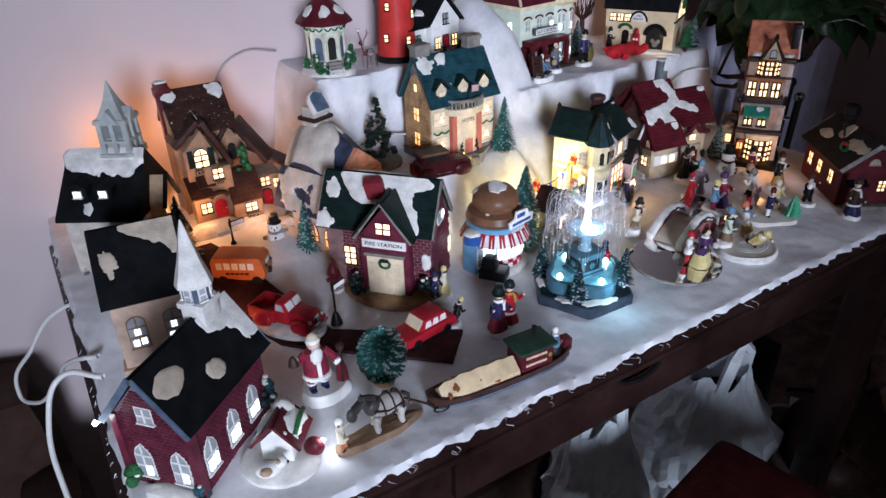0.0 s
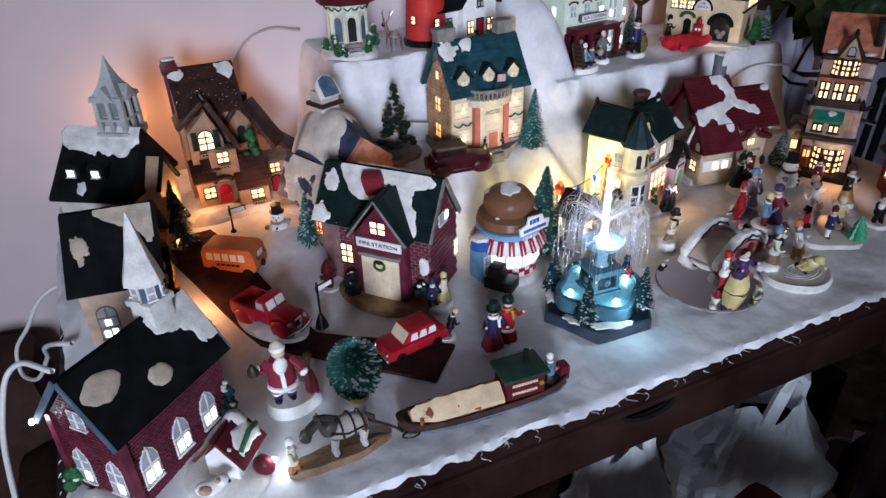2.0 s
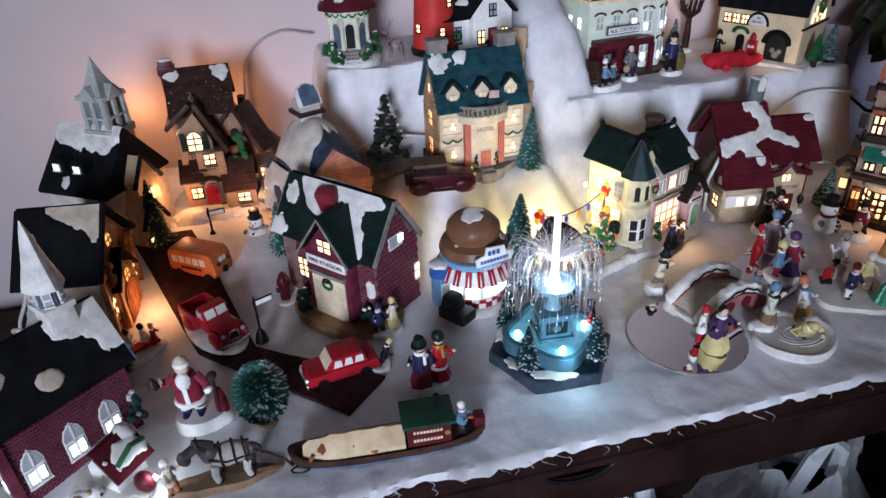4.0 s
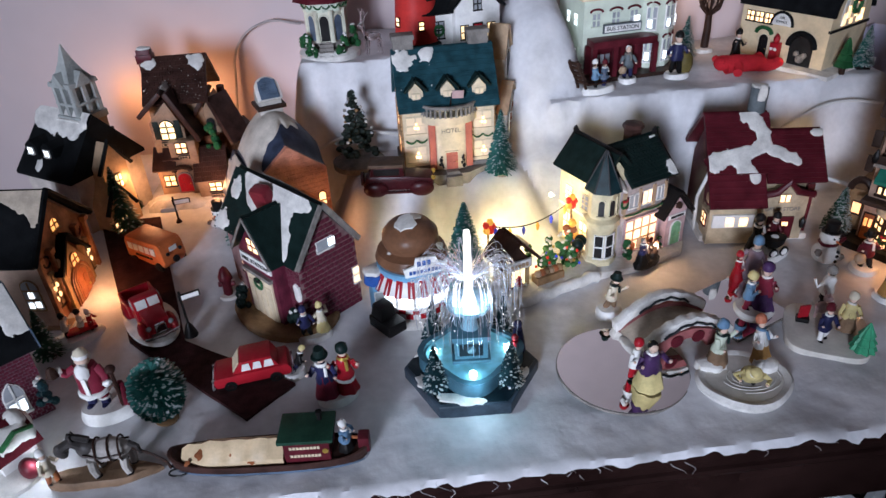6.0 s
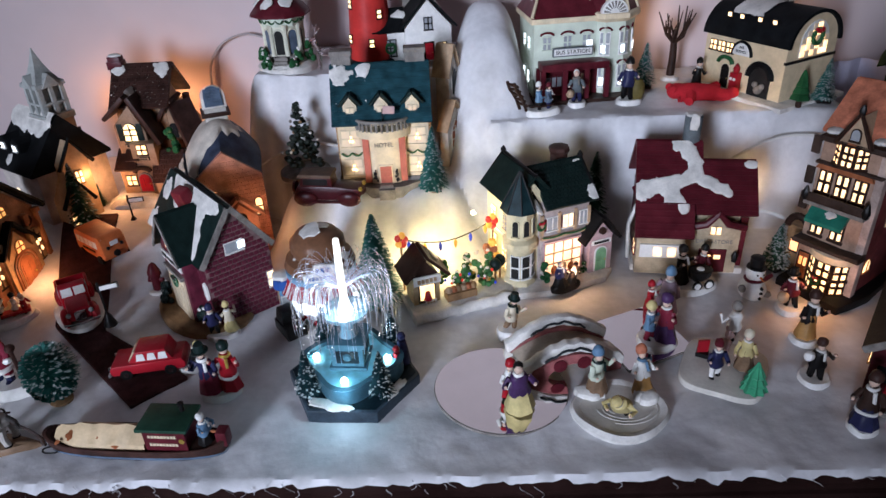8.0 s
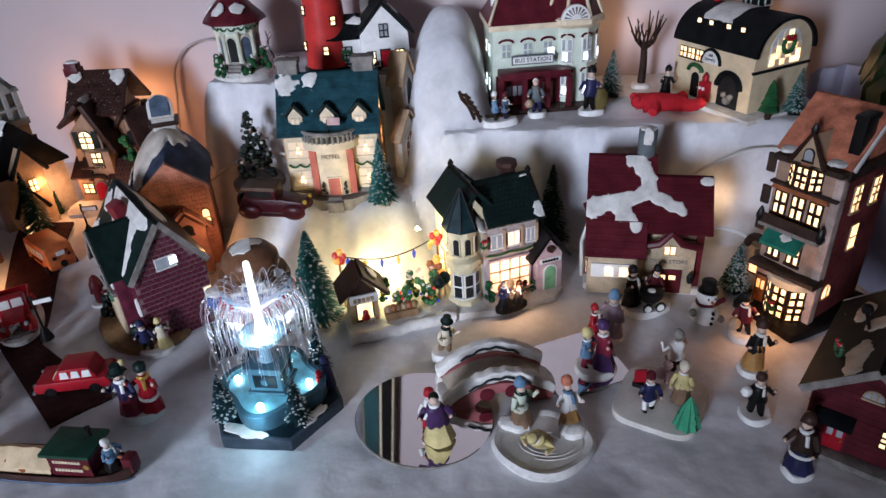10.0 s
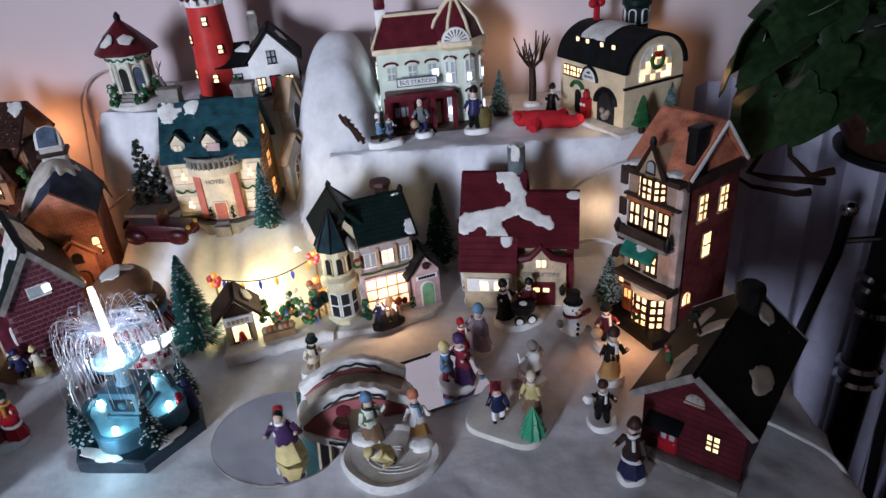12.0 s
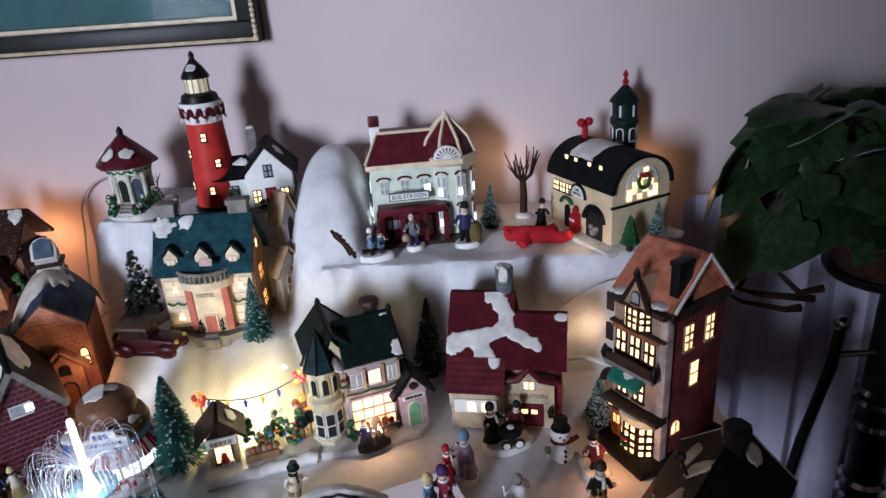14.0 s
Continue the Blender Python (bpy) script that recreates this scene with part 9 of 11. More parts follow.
    f.doll(0, 0, 0.036, NEARBLK, NAVY, YELLOW, 60, lean=25)
    f.put("bending_child", "child figurine in dark coat with yellow cap bending down", 0.376, 0.147, G(0.376, 0.147), 30)

    # boy leading a dappled horse, on one brown base
    f = Fig().disc(0.046, 0.012, 0.006, TAN2, lobes=5, depth=0.06)
    f.doll(-0.038, -0.004, 0.042, PALECOAT, RUST, WHITE, 70, fat=1.0)
    f.b.at(0.008, 0.001, 0)
    f.ink(DUN).ball(0.002, 0, 0.03, 0.0115, 0.95, 14, 1.7, 0.85)
    f.ink(DAPPLE).ball(-0.012, 0, 0.034, 0.0095, 1, 12, 1.0, 0.8).tube([(-0.012, 0, 0.036), (-0.022, 0, 0.044), (-0.03, 0, 0.038)], 0.006, 10, 0.0045).ball(-0.033, 0, 0.034, 0.005, 1.5, 10, 1.1, 0.8)
    for s in (-1, 1):
        f.b.tube([(-0.02, s * 0.003, 0.046), (-0.021, s * 0.003, 0.052)], 0.0014, 6, 0.0006)
        for x, k in ((-0.01, DUN), (0.016, DUN)):
            f.ink(k).tube([(x, s * 0.006, 0.026), (x + 0.002 * s, s * 0.006, 0.014), (x, s * 0.006, 0.005)], 0.0036, 8, 0.003)
            f.ink(NEARBLK).ball(x, s * 0.006, 0.006, 0.0038, 0.6, 8)
    f.ink(DAPPLE).tube([(0.02, 0, 0.034), (0.026, 0, 0.03), (0.027, 0, 0.02)], 0.003, 8, 0.0015).tube([(-0.008, 0, 0.043), (-0.016, 0, 0.047), (-0.024, 0, 0.05)], 0.0026, 6)
    f.ink(DKBROWN)
    for x in (-0.006, 0.004, 0.013):
        f.b.tube([(x + 0.0003 * i, 0.0102 * math.cos(i * math.pi / 8), 0.03 + 0.0116 * math.sin(i * math.pi / 8)) for i in range(-4, 13)], 0.0009, 5)
    for s in (-1, 1):
        f.b.tube([(-0.014, s * 0.0088, 0.034), (0.0, s * 0.0104, 0.03), (0.018, s * 0.0085, 0.031)], 0.0009, 5)
    f.b.tube([(0.018, 0, 0.03), (0.034, 0.001, 0.016), (0.046, -0.002, 0.009), (0.05, -0.008, 0.006)], 0.0012, 6)
    f.put("horse_and_boy", "dappled barge horse figurine led by a boy on brown base", 0.224, 0.042, G(0.224, 0.042), 2, category="animal figurine")

    # kennel with a white and tan pup beside it
    c = thing("dog_kennel", "white kennel with red and snow roof, toy pup in front", "kennel ornament", 0.134, 0.06, 0.765, -38)
    c.scale = (1.2, 1.2, 1.12)
    part("snow_base", B().lathe([(0.03, -0.002), (0.031, 0.003), (0.026, 0.006)], 20, 1, 0.85), SNOWP, c)
    part("wall", B().prism([(-0.012, 0.004), (0.012, 0.004), (0.012, 0.024), (0, 0.038), (-0.012, 0.024)], -0.004, 0.022), WHITE, c, bevel=0.001)
    roof(c, MAROON, "y", 0.018, 0.033, 0.042, 0.02, 0.0025, cy=0.009, snow=[(-1, 0.5, 0.5, 0.012, 0.01, 3), (1, 0.4, 0.5, 0.013, 0.009, 5)])
    part("snow_heap", B().at(0.0, 0.02, 0.03).ball(0, 0, 0, 0.01, 1.6, 12), SNOWP, c)
    part("wreath_swag", B().tube([(0.014, 0.024, 0.034), (0.016, 0.012, 0.04), (0.014, 0.0, 0.03)], 0.002, 8), GREEN, c)
    part("red_sack", B().at(0.024, 0.008, 0.01).ball(0, 0, 0, 0.007, 1.3, 12, 1.2, 0.9), MAROON, c)
    f = Fig()
    f.b.at(0, 0, 0)
    f.ink(WHITE).ball(0, 0, 0.008, 0.008, 0.8, 12, 1.5, 0.9).ball(0.01, -0.002, 0.015, 0.0058, 1, 12)
    f.ink(TAN).ball(-0.003, -0.004, 0.0105, 0.0048, 0.8, 8, 1.2, 1).ball(0.008, -0.005, 0.019, 0.0025, n=8)
    f.ink(NEARBLK).ball(0.0155, -0.004, 0.0145, 0.0013, n=6)
    f.put("pup_figurine", "white toy pup with tan patches beside the kennel", 0.119, 0.043, 0.771, -10, category="animal figurine")

    # sleigh children by the tan chapel
    f = Fig().disc(0.026, 0.016, 0.006)
    f.ink(RED).at(0.004, 0, 0.006).box(-0.014, -0.006, 0.003, 0.016, 0.006, 0.006)
    f.doll(-0.01, 0.002, 0.036, WHITE, NEARBLK, NEARBLK, 80)
    f.doll(0.004, 0, 0.034, WHITE, RUST, NEARBLK, 70)
    f.doll(0.016, -0.001, 0.032, RED, NEARBLK, WHITE, 60)
    f.put("sledding_figurine", "three child figurines riding a red sled on snow", 0.138, 0.238, G(0.138, 0.238), 32)

    f = Fig().disc(0.012)
    f.ink(MAROON).at(0, 0, 0.004).lathe([(0.006, 0), (0.0055, 0.02), (0.008, 0.021), (0.0075, 0.026), (0.004, 0.034), (0.001, 0.037)], 12)
    f.b.tube([(-0.009, 0, 0.014), (0.009, 0, 0.014)], 0.003, 8)
    f.put("fire_hydrant", "maroon fire hydrant figurine on a white base", 0.291, 0.286, 0.77, category="hydrant ornament")

    for (x, y, z, a, h, lab) in ((0.262, 0.218, 0.772, 25, 0.056, "black street sign post with a white board"), (0.211, 0.424, 0.788, 10, 0.048, "black finger post with white arms")):
        c = thing("street_sign", lab, "sign ornament", x, y, z, a)
        part("foot", B().lathe([(0.0075, 0), (0.006, 0.006), (0.004, 0.012), (0.002, 0.016)], 12), NEARBLK, c)
        part("post", B().tube([(0, 0, 0.01), (0, 0, h)], 0.0013, 8), NEARBLK, c)
        b1 = part("board", B().box(-0.002, -0.001, h - 0.011, 0.02, 0.001, h - 0.004), NEARBLK, c, bevel=0.0005)
        part("board_face", B().box(0.001, -0.0016, h - 0.01, 0.0185, 0.0016, h - 0.005), WHITE, b1)
        if h < 0.052:
            part("board", B().box(-0.018, -0.001, h - 0.02, 0.002, 0.001, h - 0.014), WHITE, c, bevel=0.0005)

    # snowmen
    for (x, y, z, k, hatm, scarfm, lab) in ((0.98, 0.245, 0.765, 1.0, NEARBLK, MAROON, "snowman figurine with black top hat and maroon scarf"), (0.266, 0.415, 0.782, 0.9, NEARBLK, STONE, "snowman figurine with black hat beside the cottages")):
        f = Fig()
        f.b.at()
        f.ink(WHITE).ball(0, 0, 0.0135 * k, 0.0155 * k, 0.92, 16).ball(0, 0, 0.034 * k, 0.011 * k, 0.95, 14)
        f.ink(hatm).lathe([(0.0105 * k, 0.0405 * k), (0.0102 * k, 0.042 * k), (0.0072 * k, 0.042 * k), (0.0075 * k, 0.053 * k), (0.002 * k, 0.0535 * k)], 16)
        for s in (-1, 1):
            f.b.ball(s * 0.004 * k, -0.0098 * k, 0.036 * k, 0.0012 * k, n=6)
        for zz in (0.009, 0.016, 0.022):
            f.b.ball(0, -0.0152 * k, zz * k, 0.002 * k, n=8)
        f.ink(scarfm).lathe([(0.0095 * k, 0.0245 * k), (0.0115 * k, 0.0265 * k), (0.0095 * k, 0.0285 * k)], 14).tube([(0.008 * k, -0.006 * k, 0.027 * k), (0.018 * k, -0.004 * k, 0.03 * k)], 0.0026 * k, 6)
        f.ink(ORANGE).tube([(0, -0.01 * k, 0.0335 * k), (0, -0.017 * k, 0.0325 * k)], 0.0016 * k, 6, 0.0004)
        f.ink(STONE).ball(-0.015 * k, -0.004 * k, 0.018 * k, 0.0045 * k, n=8).ball(0.014 * k, -0.008 * k, 0.008 * k, 0.0045 * k, n=8)
        f.put("snowman", lab, x, y, z, 12 if x > 0.5 else -20, group="snowmen", category="snowman figurine")

    # the ice scene
    f = Fig().disc(0.014, 0.012, 0.012)
    f.doll(0, 0, 0.052, PALECOAT, TAN2, DKGREEN, 15, scarf=DKGREEN, z=0.008, brim=True)
    f.put("skating_boy", "boy figurine with dark green hat and scarf, tan trousers", 0.706, 0.187, G(0.706, 0.187), 10)
    f = Fig()
    f.doll(0, 0, 0.066, VIOLET, YELLOW, None, 5, dress=True, hair=NEARBLK, z=0.0, fat=1.15)
    f.doll(-0.009, 0.013, 0.05, WHITE, RED, RED, 25, z=0.0)
    f.put("skating_girl", "girl figurine in yellow skirt and violet jacket with red child", 0.708, 0.0735, 0.7705, 8)
    f = Fig().disc(0.019, 0.008, 0.005, NEARBLK)
    f.doll(-0.007, 0, 0.038, NAVY, NEARBLK, None, 10, dress=True, hair=STONE, scarf=WHITE, fat=1.2)
    f.doll(0.008, -0.001, 0.029, SOOT, NEARBLK, BROWN, -20, dress=True, scarf=WHITE, fat=1.2)
    f.put("shop_couple", "dark clothed figurine pair before the lit shop window", 0.776, 0.267, 0.773, 23)
    f = Fig().disc(0.021, 0.018, 0.006)
    f.doll(-0.008, 0, 0.055, SKYCOAT, PLUMRED, YELLOW, 70)
    f.doll(0.008, -0.001, 0.064, PLUMRED, VIOLET, VIOLET, -60, dress=True)
    f.put("dancing_couple", "figurine pair in plum and blue coats on a white disc", 0.855, 0.166, 0.768, 0)
    f = Fig().disc(0.02, 0.015, 0.006)
    f.doll(0.006, 0, 0.062, LILAC, LILAC, SKYCOAT, -40, dress=True, fat=1.15)
    f.doll(-0.013, -0.002, 0.045, RED, RED, RED, 50, dress=True, scarf=WHITE)
    f.put("mother_and_child", "woman figurine in lilac coat holding a child in red", 0.873, 0.222, G(0.873, 0.222), 10)
    f = Fig().disc(0.029, 0.02, 0.007)
    f.doll(-0.014, 0.004, 0.06, NEARBLK, NEARBLK, NEARBLK, 30, dress=True, scarf=WHITE)
    f.doll(0.012, 0.01, 0.05, MAROON, NEARBLK, NEARBLK, -20, dress=True)
    f.ink(NEARBLK).at(0.004, -0.006, 0.012).lathe([(0.006, 0), (0.011, 0.006), (0.012, 0.014), (0.01, 0.0145)], 14, 1.2, 0.9)
    f.ink(WHITE).ball(0.0, 0, 0.014, 0.005, 0.6, 8)
    for s in (-1, 1):
        f.ink(NEARBLK).m = pose(0.004 + s * 0.007, -0.0165, 0.011, 90, 0, 0)
        f.b.lathe([(0.006, -0.0008), (0.006, 0.0008)], 14)
        f.ink(WHITE).lathe([(0.0042, -0.0012), (0.0042, 0.0012)], 10)
    f.put("pram_couple", "dark coated couple figurine with a black pram", 0.923, 0.272, G(0.923, 0.272), 12)
    f = Fig().disc(0.011)
    f.doll(0, 0, 0.054, WHITE, NEARBLK, STONE, 200, fat=1.15)
    f.put("white_coat_skater", "skater figurine in white jacket and dark trousers", 0.932, 0.166, G(0.932, 0.166), 0)
    f = Fig().disc(0.015)
    f.doll(0, 0, 0.052, MAROON, NEARBLK, NEARBLK, 10, scarf=WHITE, fat=1.15, brim=True)
    f.ink(TAN).at(-0.012, -0.008, 0.02).ball(0, 0, 0, 0.0065, n=10)
    f.put("drummer_figurine", "man figurine in maroon coat and black hat", 1.014, 0.222, G(1.014, 0.222), -10)
    f = Fig().disc(0.014)
    f.doll(0, 0, 0.06, NEARBLK, OCHRE, BROWN, 0, dress=True, scarf=WHITE, fat=0.95)
    f.put("lady_figurine", "lady figurine in ochre skirt and black jacket", 1.006, 0.168, G(1.006, 0.168), -5)
    f = Fig().disc(0.014)
    f.doll(0, 0, 0.05, NEARBLK, NEARBLK, BROWN, -8, arms=(1.0, 0.5), scarf=WHITE, fat=1.2)
    f.ink(WHITE).at(-0.014, -0.01, 0.036).ball(0, 0, 0, 0.005, n=8)
    f.put("waiter_figurine", "man figurine in black suit raising one hand", 0.988, 0.106, G(0.988, 0.106), -6)
    f = Fig().disc(0.0125)
    f.doll(0, 0, 0.062, DKBROWN, NAVY, BROWN, -14, hair=WHITE, scarf=WHITE, trim=WHITE, dress=True)
    f.put("old_man_figurine", "white bearded figurine in brown and navy robe", 1.001, 0.043, G(1.001, 0.043), -10)

    # pond with three skaters
    c = thing("frozen_pond", "cream oval skating pond base with snow rim", "pond ornament", 0.798, 0.069, 0.765, 0)
    part("rim", B().lathe([(0.042, -0.003), (0.044, 0.003), (0.041, 0.007), (0.036, 0.006), (0.034, 0.0045)], 36, 1, 0.88, 4, 0.03), SNOWP, c)
    part("ice", B().lathe([(0.0365, 0.003), (0.036, 0.0052), (0.001, 0.0053)], 36, 1, 0.88, 4, 0.03), ICE, c, "cream glazed ice with swirls")
    for i in range(5):
        r = 0.01 + i * 0.005
        part("ice_swirl", B().tube([(r * math.cos(a) + 0.004, r * 0.7 * math.sin(a), 0.0054) for a in [0.3 + 0.3 * k + i for k in range(10)]], 0.0006, 5), SNOWP, c)
    part("snow_bank", B().patch((-0.022, 0.02, 0.004), (1, 0, 0), (0, 1, 0), 0.014, 0.01, 0.009, 3), SNOWP, c)
    part("snow_bank", B().patch((0.026, 0.012, 0.004), (1, 0, 0), (0, 1, 0), 0.012, 0.01, 0.01, 6), SNOWP, c)
    f = Fig()
    f.doll(0, 0, 0.058, PALEGREEN, TAN2, SKYCOAT, 30, dress=True, scarf=DKGREEN, z=0)
    f.put("pond_skater", "skater figurine in pale green coat and blue hat", 0.78, 0.09, 0.772, 0, group="pond skaters")
    f = Fig()
    f.doll(0, 0, 0.054, YELLOW, DKBROWN, YELLOW, -20, fat=1.35, lean=48, z=0.004)
    f.put("pond_skater", "fallen child figurine in yellow coat on the pond", 0.8, 0.066, 0.771, 0, group="pond skaters")
    f = Fig()
    f.doll(0, 0, 0.055, WHITE, OCHRE, TERRA, 20, scarf=SKYCOAT, dress=True, lean=-12, z=0)
    f.put("pond_skater", "skater figurine in white top, brown skirt and blue scarf", 0.823, 0.087, 0.771, 0, group="pond skaters")

    # square rink with its figures
    c = thing("ice_rink", "cream rounded square rink base with lamp glow", "rink ornament", 0.909, 0.122, 0.765, -27)
    part("slab", B().prism([(0.039 * math.copysign(abs(math.cos(a)) ** 0.5, math.cos(a)), 0.041 * math.copysign(abs(math.sin(a)) ** 0.5, math.sin(a))) for a in [2 * math.pi * i / 32 for i in range(32)]], -0.003, 0.006, "z"), ICE, c, bevel=0.002)
    t = part("green_fir", B().at(0.029, -0.024, 0.005).lathe([(0.004, 0), (0.0115, 0.003), (0.0085, 0.0095), (0.0098, 0.011), (0.0062, 0.0175), (0.0075, 0.019), (0.004, 0.026), (0.0006, 0.034)], 28, lobes=9, depth=0.13), JADE, c)
    part("red_flag", B(pose(-0.022, 0.008, 0.005, 0, 0, 30)).box(-0.0055, -0.001, 0.006, 0.0055, 0.001, 0.02), RED, c)
    part("flag_foot", B(pose(-0.022, 0.008, 0.005)).box(-0.006, -0.004, 0, 0.006, 0.004, 0.006), NEARBLK, c)
    f = Fig()
    f.doll(0, 0, 0.05, NAVY, WHITE, MAROON, 20, z=0)
    f.put("rink_skater", "skater figurine in navy jacket and white trousers", 0.894, 0.107, 0.772, -10, group="rink skaters")
    f = Fig()
    f.doll(0, 0, 0.05, YELLOW, TAN2, PALECOAT, -15, z=0, dress=True)
    f.put("rink_skater", "skater figurine in yellow top and tan skirt", 0.926, 0.118, 0.772, -10, group="rink skaters")
    f = Fig()
    f.b.at(0, 0, 0)
    f.ink(PINKW).ball(0, 0, 0.012, 0.006, 1, 10, 1.4, 0.9).ball(0.004, 0, 0.022, 0.0048, n=10)
    for s in (-1, 1):
        f.b.tube([(0.003, s * 0.003, 0.025), (0.002, s * 0.004, 0.03)], 0.0014, 6).tube([(s * 0.005, 0, 0.01), (s * 0.005, 0, 0)], 0.002, 6)
    f.put("toy_deer", "small pink deer figurine on the rink", 0.914, 0.143, 0.771, 0, category="animal figurine")

    # shelf figures
    f = Fig().disc(0.023, 0.011, 0.006)
    f.ink(DKBROWN).at(0, 0, 0.008).box(-0.018, -0.005, 0.002, 0.014, 0.005, 0.004)
    f.doll(-0.004, 0, 0.042, SKYCOAT, NEARBLK, WHITE, 75, fat=1.15)
    f.doll(0.009, 0.001, 0.041, GREYBLUE, NAVY, MAROON, 70, scarf=WHITE, fat=1.15)
    f.put("sledding_figurine", "two child figurines on a brown sled in front of the station", 0.768, 0.468, G(0.768, 0.468), 12)
    f = Fig().disc(0.0125)
    f.doll(0, 0, 0.053, GREYSTONE, NAVY, None, 0, hair=WHITE, scarf=STONE)
    f.ink(TAN).at(-0.011, -0.008, 0.018).ball(0, 0, 0, 0.0055, n=8)
    f.put("waiting_man", "white haired man figurine in grey coat with a bag", 0.817, 0.497, G(0.817, 0.497), 5)
    f = Fig().disc(0.017, 0.013)
    f.doll(-0.002, 0, 0.062, NAVY, NEARBLK, NEARBLK, -10, hair=WHITE, fat=1.1)
    f.ink(OLIVE).at(0.011, 0.002, 0.004).lathe([(0.008, 0), (0.0105, 0.01), (0.0095, 0.02), (0.006, 0.026)], 12)
    f.put("man_with_sack", "man figurine in navy coat beside an olive sack", 0.886, 0.501, G(0.886, 0.501), 0)
    f = Fig()
    f.doll(0, 0, 0.048, NEARBLK, NEARBLK, NEARBLK, 10, dress=True, z=0)
    f.put("parson_figurine", "man figurine all in black before the service station", 0.988, 0.545, G(0.988, 0.545), 10)
    f = Fig()
    f.b.at(0, 0, 0.012)
    b = f.ink(REDFELT)
    b.tube([(-0.024, 0.003, 0.0), (-0.012, 0.002, 0.001), (0.0, 0.0, 0.001), (0.014, -0.001, 0.0), (0.026, -0.002, -0.002)], 0.0125, 14, 0.0105)
    b.ball(-0.027, 0.004, 0.003, 0.0115, 0.9, 14, 1.1, 1).ball(-0.034, 0.012, 0.007, 0.005, 0.9, 8).ball(-0.034, -0.004, 0.008, 0.005, 0.9, 8)
    b.tube([(0.022, -0.004, -0.002), (0.032, -0.008, -0.003), (0.041, -0.011, -0.001)], 0.0085, 10, 0.0075).ball(0.042, -0.012, 0.001, 0.0082, 0.9, 10)
    b.tube([(0.018, 0.006, 0.0), (0.026, 0.011, 0.002), (0.032, 0.012, 0.004)], 0.0075, 10, 0.0065).tube([(-0.012, -0.008, 0.002), (-0.014, -0.015, -0.003), (-0.018, -0.02, -0.005)], 0.0068, 10, 0.006)
    f.put("red_plush_toy", "red plush toy lying on the snowy shelf", 0.974, 0.492, G(0.974, 0.492), 4, category="soft toy")
    c = thing("dark_sleigh", "dark brown wooden sleigh standing on end in the snow", "sleigh ornament", 0.744, 0.452, 0.925, 40)
    for s in (-1, 1):
        part("runner", B().tube([(-0.004, s * 0.006, 0.0), (-0.012, s * 0.006, 0.018), (-0.022, s * 0.006, 0.03), (-0.026, s * 0.006, 0.04)], 0.0022, 6), DKBROWN, c)
    for k in range(5):
        part("slat", B().box(-0.003, -0.008, -0.0015, 0.004, 0.008, 0.0015), DKBROWN, c).matrix_local = pose(-0.006 - k * 0.0042, 0, 0.008 + k * 0.007, 0, 35, 0)
    # crystal reindeer
    f = Fig()
    f.b.at()
    f.ink(CRYSTAL).ball(0, 0, 0.022, 0.007, 0.8, 10, 1.6, 0.8).tube([(-0.008, 0, 0.024), (-0.013, 0, 0.036)], 0.003, 8).ball(-0.015, 0, 0.038, 0.004, 0.8, 8, 1.4, 0.9)
    for s in (-1, 1):
        f.b.tube([(-0.008, s * 0.004, 0.02), (-0.009, s * 0.005, 0)], 0.0016, 6).tube([(0.008, s * 0.004, 0.02), (0.009, s * 0.005, 0)], 0.0016, 6)
        f.b.tube([(-0.013, s * 0.002, 0.04), (-0.011, s * 0.008, 0.05), (-0.013, s * 0.01, 0.058)], 0.0012, 5, 0.0005).tube([(-0.011, s * 0.008, 0.05), (-0.006, s * 0.011, 0.056)], 0.001, 5, 0.0005)
    f.put("crystal_reindeer", "clear acrylic reindeer figurine beside the lighthouse", 0.482, 0.53, G(0.482, 0.53), 20, category="animal figurine")


PLUMRED = paint("plum_red_coat", (0.2, 0.02, 0.04), 0.4, 60, 0.2)
PALECOAT = paint("pale_coat", (0.62, 0.55, 0.42), 0.4, 60, 0.18)
PALEGREEN = paint("pale_green_coat", (0.55, 0.6, 0.48), 0.4, 60, 0.15)
SKYCOAT = paint("dusty_blue_coat", (0.12, 0.22, 0.34), 0.4, 60, 0.2)
OCHRE = paint("ochre_skirt", (0.45, 0.24, 0.08), 0.4, 60, 0.2)
TAN2 = paint("brown_clay", (0.2, 0.125, 0.075), 0.5, 60, 0.25)
OLIVE = paint("olive_sack", (0.13, 0.1, 0.03), 0.6, 60, 0.25)
DUN = paint("dun_grey", (0.4, 0.37, 0.34), 0.5, 40, 0.35)
DAPPLE = paint("dapple_black", (0.045, 0.04, 0.038), 0.45, 60, 0.4)
ICE = paint("cream_ice", (0.64, 0.61, 0.55), 0.25, 40, 0.12, coat=0.5)
REDFELT = paint("red_plush", (0.5, 0.02, 0.03), 0.85, 60, 0.15, 0.5, coat=0)
CRYSTAL = clear("clear_acrylic", (0.95, 0.92, 0.92), 0.08, 1.45)
figures()


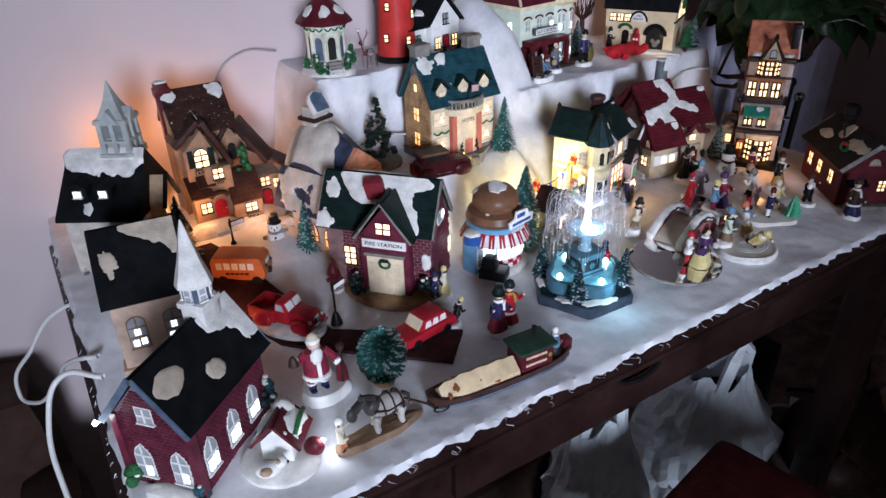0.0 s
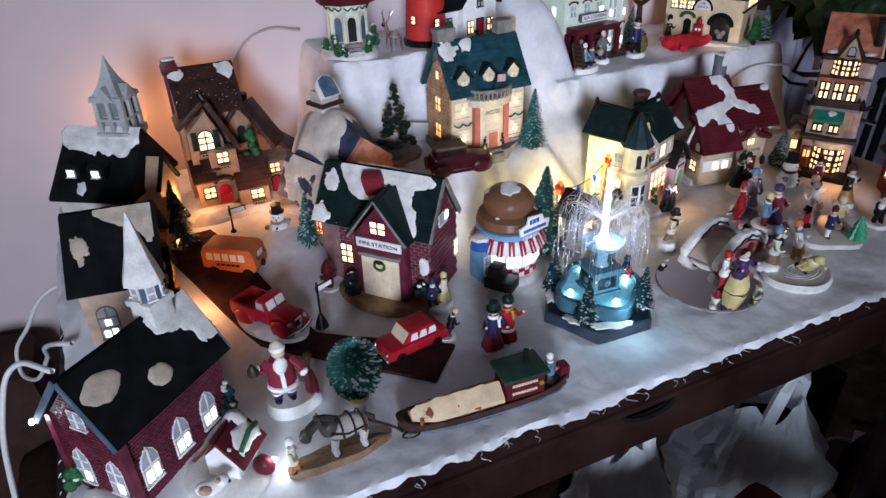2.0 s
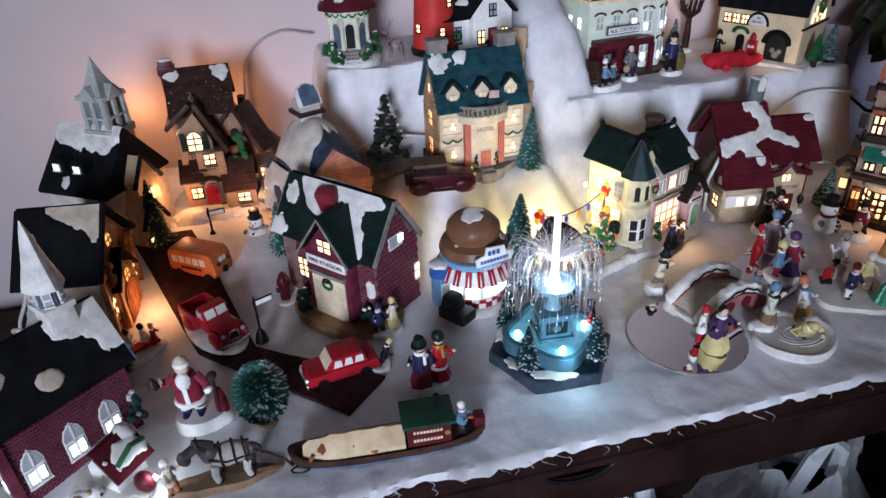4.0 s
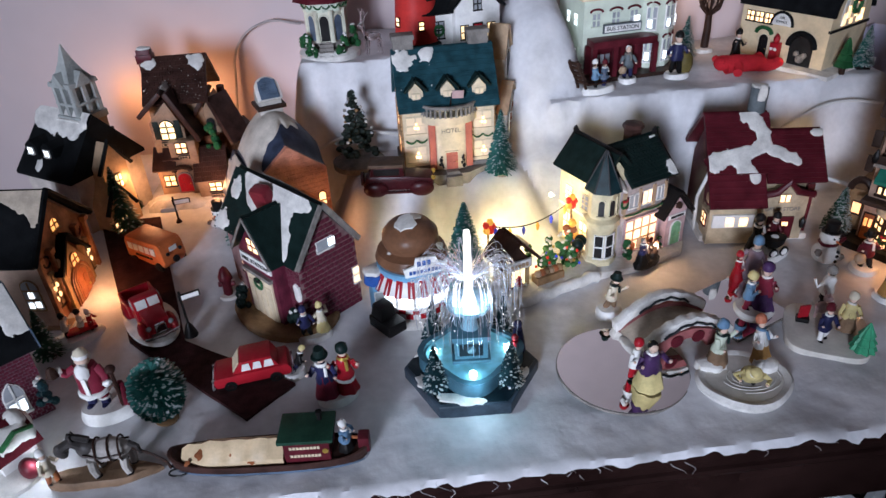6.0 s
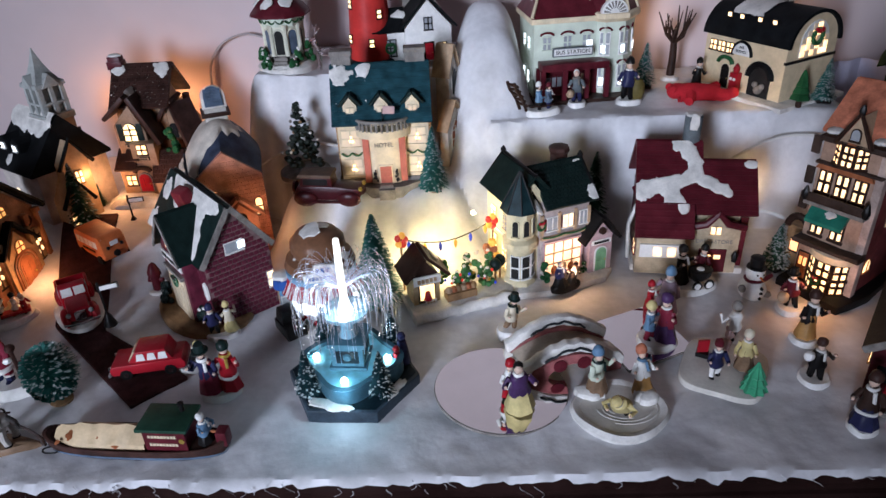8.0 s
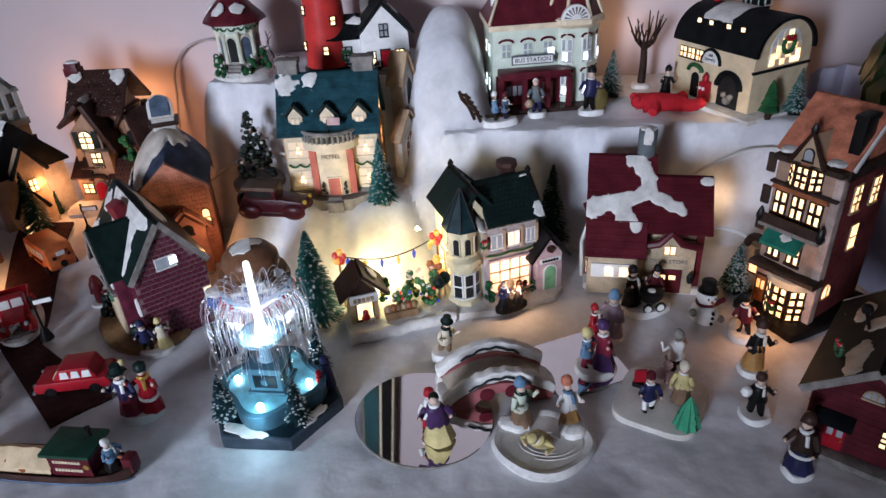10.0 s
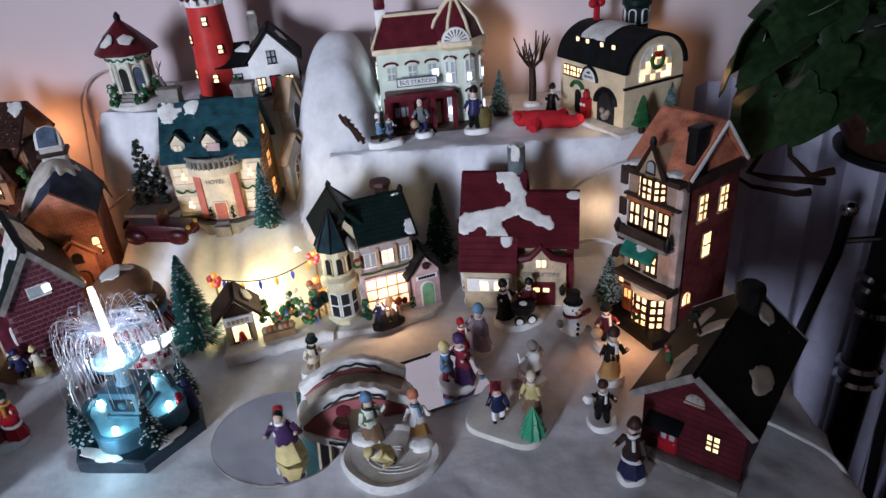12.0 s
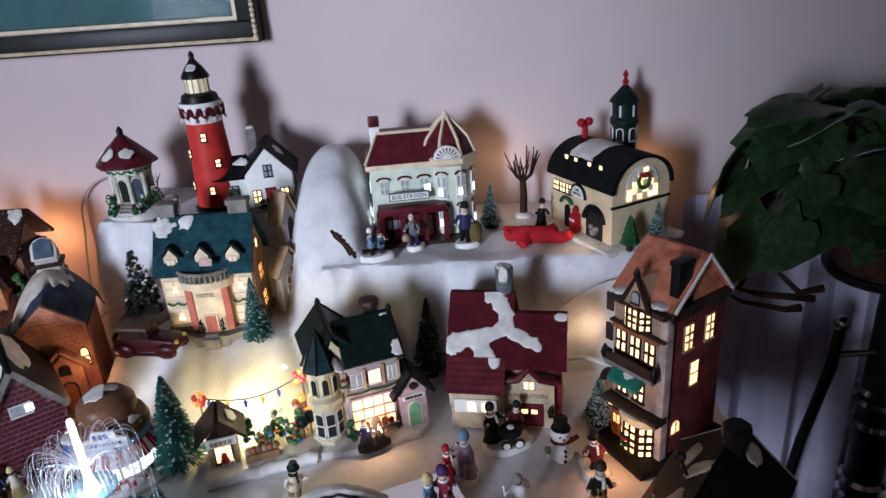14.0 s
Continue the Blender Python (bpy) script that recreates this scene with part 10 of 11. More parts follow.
def mirror_pond(lab, x, y, rx, ry, rz, tip, ragged):
    """A flat mirror: an oval with a ground edge, or a square tile where ragged is negative."""
    c = thing("mirror_pond", lab, "mirror", x, y, ground(x, y) + 0.001, rz, group="mirror ponds")
    c.matrix_world = pose(x, y, ground(x, y) + 0.0042, *tip) @ pose(0, 0, 0, 0, 0, rz)
    ring = [(-rx, -ry), (rx, -ry), (rx, ry), (-rx, ry)] if ragged < 0 else []
    for i in range(56 if ragged >= 0 else 0):
        a = 2 * math.pi * i / 56
        k = 1 + ragged * (noise.noise((2.3 * math.cos(a) + 4, 2.3 * math.sin(a), 1)) + 0.7 * noise.noise((6 * math.cos(a), 6 * math.sin(a), 3)))
        ring.append((rx * k * math.cos(a), ry * k * math.sin(a)))
    part("edge", B().prism([(u * 1.012, v * 1.012) for u, v in ring], -0.001, 0.0016, "z"), STONE, c)
    part("glass", B().prism(ring, 0.0, 0.0026, "z"), MIRROR, c, smooth=False)


MIRROR = paint("mirror_silver", (0.82, 0.8, 0.78), 0.02, 60, 0.02, 0.0, metal=1.0, coat=0)
mirror_pond("oval mirror lying flat as a frozen pond", 0.692, 0.099, 0.063, 0.056, 0, (3.6, 3.2, 0), 0.0)
mirror_pond("square mirror tile under the dancing figurine pair", 0.84, 0.174, 0.039, 0.038, 23, (4.0, 0.3, 0), -1)


def bridge():
    c = thing("stone_bridge", "snowy arched bridge with plum brick sides and garland", "bridge ornament", 0.756, 0.142, 0.767, 12)
    L, W, H = 0.102, 0.044, 0.025
    arc = lambda k, h0, h1: [(L * (i / 16 - 0.5) * k, h0 + h1 * math.sin(math.pi * i / 16)) for i in range(17)]
    side = arc(1.0, 0.006, H - 0.004)[::-1] + [(-L / 2, 0), (-L * 0.24, 0)] + [(L * 0.24 * -math.cos(math.pi * i / 10), 0.016 * math.sin(math.pi * i / 10)) for i in range(1, 10)] + [(L * 0.24, 0), (L / 2, 0)]
    for s in (-1, 1):
        part("side_wall", B().prism(side, s * W / 2 - 0.004, s * W / 2 + 0.004), PINKW2, c, "plum brick arch wall")
        top = arc(1.04, 0.012, H)
        part("parapet", B().prism([(x * 1.02, z + 0.0042 + 0.0012 * math.sin(3.1 * i + s)) for i, (x, z) in enumerate(top)] + [(x * 0.98, z - 0.0075 + 0.0008 * math.sin(4.3 * i)) for i, (x, z) in reversed(list(enumerate(top)))], s * W / 2 - 0.005, s * W / 2 + 0.005), SNOWP, c, "snow covered parapet", bevel=0.003)
        part("garland", B().tube([(x * 0.86, s * W / 2 - 0.0066, z - 0.0015 + 0.0014 * math.sin(i * 2.2)) for i, (x, z) in enumerate(top) if 2 < i < 14], 0.0012, 6), GARL, c)
    deck = arc(1.0, 0.004, H - 0.006)
    part("deck", B().prism(deck + [(x, z - 0.004) for x, z in deck[::-1]], -W / 2 + 0.003, W / 2 - 0.003), SNOWTAN, c)
    for s in (-1, 1):
        part("snow_foot", B().at(s * L * 0.49, -0.002, 0).lathe([(0.011, -0.002), (0.011, 0.003), (0.006, 0.007)], 14, 0.8, 1.9), SNOWP, c)
    for x in (-0.012, 0.012):
        part("stone_niche", B(pose(x, -W / 2 - 0.0045, 0.016, 90, 0, 0)).lathe([(0.007, -0.0006), (0.007, 0.0006)], 14), MAROON, c)


GARL = paint("dark_garland", (0.03, 0.035, 0.04), 0.6, 70, 0.3)
PINKW2 = paint("faded_plum_brick", (0.3, 0.1, 0.1), 0.5, 60, 0.25)
bridge()


def barge():
    c = thing("canal_barge", "canal barge with cream tarpaulin, green cabin and boatman", "toy barge", 0.365, 0.04, 0.765, -4)
    L, W = 0.172, 0.036
    def ring(k, z):
        out = []
        for i in range(40):
            a = 2 * math.pi * i / 40
            x, y = math.cos(a), math.sin(a)
            out.append((L / 2 * k * math.copysign(abs(x) ** 0.8, x), W / 2 * k * math.copysign(abs(y) ** 0.75, y), z + 0.006 * abs(x) ** 6 * (1 if z > 0.004 else 0)))
        return out
    rings = [ring(0.93, 0.0), ring(0.97, 0.004), ring(1.0, 0.011), ring(0.96, 0.0112), ring(0.92, 0.008)]
    pts = [p for r in rings for p in r]
    faces = [(j * 40 + i, j * 40 + (i + 1) % 40, (j + 1) * 40 + (i + 1) % 40, (j + 1) * 40 + i) for j in range(4) for i in range(40)] + [tuple(range(39, -1, -1)), tuple(range(160, 200))]
    part("hull", _b_mesh(pts, faces), BROWN, c, "brown hull with pale waterline")
    part("waterline", _b_mesh([p for r in (ring(0.965, 0.001), ring(0.985, 0.004)) for p in r], [(i, (i + 1) % 40, 40 + (i + 1) % 40, 40 + i) for i in range(40)]), GREYBLUE, c)
    tp, tf = [], []
    for i in range(15):
        u = i / 14
        x = -0.073 + 0.087 * u
        w = 0.0145 * min(1, 0.45 + u * 2.2)
        top = 0.024 + (0.0028 if i % 3 else 0.0) * (1 if 0 < i < 14 else 0) - 0.005 * (1 - min(1, u * 4)) + 0.0012 * math.sin(i * 2.3)
        tp += [(x, -w, 0.009), (x, -w * 0.92, 0.0145), (x, 0, top), (x, w * 0.92, 0.0145), (x, w, 0.009)]
    tf = [(i * 5 + k, i * 5 + k + 1, (i + 1) * 5 + k + 1, (i + 1) * 5 + k) for i in range(14) for k in range(4)] + [(4, 3, 2, 1, 0), (70, 71, 72, 73, 74)]
    t = part("tarpaulin", _b_mesh(tp, tf), TARP, c, "cream tarpaulin with painted leaves")
    for i, (x, s, z, r) in enumerate(((-0.056, -1, 0.0165, 0.0042), (-0.066, -1, 0.014, 0.002), (-0.03, -1, 0.0172, 0.002), (-0.012, -1, 0.0125, 0.003), (0.008, -1, 0.016, 0.0036), (-0.05, 1, 0.017, 0.004), (-0.02, 1, 0.017, 0.003))):
        n = Vector((0, s * 0.5, 0.85)).normalized()
        part("leaf_mark", B().patch((x, s * (0.0075 if z > 0.015 else 0.0128), z + (0.0015 if z > 0.015 else 0.001)), (1, 0, 0), n.cross(Vector((1, 0, 0))), r, r, 0.0006, i, 0.9, 14), RUST, t)
    k = part("cabin", B().box(0.016, -0.014, 0.008, 0.054, 0.014, 0.033), MAROON, c, bevel=0.0006)
    part("cabin_roof", B().box(0.012, -0.017, 0.033, 0.058, 0.017, 0.0365), CABINGREEN, k, "dark green cabin roof", bevel=0.001)
    part("stove_pipe", B().at(0.045, 0.008, 0.0365).lathe([(0.0022, 0), (0.0018, 0.006), (0.0028, 0.0065), (0.0028, 0.009)], 10), NEARBLK, k)
    for s in (-1, 1):
        bars(k, 0.034, s * 0.0143, 0.0265, 0 if s < 0 else 180, 0.026, 0.0028, CREAM, 9)
        bars(k, 0.034, s * 0.0143, 0.0175, 0 if s < 0 else 180, 0.026, 0.0028, CREAM, 9)
        part("round_emblem", B(pose(0.0505, s * 0.0142, 0.022, 90, 0, 0)).lathe([(0.0026, -0.0005), (0.0026, 0.0005)], 12), GOLD, k)
    f = Fig()
    f.doll(0, 0, 0.036, SKYCOAT, NEARBLK, WHITE, 60, dress=True, z=0.0, fat=1.35, hair=WHITE, scarf=WHITE)
    f.put("boatman", "white bearded boatman figurine in pale blue shirt at the stern", 0.431, 0.035, 0.775, 0)
    part("tiller", B().tube([(0.08, 0, 0.02), (0.066, 0, 0.022)], 0.0014, 6), RUST, c)
    part("stern_post", B().at(0.08, 0, 0.008).box(-0.004, -0.006, 0, 0.006, 0.006, 0.016), MAROON, c, bevel=0.002)
    part("rope_coil", B(pose(-0.076, -0.012, 0.004)).tube([(0.008 * math.cos(a), 0.004 * math.sin(a), 0) for a in [2 * math.pi * i / 14 for i in range(14)]], 0.0009, 5), NEARBLK, c)


CABINGREEN = paint("cabin_green", (0.012, 0.05, 0.03), 0.45, 60, 0.25)
TARP = paint("cream_tarp", (0.62, 0.47, 0.29), 0.45, 60, 0.16)
barge()

# ---------------------------------------------------------------- fairy lights and flex


def led(x, y, z, mat, lab):
    c = thing("fairy_light", lab, "fairy light", x, y, z, 0, group="fairy lights")
    part("lens", B().ball(0, 0, 0, 0.0022, 1.2, 10), mat, c)
    part("socket", B().tube([(0, 0, 0.0), (0.004, 0.003, -0.003)], 0.0012, 6), CABLE, c)


led(0.004, 0.12, 0.833, LEDW, "white fairy light under the church eave")
led(0.171, 0.05, 0.778, LEDW, "bright white fairy light on the snow")
led(0.606, 0.307, 0.803, LEDY, "yellow fairy light behind the stall")
led(0.672, 0.318, 0.847, LEDY, "yellow fairy light beside the shop")


def flex(name, lab, pts, r, mat=None):
    c = bpy.data.curves.new(name, "CURVE")
    c.dimensions, c.bevel_depth, c.bevel_resolution, c.resolution_u = "3D", r, 2, 8
    s = c.splines.new("BEZIER")
    s.bezier_points.add(len(pts) - 1)
    for p, q in zip(s.bezier_points, pts):
        p.co, p.handle_left_type, p.handle_right_type = q, "AUTO", "AUTO"
    c.materials.append(mat or CABLE)
    tmp = bpy.data.objects.new(name, c)
    scene.collection.objects.link(tmp)
    me = bpy.data.meshes.new_from_object(tmp.evaluated_get(bpy.context.evaluated_depsgraph_get()))
    bpy.data.objects.remove(tmp)
    me.polygons.foreach_set("use_smooth", [True] * len(me.polygons))
    tagged(new(name, me), lab, "cable")


DULLFLEX = paint("dull_flex", (0.38, 0.34, 0.33), 0.5, 60, 0.15)
flex("lamp_flex", "white flex looping over the table edge", [(0.04, 0.4, 0.79), (-0.004, 0.43, 0.775), (-0.05, 0.47, 0.71), (-0.085, 0.5, 0.63), (-0.07, 0.47, 0.63), (-0.03, 0.4, 0.7), (-0.006, 0.32, 0.77), (0.02, 0.29, 0.785)], 0.0026)
flex("lamp_flex", "white flex hanging from the brick church", [(0.02, 0.17, 0.84), (-0.012, 0.2, 0.835), (-0.035, 0.2, 0.79), (-0.038, 0.15, 0.74), (-0.03, 0.1, 0.7), (-0.025, 0.06, 0.6), (-0.03, 0.04, 0.4)], 0.0026)
flex("wall_flex", "pale flex running along the wall to the shelf", [(0.26, 0.64, 0.80), (0.27, 0.652, 0.9), (0.285, 0.652, 0.96), (0.33, 0.65, 0.99), (0.38, 0.645, 0.985)], 0.0018, DULLFLEX)
flex("wall_flex", "pale flex behind the drug store", [(0.99, 0.425, 0.845), (1.03, 0.42, 0.875), (1.08, 0.43, 0.885), (1.15, 0.42, 0.88)], 0.002)
flex("wall_flex", "pale flex to the tower house", [(1.0, 0.4, 0.79), (1.03, 0.37, 0.81), (1.06, 0.34, 0.81)], 0.0026)
flex("wall_flex", "pale flex from the hotel", [(0.505, 0.47, 0.875), (0.45, 0.482, 0.878), (0.41, 0.48, 0.865), (0.37, 0.475, 0.84)], 0.002)
flex("barn_flex", "white flex from the barn over the table end", [(1.12, 0.1, 0.772), (1.145, 0.08, 0.77), (1.172, 0.045, 0.765), (1.184, 0.03, 0.72), (1.19, 0.03, 0.5)], 0.002)

# ---------------------------------------------------------------- the room round the table


def painting():
    c = thing("framed_painting", "dark teal mounted picture under glass with black and gold moulding", "painting", 0.33, WALL_Y - 0.004, 1.177, 0)
    x0, x1, z1, w = -0.32, 0.282, 0.64, 0.036
    part("mount", B().box(x0 + w, -0.006, w, x1 - w, 0.002, z1 - w), PAINTING, c, "dark teal mount under the glass")
    f = B()
    f.box(x0, -0.024, 0, x1, 0.003, w * 0.8).box(x0, -0.024, z1 - w * 0.8, x1, 0.003, z1).box(x0, -0.0235, w * 0.8, x0 + w * 0.8, 0.003, z1 - w * 0.8).box(x1 - w * 0.8, -0.0235, w * 0.8, x1, 0.003, z1 - w * 0.8)
    part("frame", f, NEARBLK, c, bevel=0.003)
    g = B()
    k = w * 0.86
    g.box(x0 + k, -0.014, k, x1 - k, -0.004, w).box(x1 - w, -0.0138, w, x1 - k, -0.004, z1 - w)
    part("gilt_slip", g, CREAM, c, "narrow cream slip")
    bd = B()
    for i in range(150):
        bd.ball(x0 + 0.004 + (x1 - x0 - 0.008) * i / 149, -0.0255, 0.005, 0.0029, n=6)
    for i in range(90):
        bd.ball(x1 - 0.005, -0.0255, 0.008 + (z1 - 0.016) * i / 89, 0.0036, n=6)
    tagged(part("beading", bd, CREAM, c, "pale beaded outer edge"), kind="stuff")
    k, kb = w + 0.034, w + 0.085
    part("inner_slip", B().box(x0 + k, -0.0072, kb, x1 - k, -0.0058, kb + 0.003).box(x1 - k - 0.004, -0.0072, kb + 0.003, x1 - k, -0.0058, z1 - k), CREAM, c, "pale line round the picture")
    part("picture", B().box(x0 + k, -0.0068, kb + 0.003, x1 - k - 0.003, -0.0056, z1 - k), PICGREY, c, "grey blue seascape print")
    part("glass", B().box(x0 + w, -0.0095, w, x1 - w, -0.0085, z1 - w), PICGLASS, c, "clear picture glass")



painting()


def leaf_mesh(seed):
    rnd = random.Random(seed)
    out = [(0, 0.0), (0.16, -0.1), (0.36, -0.05), (0.45, 0.12), (0.44, 0.26), (0.5, 0.38), (0.37, 0.52), (0.24, 0.7), (0.1, 0.88), (0, 1.0)]
    ring = [(x * rnd.uniform(0.9, 1.1), y) for x, y in out] + [(-x * rnd.uniform(0.9, 1.1), y) for x, y in out[-2:0:-1]]
    b = B()
    n = len(ring)
    bend = lambda x, y: -0.22 * y * y - 0.35 * x * x + 0.05 * math.sin(9 * x)
    pts = [(x, y, bend(x, y)) for x, y in ring] + [(x * 0.5, y * 0.6 + 0.15, bend(x * 0.5, y * 0.6 + 0.15) + 0.03) for x, y in ring] + [(0, 0.38, bend(0, 0.38) + 0.01)]
    top = [(i, (i + 1) % n, n + (i + 1) % n, n + i) for i in range(n)] + [(n + i, n + (i + 1) % n, 2 * n) for i in range(n)]
    m = len(pts)
    low = [(x, y, z - 0.02) for x, y, z in pts]
    back = [tuple(m + i for i in f[::-1]) for f in top] + [((i + 1) % n, i, m + i, m + (i + 1) % n) for i in range(n)]
    b.mesh(pts + low, top + back)
    return finish(b, "leaf", LEAFM)


def plant():
    c = thing("ivy_plant", "large leafed ivy in a brown pot on a metal stand", "house plant", 1.44, 0.49, 0.86, 0)
    part("pot", B().lathe([(0.07, 0), (0.09, 0.04), (0.1, 0.1), (0.106, 0.115), (0.095, 0.115), (0.09, 0.1), (0.01, 0.095)], 28), BROWN, c, "rounded brown pot")
    meshes = [leaf_mesh(s) for s in range(4)]
    rnd = random.Random(17)
    vine = B()
    for v in range(30):
        a = rnd.uniform(2.3, 4.9) if v < 30 else rnd.uniform(0, 2 * math.pi)
        reach, lift = rnd.uniform(0.08, 0.28), rnd.uniform(0.0, 0.12)
        if math.sin(a) > 0.3:
            reach = min(reach, 0.15)
        q = []
        for k in range(6):
            u = k / 5
            q.append(Vector((reach * u * math.cos(a), reach * u * math.sin(a) * 0.8, 0.1 + lift * math.sin(math.pi * min(1, u * 0.75 + 0.05)) + rnd.uniform(-0.008, 0.008))))
        vine.tube(q, 0.0022, 5, 0.001)
        for k in range(2, 6):
            if rnd.random() < 0.2:
                continue
            o = new("leaf", meshes[rnd.randrange(4)])
            o.parent = c
            s = rnd.uniform(0.065, 0.105)
            p = q[k] + Vector((rnd.uniform(-0.012, 0.012), rnd.uniform(-0.012, 0.012), rnd.uniform(0.0, 0.02)))
            p.y = min(p.y, 0.1)
            hang = rnd.uniform(-1.2, 0.1)
            o.matrix_local = Matrix.Translation(p) @ Euler((hang, rnd.uniform(-0.5, 0.5), a - math.pi / 2 + rnd.uniform(-0.9, 0.9))).to_matrix().to_4x4() @ Matrix.Diagonal((s, s, s, 1))
    # two big leaves hanging over the pot
    for x, y, z, turn, size in ((0.03, -0.12, 0.1, 3.2, 0.11), (0.1, -0.13, 0.09, 3.4, 0.1)):
        o = new("leaf", meshes[1])
        o.parent = c
        o.matrix_local = Matrix.Translation((x, y, z)) @ Euler((-1.25, 0.1, turn)).to_matrix().to_4x4() @ Matrix.Diagonal((size, size, size, 1))
    part("vine", vine, DKBROWN, c)
    # drooping dark strands towards the tower house
    d = B()
    for q in (((-0.14, 0.0, 0.05), (-0.18, -0.01, 0.02), (-0.2, -0.01, -0.02), (-0.17, -0.01, -0.03), (-0.1, -0.01, -0.04)), ((-0.16, 0.0, 0.06), (-0.15, -0.01, 0.0), (-0.12, -0.01, -0.03), (-0.09, -0.01, -0.025)), ((-0.24, 0.0, -0.01), (-0.19, 0.0, -0.045), (-0.13, 0.0, -0.06), (-0.11, 0.0, -0.058))):
        d.tube(q, 0.0016, 6, 0.006)
    part("dry_strand", d, DKBROWN, c)


plant()


def plant_stand():
    c = thing("plant_stand", "black metal plant stand with chrome rings and curved side rods", "plant stand", 1.47, 0.5, 0)
    part("pole", B().tube([(0.03, 0.06, 0.02), (0.03, 0.05, 0.86)], 0.028, 20), BLKMETAL, c, "thick black pole")
    for z in (0.42, 0.45, 0.56, 0.6, 0.62):
        part("ring", B().at(0.03, 0.055, z).lathe([(0.03, -0.006), (0.036, 0), (0.03, 0.006)], 20), CHROME, c, "chrome ring")
    for i, (x, y) in enumerate(((-0.06, 0.03), (0.12, 0.03), (0.03, -0.05))):
        part("side_rod", B().tube([(x, y, 0.75), (x - 0.004, y, 0.68), (x - 0.03 * (1 if i == 0 else 0.4), y, 0.55), (x - 0.06 * (1 if i == 0 else 0.4), y - 0.02, 0.42), (x - 0.05 * (1 if i == 0 else 0.4), y - 0.04, 0.2), (x - 0.02, y - 0.02, 0.0)], 0.008, 10), BLKMETAL, c)
        part("ball_end", B().ball(x, y, 0.752, 0.012, n=14), BLKMETAL if i == 1 else CHROME, c)
        part("bracket", B().tube([(x, y, 0.7), (0.03, 0.05, 0.69)], 0.005, 8), CHROME, c)
    part("foot", B().at(0.03, 0.05, 0).lathe([(0.14, 0), (0.14, 0.015), (0.04, 0.03)], 24), BLKMETAL, c)
    part("top_plate", B().at(-0.03, 0.0, 0.845).lathe([(0.075, 0), (0.08, 0.008), (0.08, 0.013), (0.02, 0.014)], 24), BLKMETAL, c)


plant_stand()


def drape():
    nx, nz = 90, 20
    pts = []
    for j in range(nz + 1):
        for i in range(nx + 1):
            x, z = 1.2 + 0.72 * i / nx, 0.02 + 0.9 * j / nz
            pts.append((x, 0.625 + 0.014 * math.sin(x * 62 + 0.7 * math.sin(z * 5)) + 0.008 * math.sin(x * 133 + z * 3), z))
    m = len(pts)
    w = nx + 1
    top = [(j * w + i, j * w + i + 1, (j + 1) * w + i + 1, (j + 1) * w + i) for j in range(nz) for i in range(nx)]
    back = [tuple(m + q for q in f[::-1]) for f in top]
    solid("hanging_cloth", "lavender cloth hanging in soft folds against the wall", "cloth", _b_mesh(pts + [(x, y + 0.003, z) for x, y, z in pts], top + back), CLOTHLAV)


drape()


# Added chair: its dark brown stands in for soft shade on the lower wall.
def armchair():
    c = thing("armchair", "added dark brown chair shape standing in for shade low on the wall", "armchair", -0.42, 0.3, 0, 0)
    part("back", B().box(-0.34, 0.2, 0.1, 0.355, 0.345, 0.62), WALLSHADE, c, bevel=0.055)
    part("seat", B().box(-0.3, -0.3, 0.14, 0.3, 0.2, 0.36), WALLSHADE, c, bevel=0.05)
    for s in (-1, 1):
        part("arm", B().box(s * 0.33 - 0.045, -0.32, 0.1, s * 0.33 + 0.045, 0.22, 0.5), WALLSHADE, c, bevel=0.04)
        for y in (-0.26, 0.28):
            part("foot", B().at(s * 0.28, y, 0).lathe([(0.02, 0), (0.026, 0.11)], 12), MAHOG, c)


WALLSHADE = paint("wall_shade_brown", (0.05, 0.026, 0.02), 0.9, 25, 0.25, 0.4, coat=0)
armchair()


def stool():
    c = thing("leather_chair", "maroon leather chair seat pushed up to the desk", "chair", 0.62, -0.19, 0, 11)
    part("seat", B().box(-0.22, -0.22, 0.39, 0.215, 0.195, 0.455), LEATHER, c, bevel=0.022)
    part("seam", B().tube([(-0.05, -0.2, 0.456), (-0.045, 0.19, 0.456)], 0.003, 6), LEATHER, c)
    part("seat_rail", B().box(-0.2, -0.2, 0.35, 0.2, 0.18, 0.39), MAHOG, c)
    for x in (-0.18, 0.18):
        for y in (-0.18, 0.16):
            part("leg", B().tube([(x, y, 0), (x, y, 0.36)], 0.018, 10, 0.024), MAHOG, c)


stool()


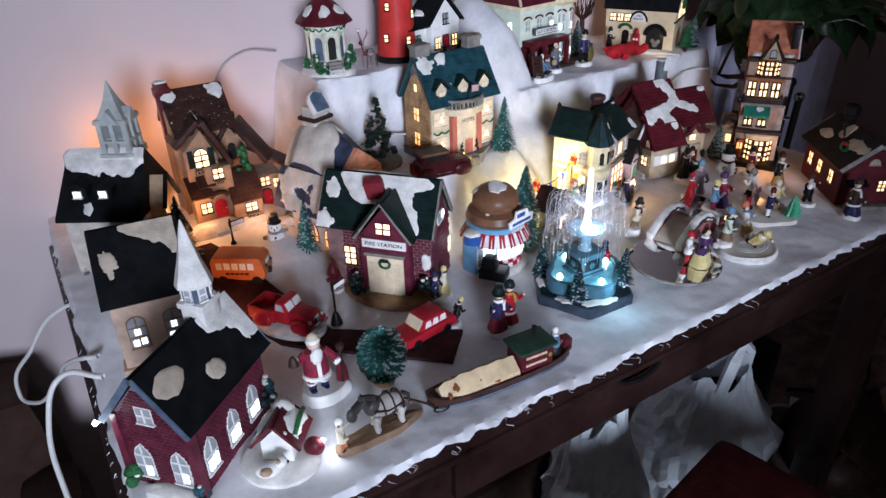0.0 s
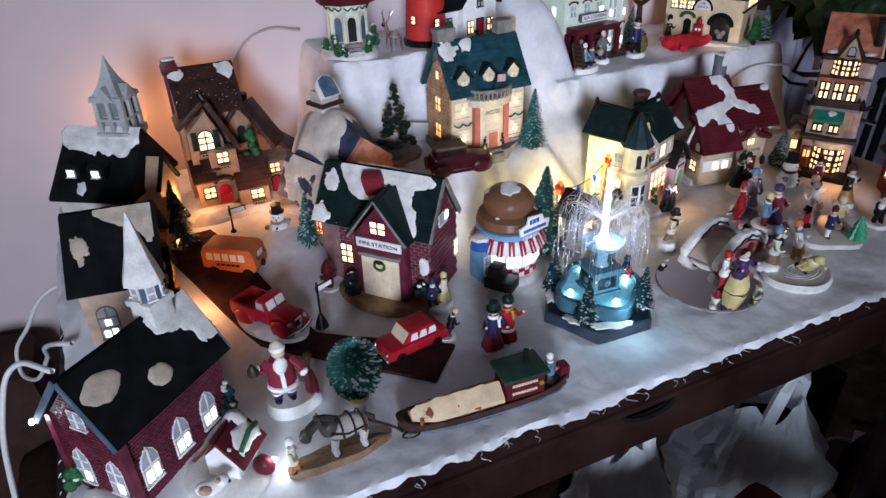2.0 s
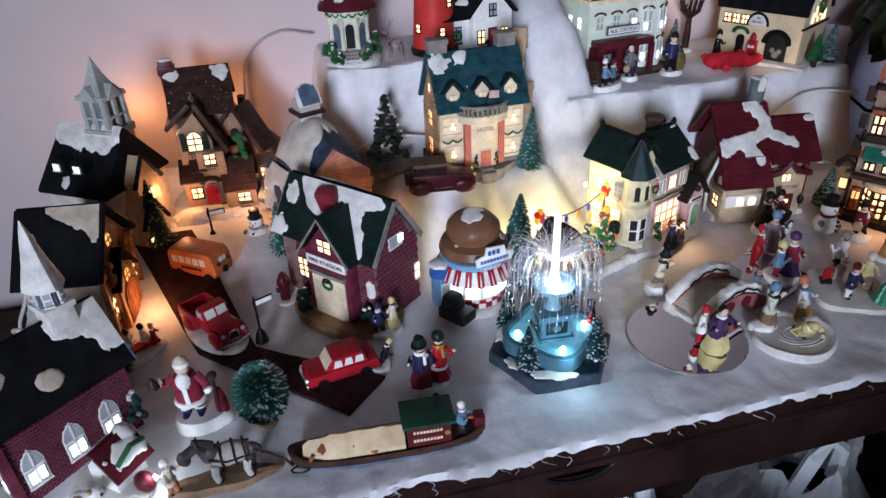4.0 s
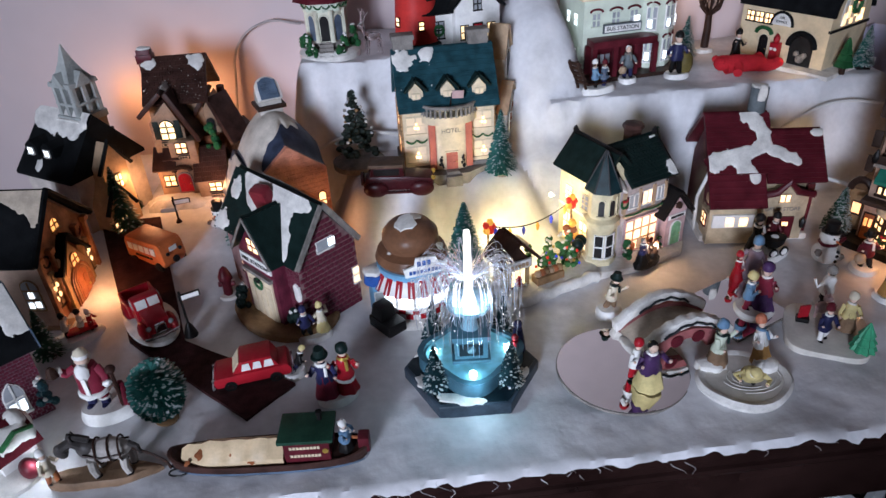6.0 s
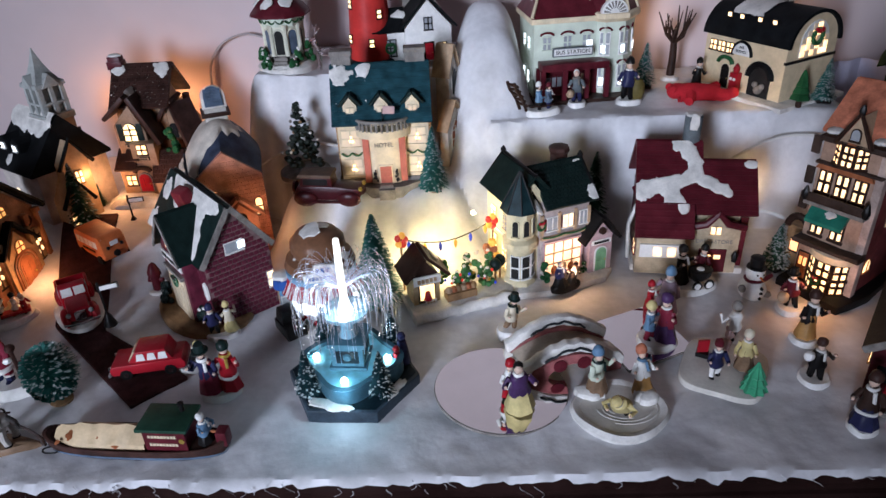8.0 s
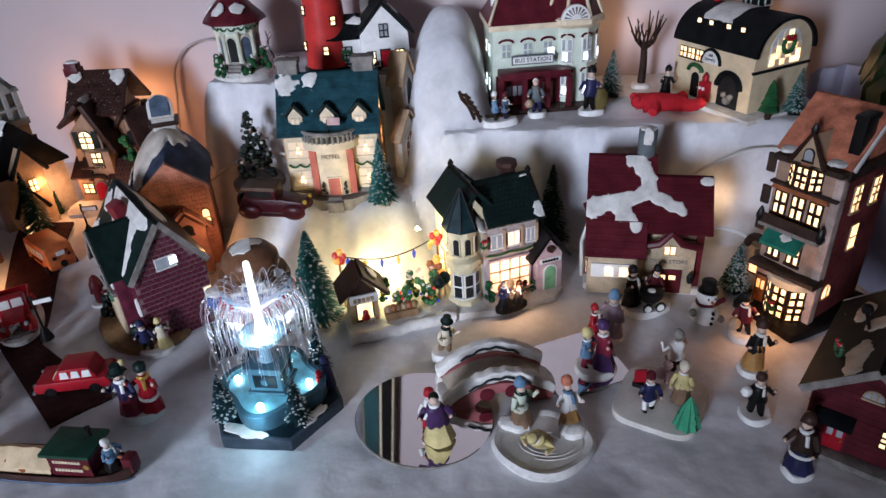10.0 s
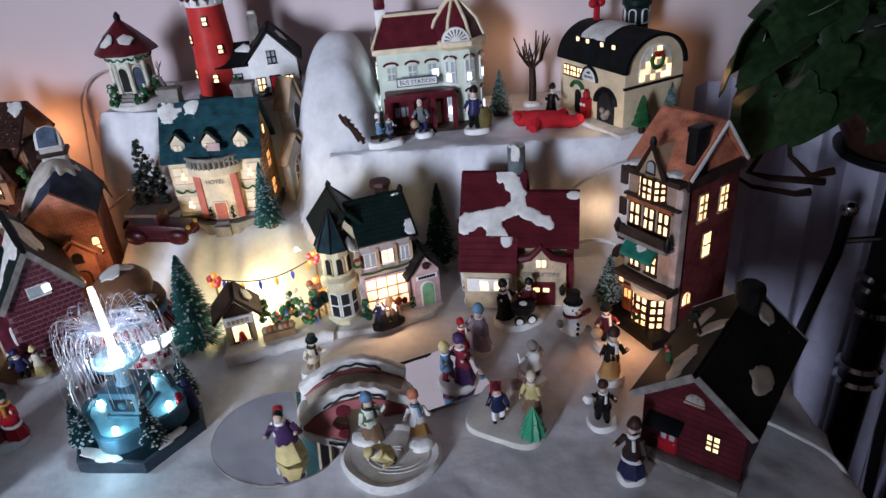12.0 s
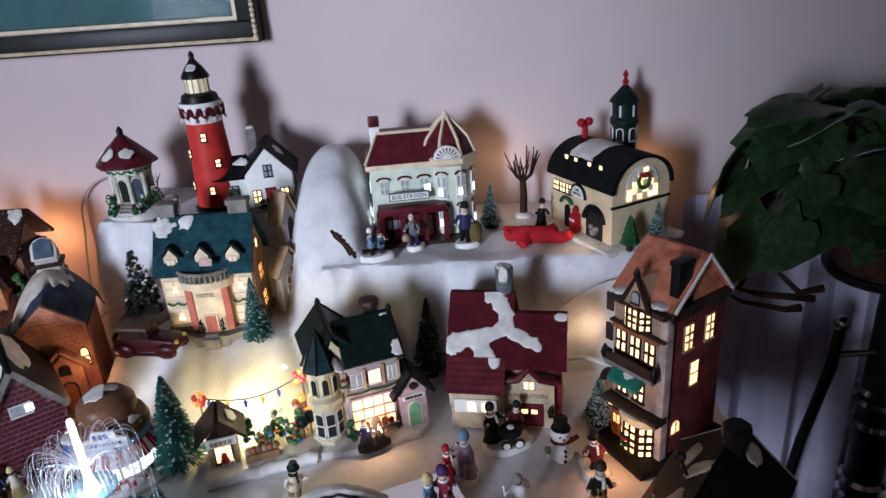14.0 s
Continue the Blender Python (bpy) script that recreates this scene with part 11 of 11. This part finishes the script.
def carrier_bag(label, x, y, w, d, h, seed, rz=0):
    n, m = 40, 22
    pts = []
    for j in range(m + 1):
        u = j / m
        for i in range(n):
            a = 2 * math.pi * i / n
            r = (0.85 + 0.3 * math.sin(math.pi * min(1, u * 1.15))) * (1 - 0.35 * max(0, u - 0.6) / 0.4)
            k = 1.08 + 0.34 * noise.noise((math.cos(a) * 1.6 + seed, math.sin(a) * 1.6, u * 2.4)) - 0.3 * abs(noise.noise((math.cos(a) * 2.6 + seed, math.sin(a) * 2.6 + u * 2, u * 3.2))) + 0.16 * noise.noise((math.cos(a) * 5, math.sin(a) * 5 + seed, u * 6)) + 0.1 * noise.noise((math.cos(a) * 13, math.sin(a) * 13 + seed, u * 15))
            z = h * u * (1 + 0.22 * noise.noise((math.cos(a) + seed, math.sin(a), 3)))
            pts.append((w / 2 * r * k * math.cos(a), d / 2 * r * k * math.sin(a), z))
    faces = [(j * n + i, j * n + (i + 1) % n, (j + 1) * n + (i + 1) % n, (j + 1) * n + i) for j in range(m) for i in range(n)]
    c = thing("carrier_bag", label, "plastic bag", x, y, 0.001, rz, group="carrier bags under the desk")
    part("film", _b_mesh(pts, faces), BAGFILM, c, smooth=False)
    for s in (-1, 1):
        part("handle", B().tube([(-w * 0.2, s * d * 0.18, h * 0.93), (-w * 0.14, s * d * 0.22, h * 1.14), (0.0, s * d * 0.2, h * 1.2), (w * 0.14, s * d * 0.22, h * 1.12), (w * 0.2, s * d * 0.18, h * 0.92)], 0.012, 6), BAGFILM, c, smooth=False)
    part("contents", B().at(0, 0, 0).box(-w * 0.22, -d * 0.2, 0, w * 0.2, d * 0.2, h * 0.45), DKBROWN, c, bevel=0.01)


def film_mat():
    m = paint("bag_film", (0.82, 0.88, 0.95), 0.3, 12, 0.12, 0.4)
    p = m.node_tree.nodes["Principled BSDF"]
    p.inputs["Alpha"].default_value = 0.84
    return m


BAGFILM = film_mat()
carrier_bag("crumpled translucent white carrier bag with handles up", 1.03, 0.22, 0.22, 0.2, 0.36, 2, 10)
carrier_bag("crumpled translucent white bag leaning under the desk", 1.19, 0.3, 0.18, 0.16, 0.26, 7, 40)
carrier_bag("half full pale carrier bag beside the drawer", 0.72, 0.23, 0.17, 0.16, 0.4, 11, -20)

solid("paper_box", "flat printed carton lying under the desk", "box", B().box(-0.09, -0.06, 0, 0.09, 0.06, 0.05), CREAM, 0.88, 0.28, 0.0, 20, bevel=0.003)
bag = thing("brown_bag", "rust brown leather bag slumped on the carpet", "bag", 1.36, 0.1, 0.0, 20)
part("body", B().ball(0, 0, 0.07, 0.13, 0.6, 22, 1.2, 0.9), BROWN, bag)
part("flap", B().slab((-0.12, -0.112, 0.1), (0.24, 0, 0), (0, 0.1, 0.05), 0.006), BROWN, bag, bevel=0.002)
part("strap", B().tube([(-0.13, 0, 0.09), (-0.1, -0.04, 0.17), (0.0, -0.06, 0.19), (0.1, -0.04, 0.17), (0.13, 0, 0.09)], 0.008, 8), DKBROWN, bag)
pts5 = [((0.05 if i % 2 == 0 else 0.022) * math.sin(math.pi * i / 5), (0.05 if i % 2 == 0 else 0.022) * math.cos(math.pi * i / 5)) for i in range(10)]
solid("star_ornament", "pale grey star ornament leaning among bags under the desk", "star ornament", B().prism(pts5, -0.006, 0.006), STONE, 1.229, 0.300, 0.293, 12, bevel=0.002)
solid("dark_carton", "tall dark carton standing under the desk", "box", B().box(-0.11, -0.05, 0, 0.11, 0.05, 0.248), NEARBLK, 1.229, 0.300, 0.0, 6, bevel=0.004)
solid("dark_box", "dark cardboard box under the desk", "box", B().box(-0.2, -0.12, 0, 0.2, 0.12, 0.24), DKBROWN, 0.55, 0.42, 0.0, 4, bevel=0.004)
solid("power_adapter", "white power adapter lying on the carpet", "power adapter", B().box(-0.025, -0.02, 0, 0.025, 0.02, 0.03), CABLE, 1.45, 0.24, 0.0, 30, bevel=0.004)
flex("adapter_flex", "white flex trailing over the carpet", [(1.45, 0.24, 0.02), (1.4, 0.28, 0.015), (1.33, 0.25, 0.01), (1.36, 0.16, 0.01), (1.5, 0.12, 0.01)], 0.004)
flex("adapter_flex", "dark flex trailing over the carpet", [(1.5, 0.3, 0.01), (1.65, 0.2, 0.01), (1.8, 0.25, 0.01)], 0.005, NEARBLK)
solid("crock", "pale stoneware crock standing on the carpet", "crock", B().lathe([(0.07, 0), (0.09, 0.04), (0.095, 0.12), (0.08, 0.15), (0.075, 0.15), (0.07, 0.13), (0.01, 0.12)], 24), TAN, 1.55, 0.02, 0.0)

# ---------------------------------------------------------------- single bricks of the fire station gable


def gable_bricks(wall, w, d, h, rise):
    nu, nv = 12, 22
    lx, lz = d / nu * 0.84, (h + rise) / nv * 0.72
    b = B().box(-0.0006, -lx / 2, -lz / 2, 0.0009, lx / 2, lz / 2)
    me = finish(b, "brick", PLUM, 0.0)
    half = B().box(-0.0006, -lx / 4 + 0.0002, -lz / 2, 0.0009, lx / 4 - 0.0002, lz / 2)
    mh = finish(half, "half_brick", PLUM, 0.0)
    for j in range(nv):
        z = (h + rise) * (j + 0.5) / nv
        reach = d / 2 if z < h else d / 2 * max(0, 1 - (z + lz / 2 - h) / rise)
        for i in range(-1, nu + 1):
            y = -d / 2 + d * (i + 0.5 + 0.5 * (j % 2)) / nu
            if abs(y) + lx / 2 <= reach:
                m = me
            elif abs(y) <= reach - lx * 0.3 and z < h:
                m = mh
                y -= math.copysign(lx * 0.26, y)
            else:
                continue
            o = new("brick", m)
            o.parent = wall
            o.matrix_local = pose(w / 2, y, z)


for row in FIRE_WALLS:
    gable_bricks(*row)
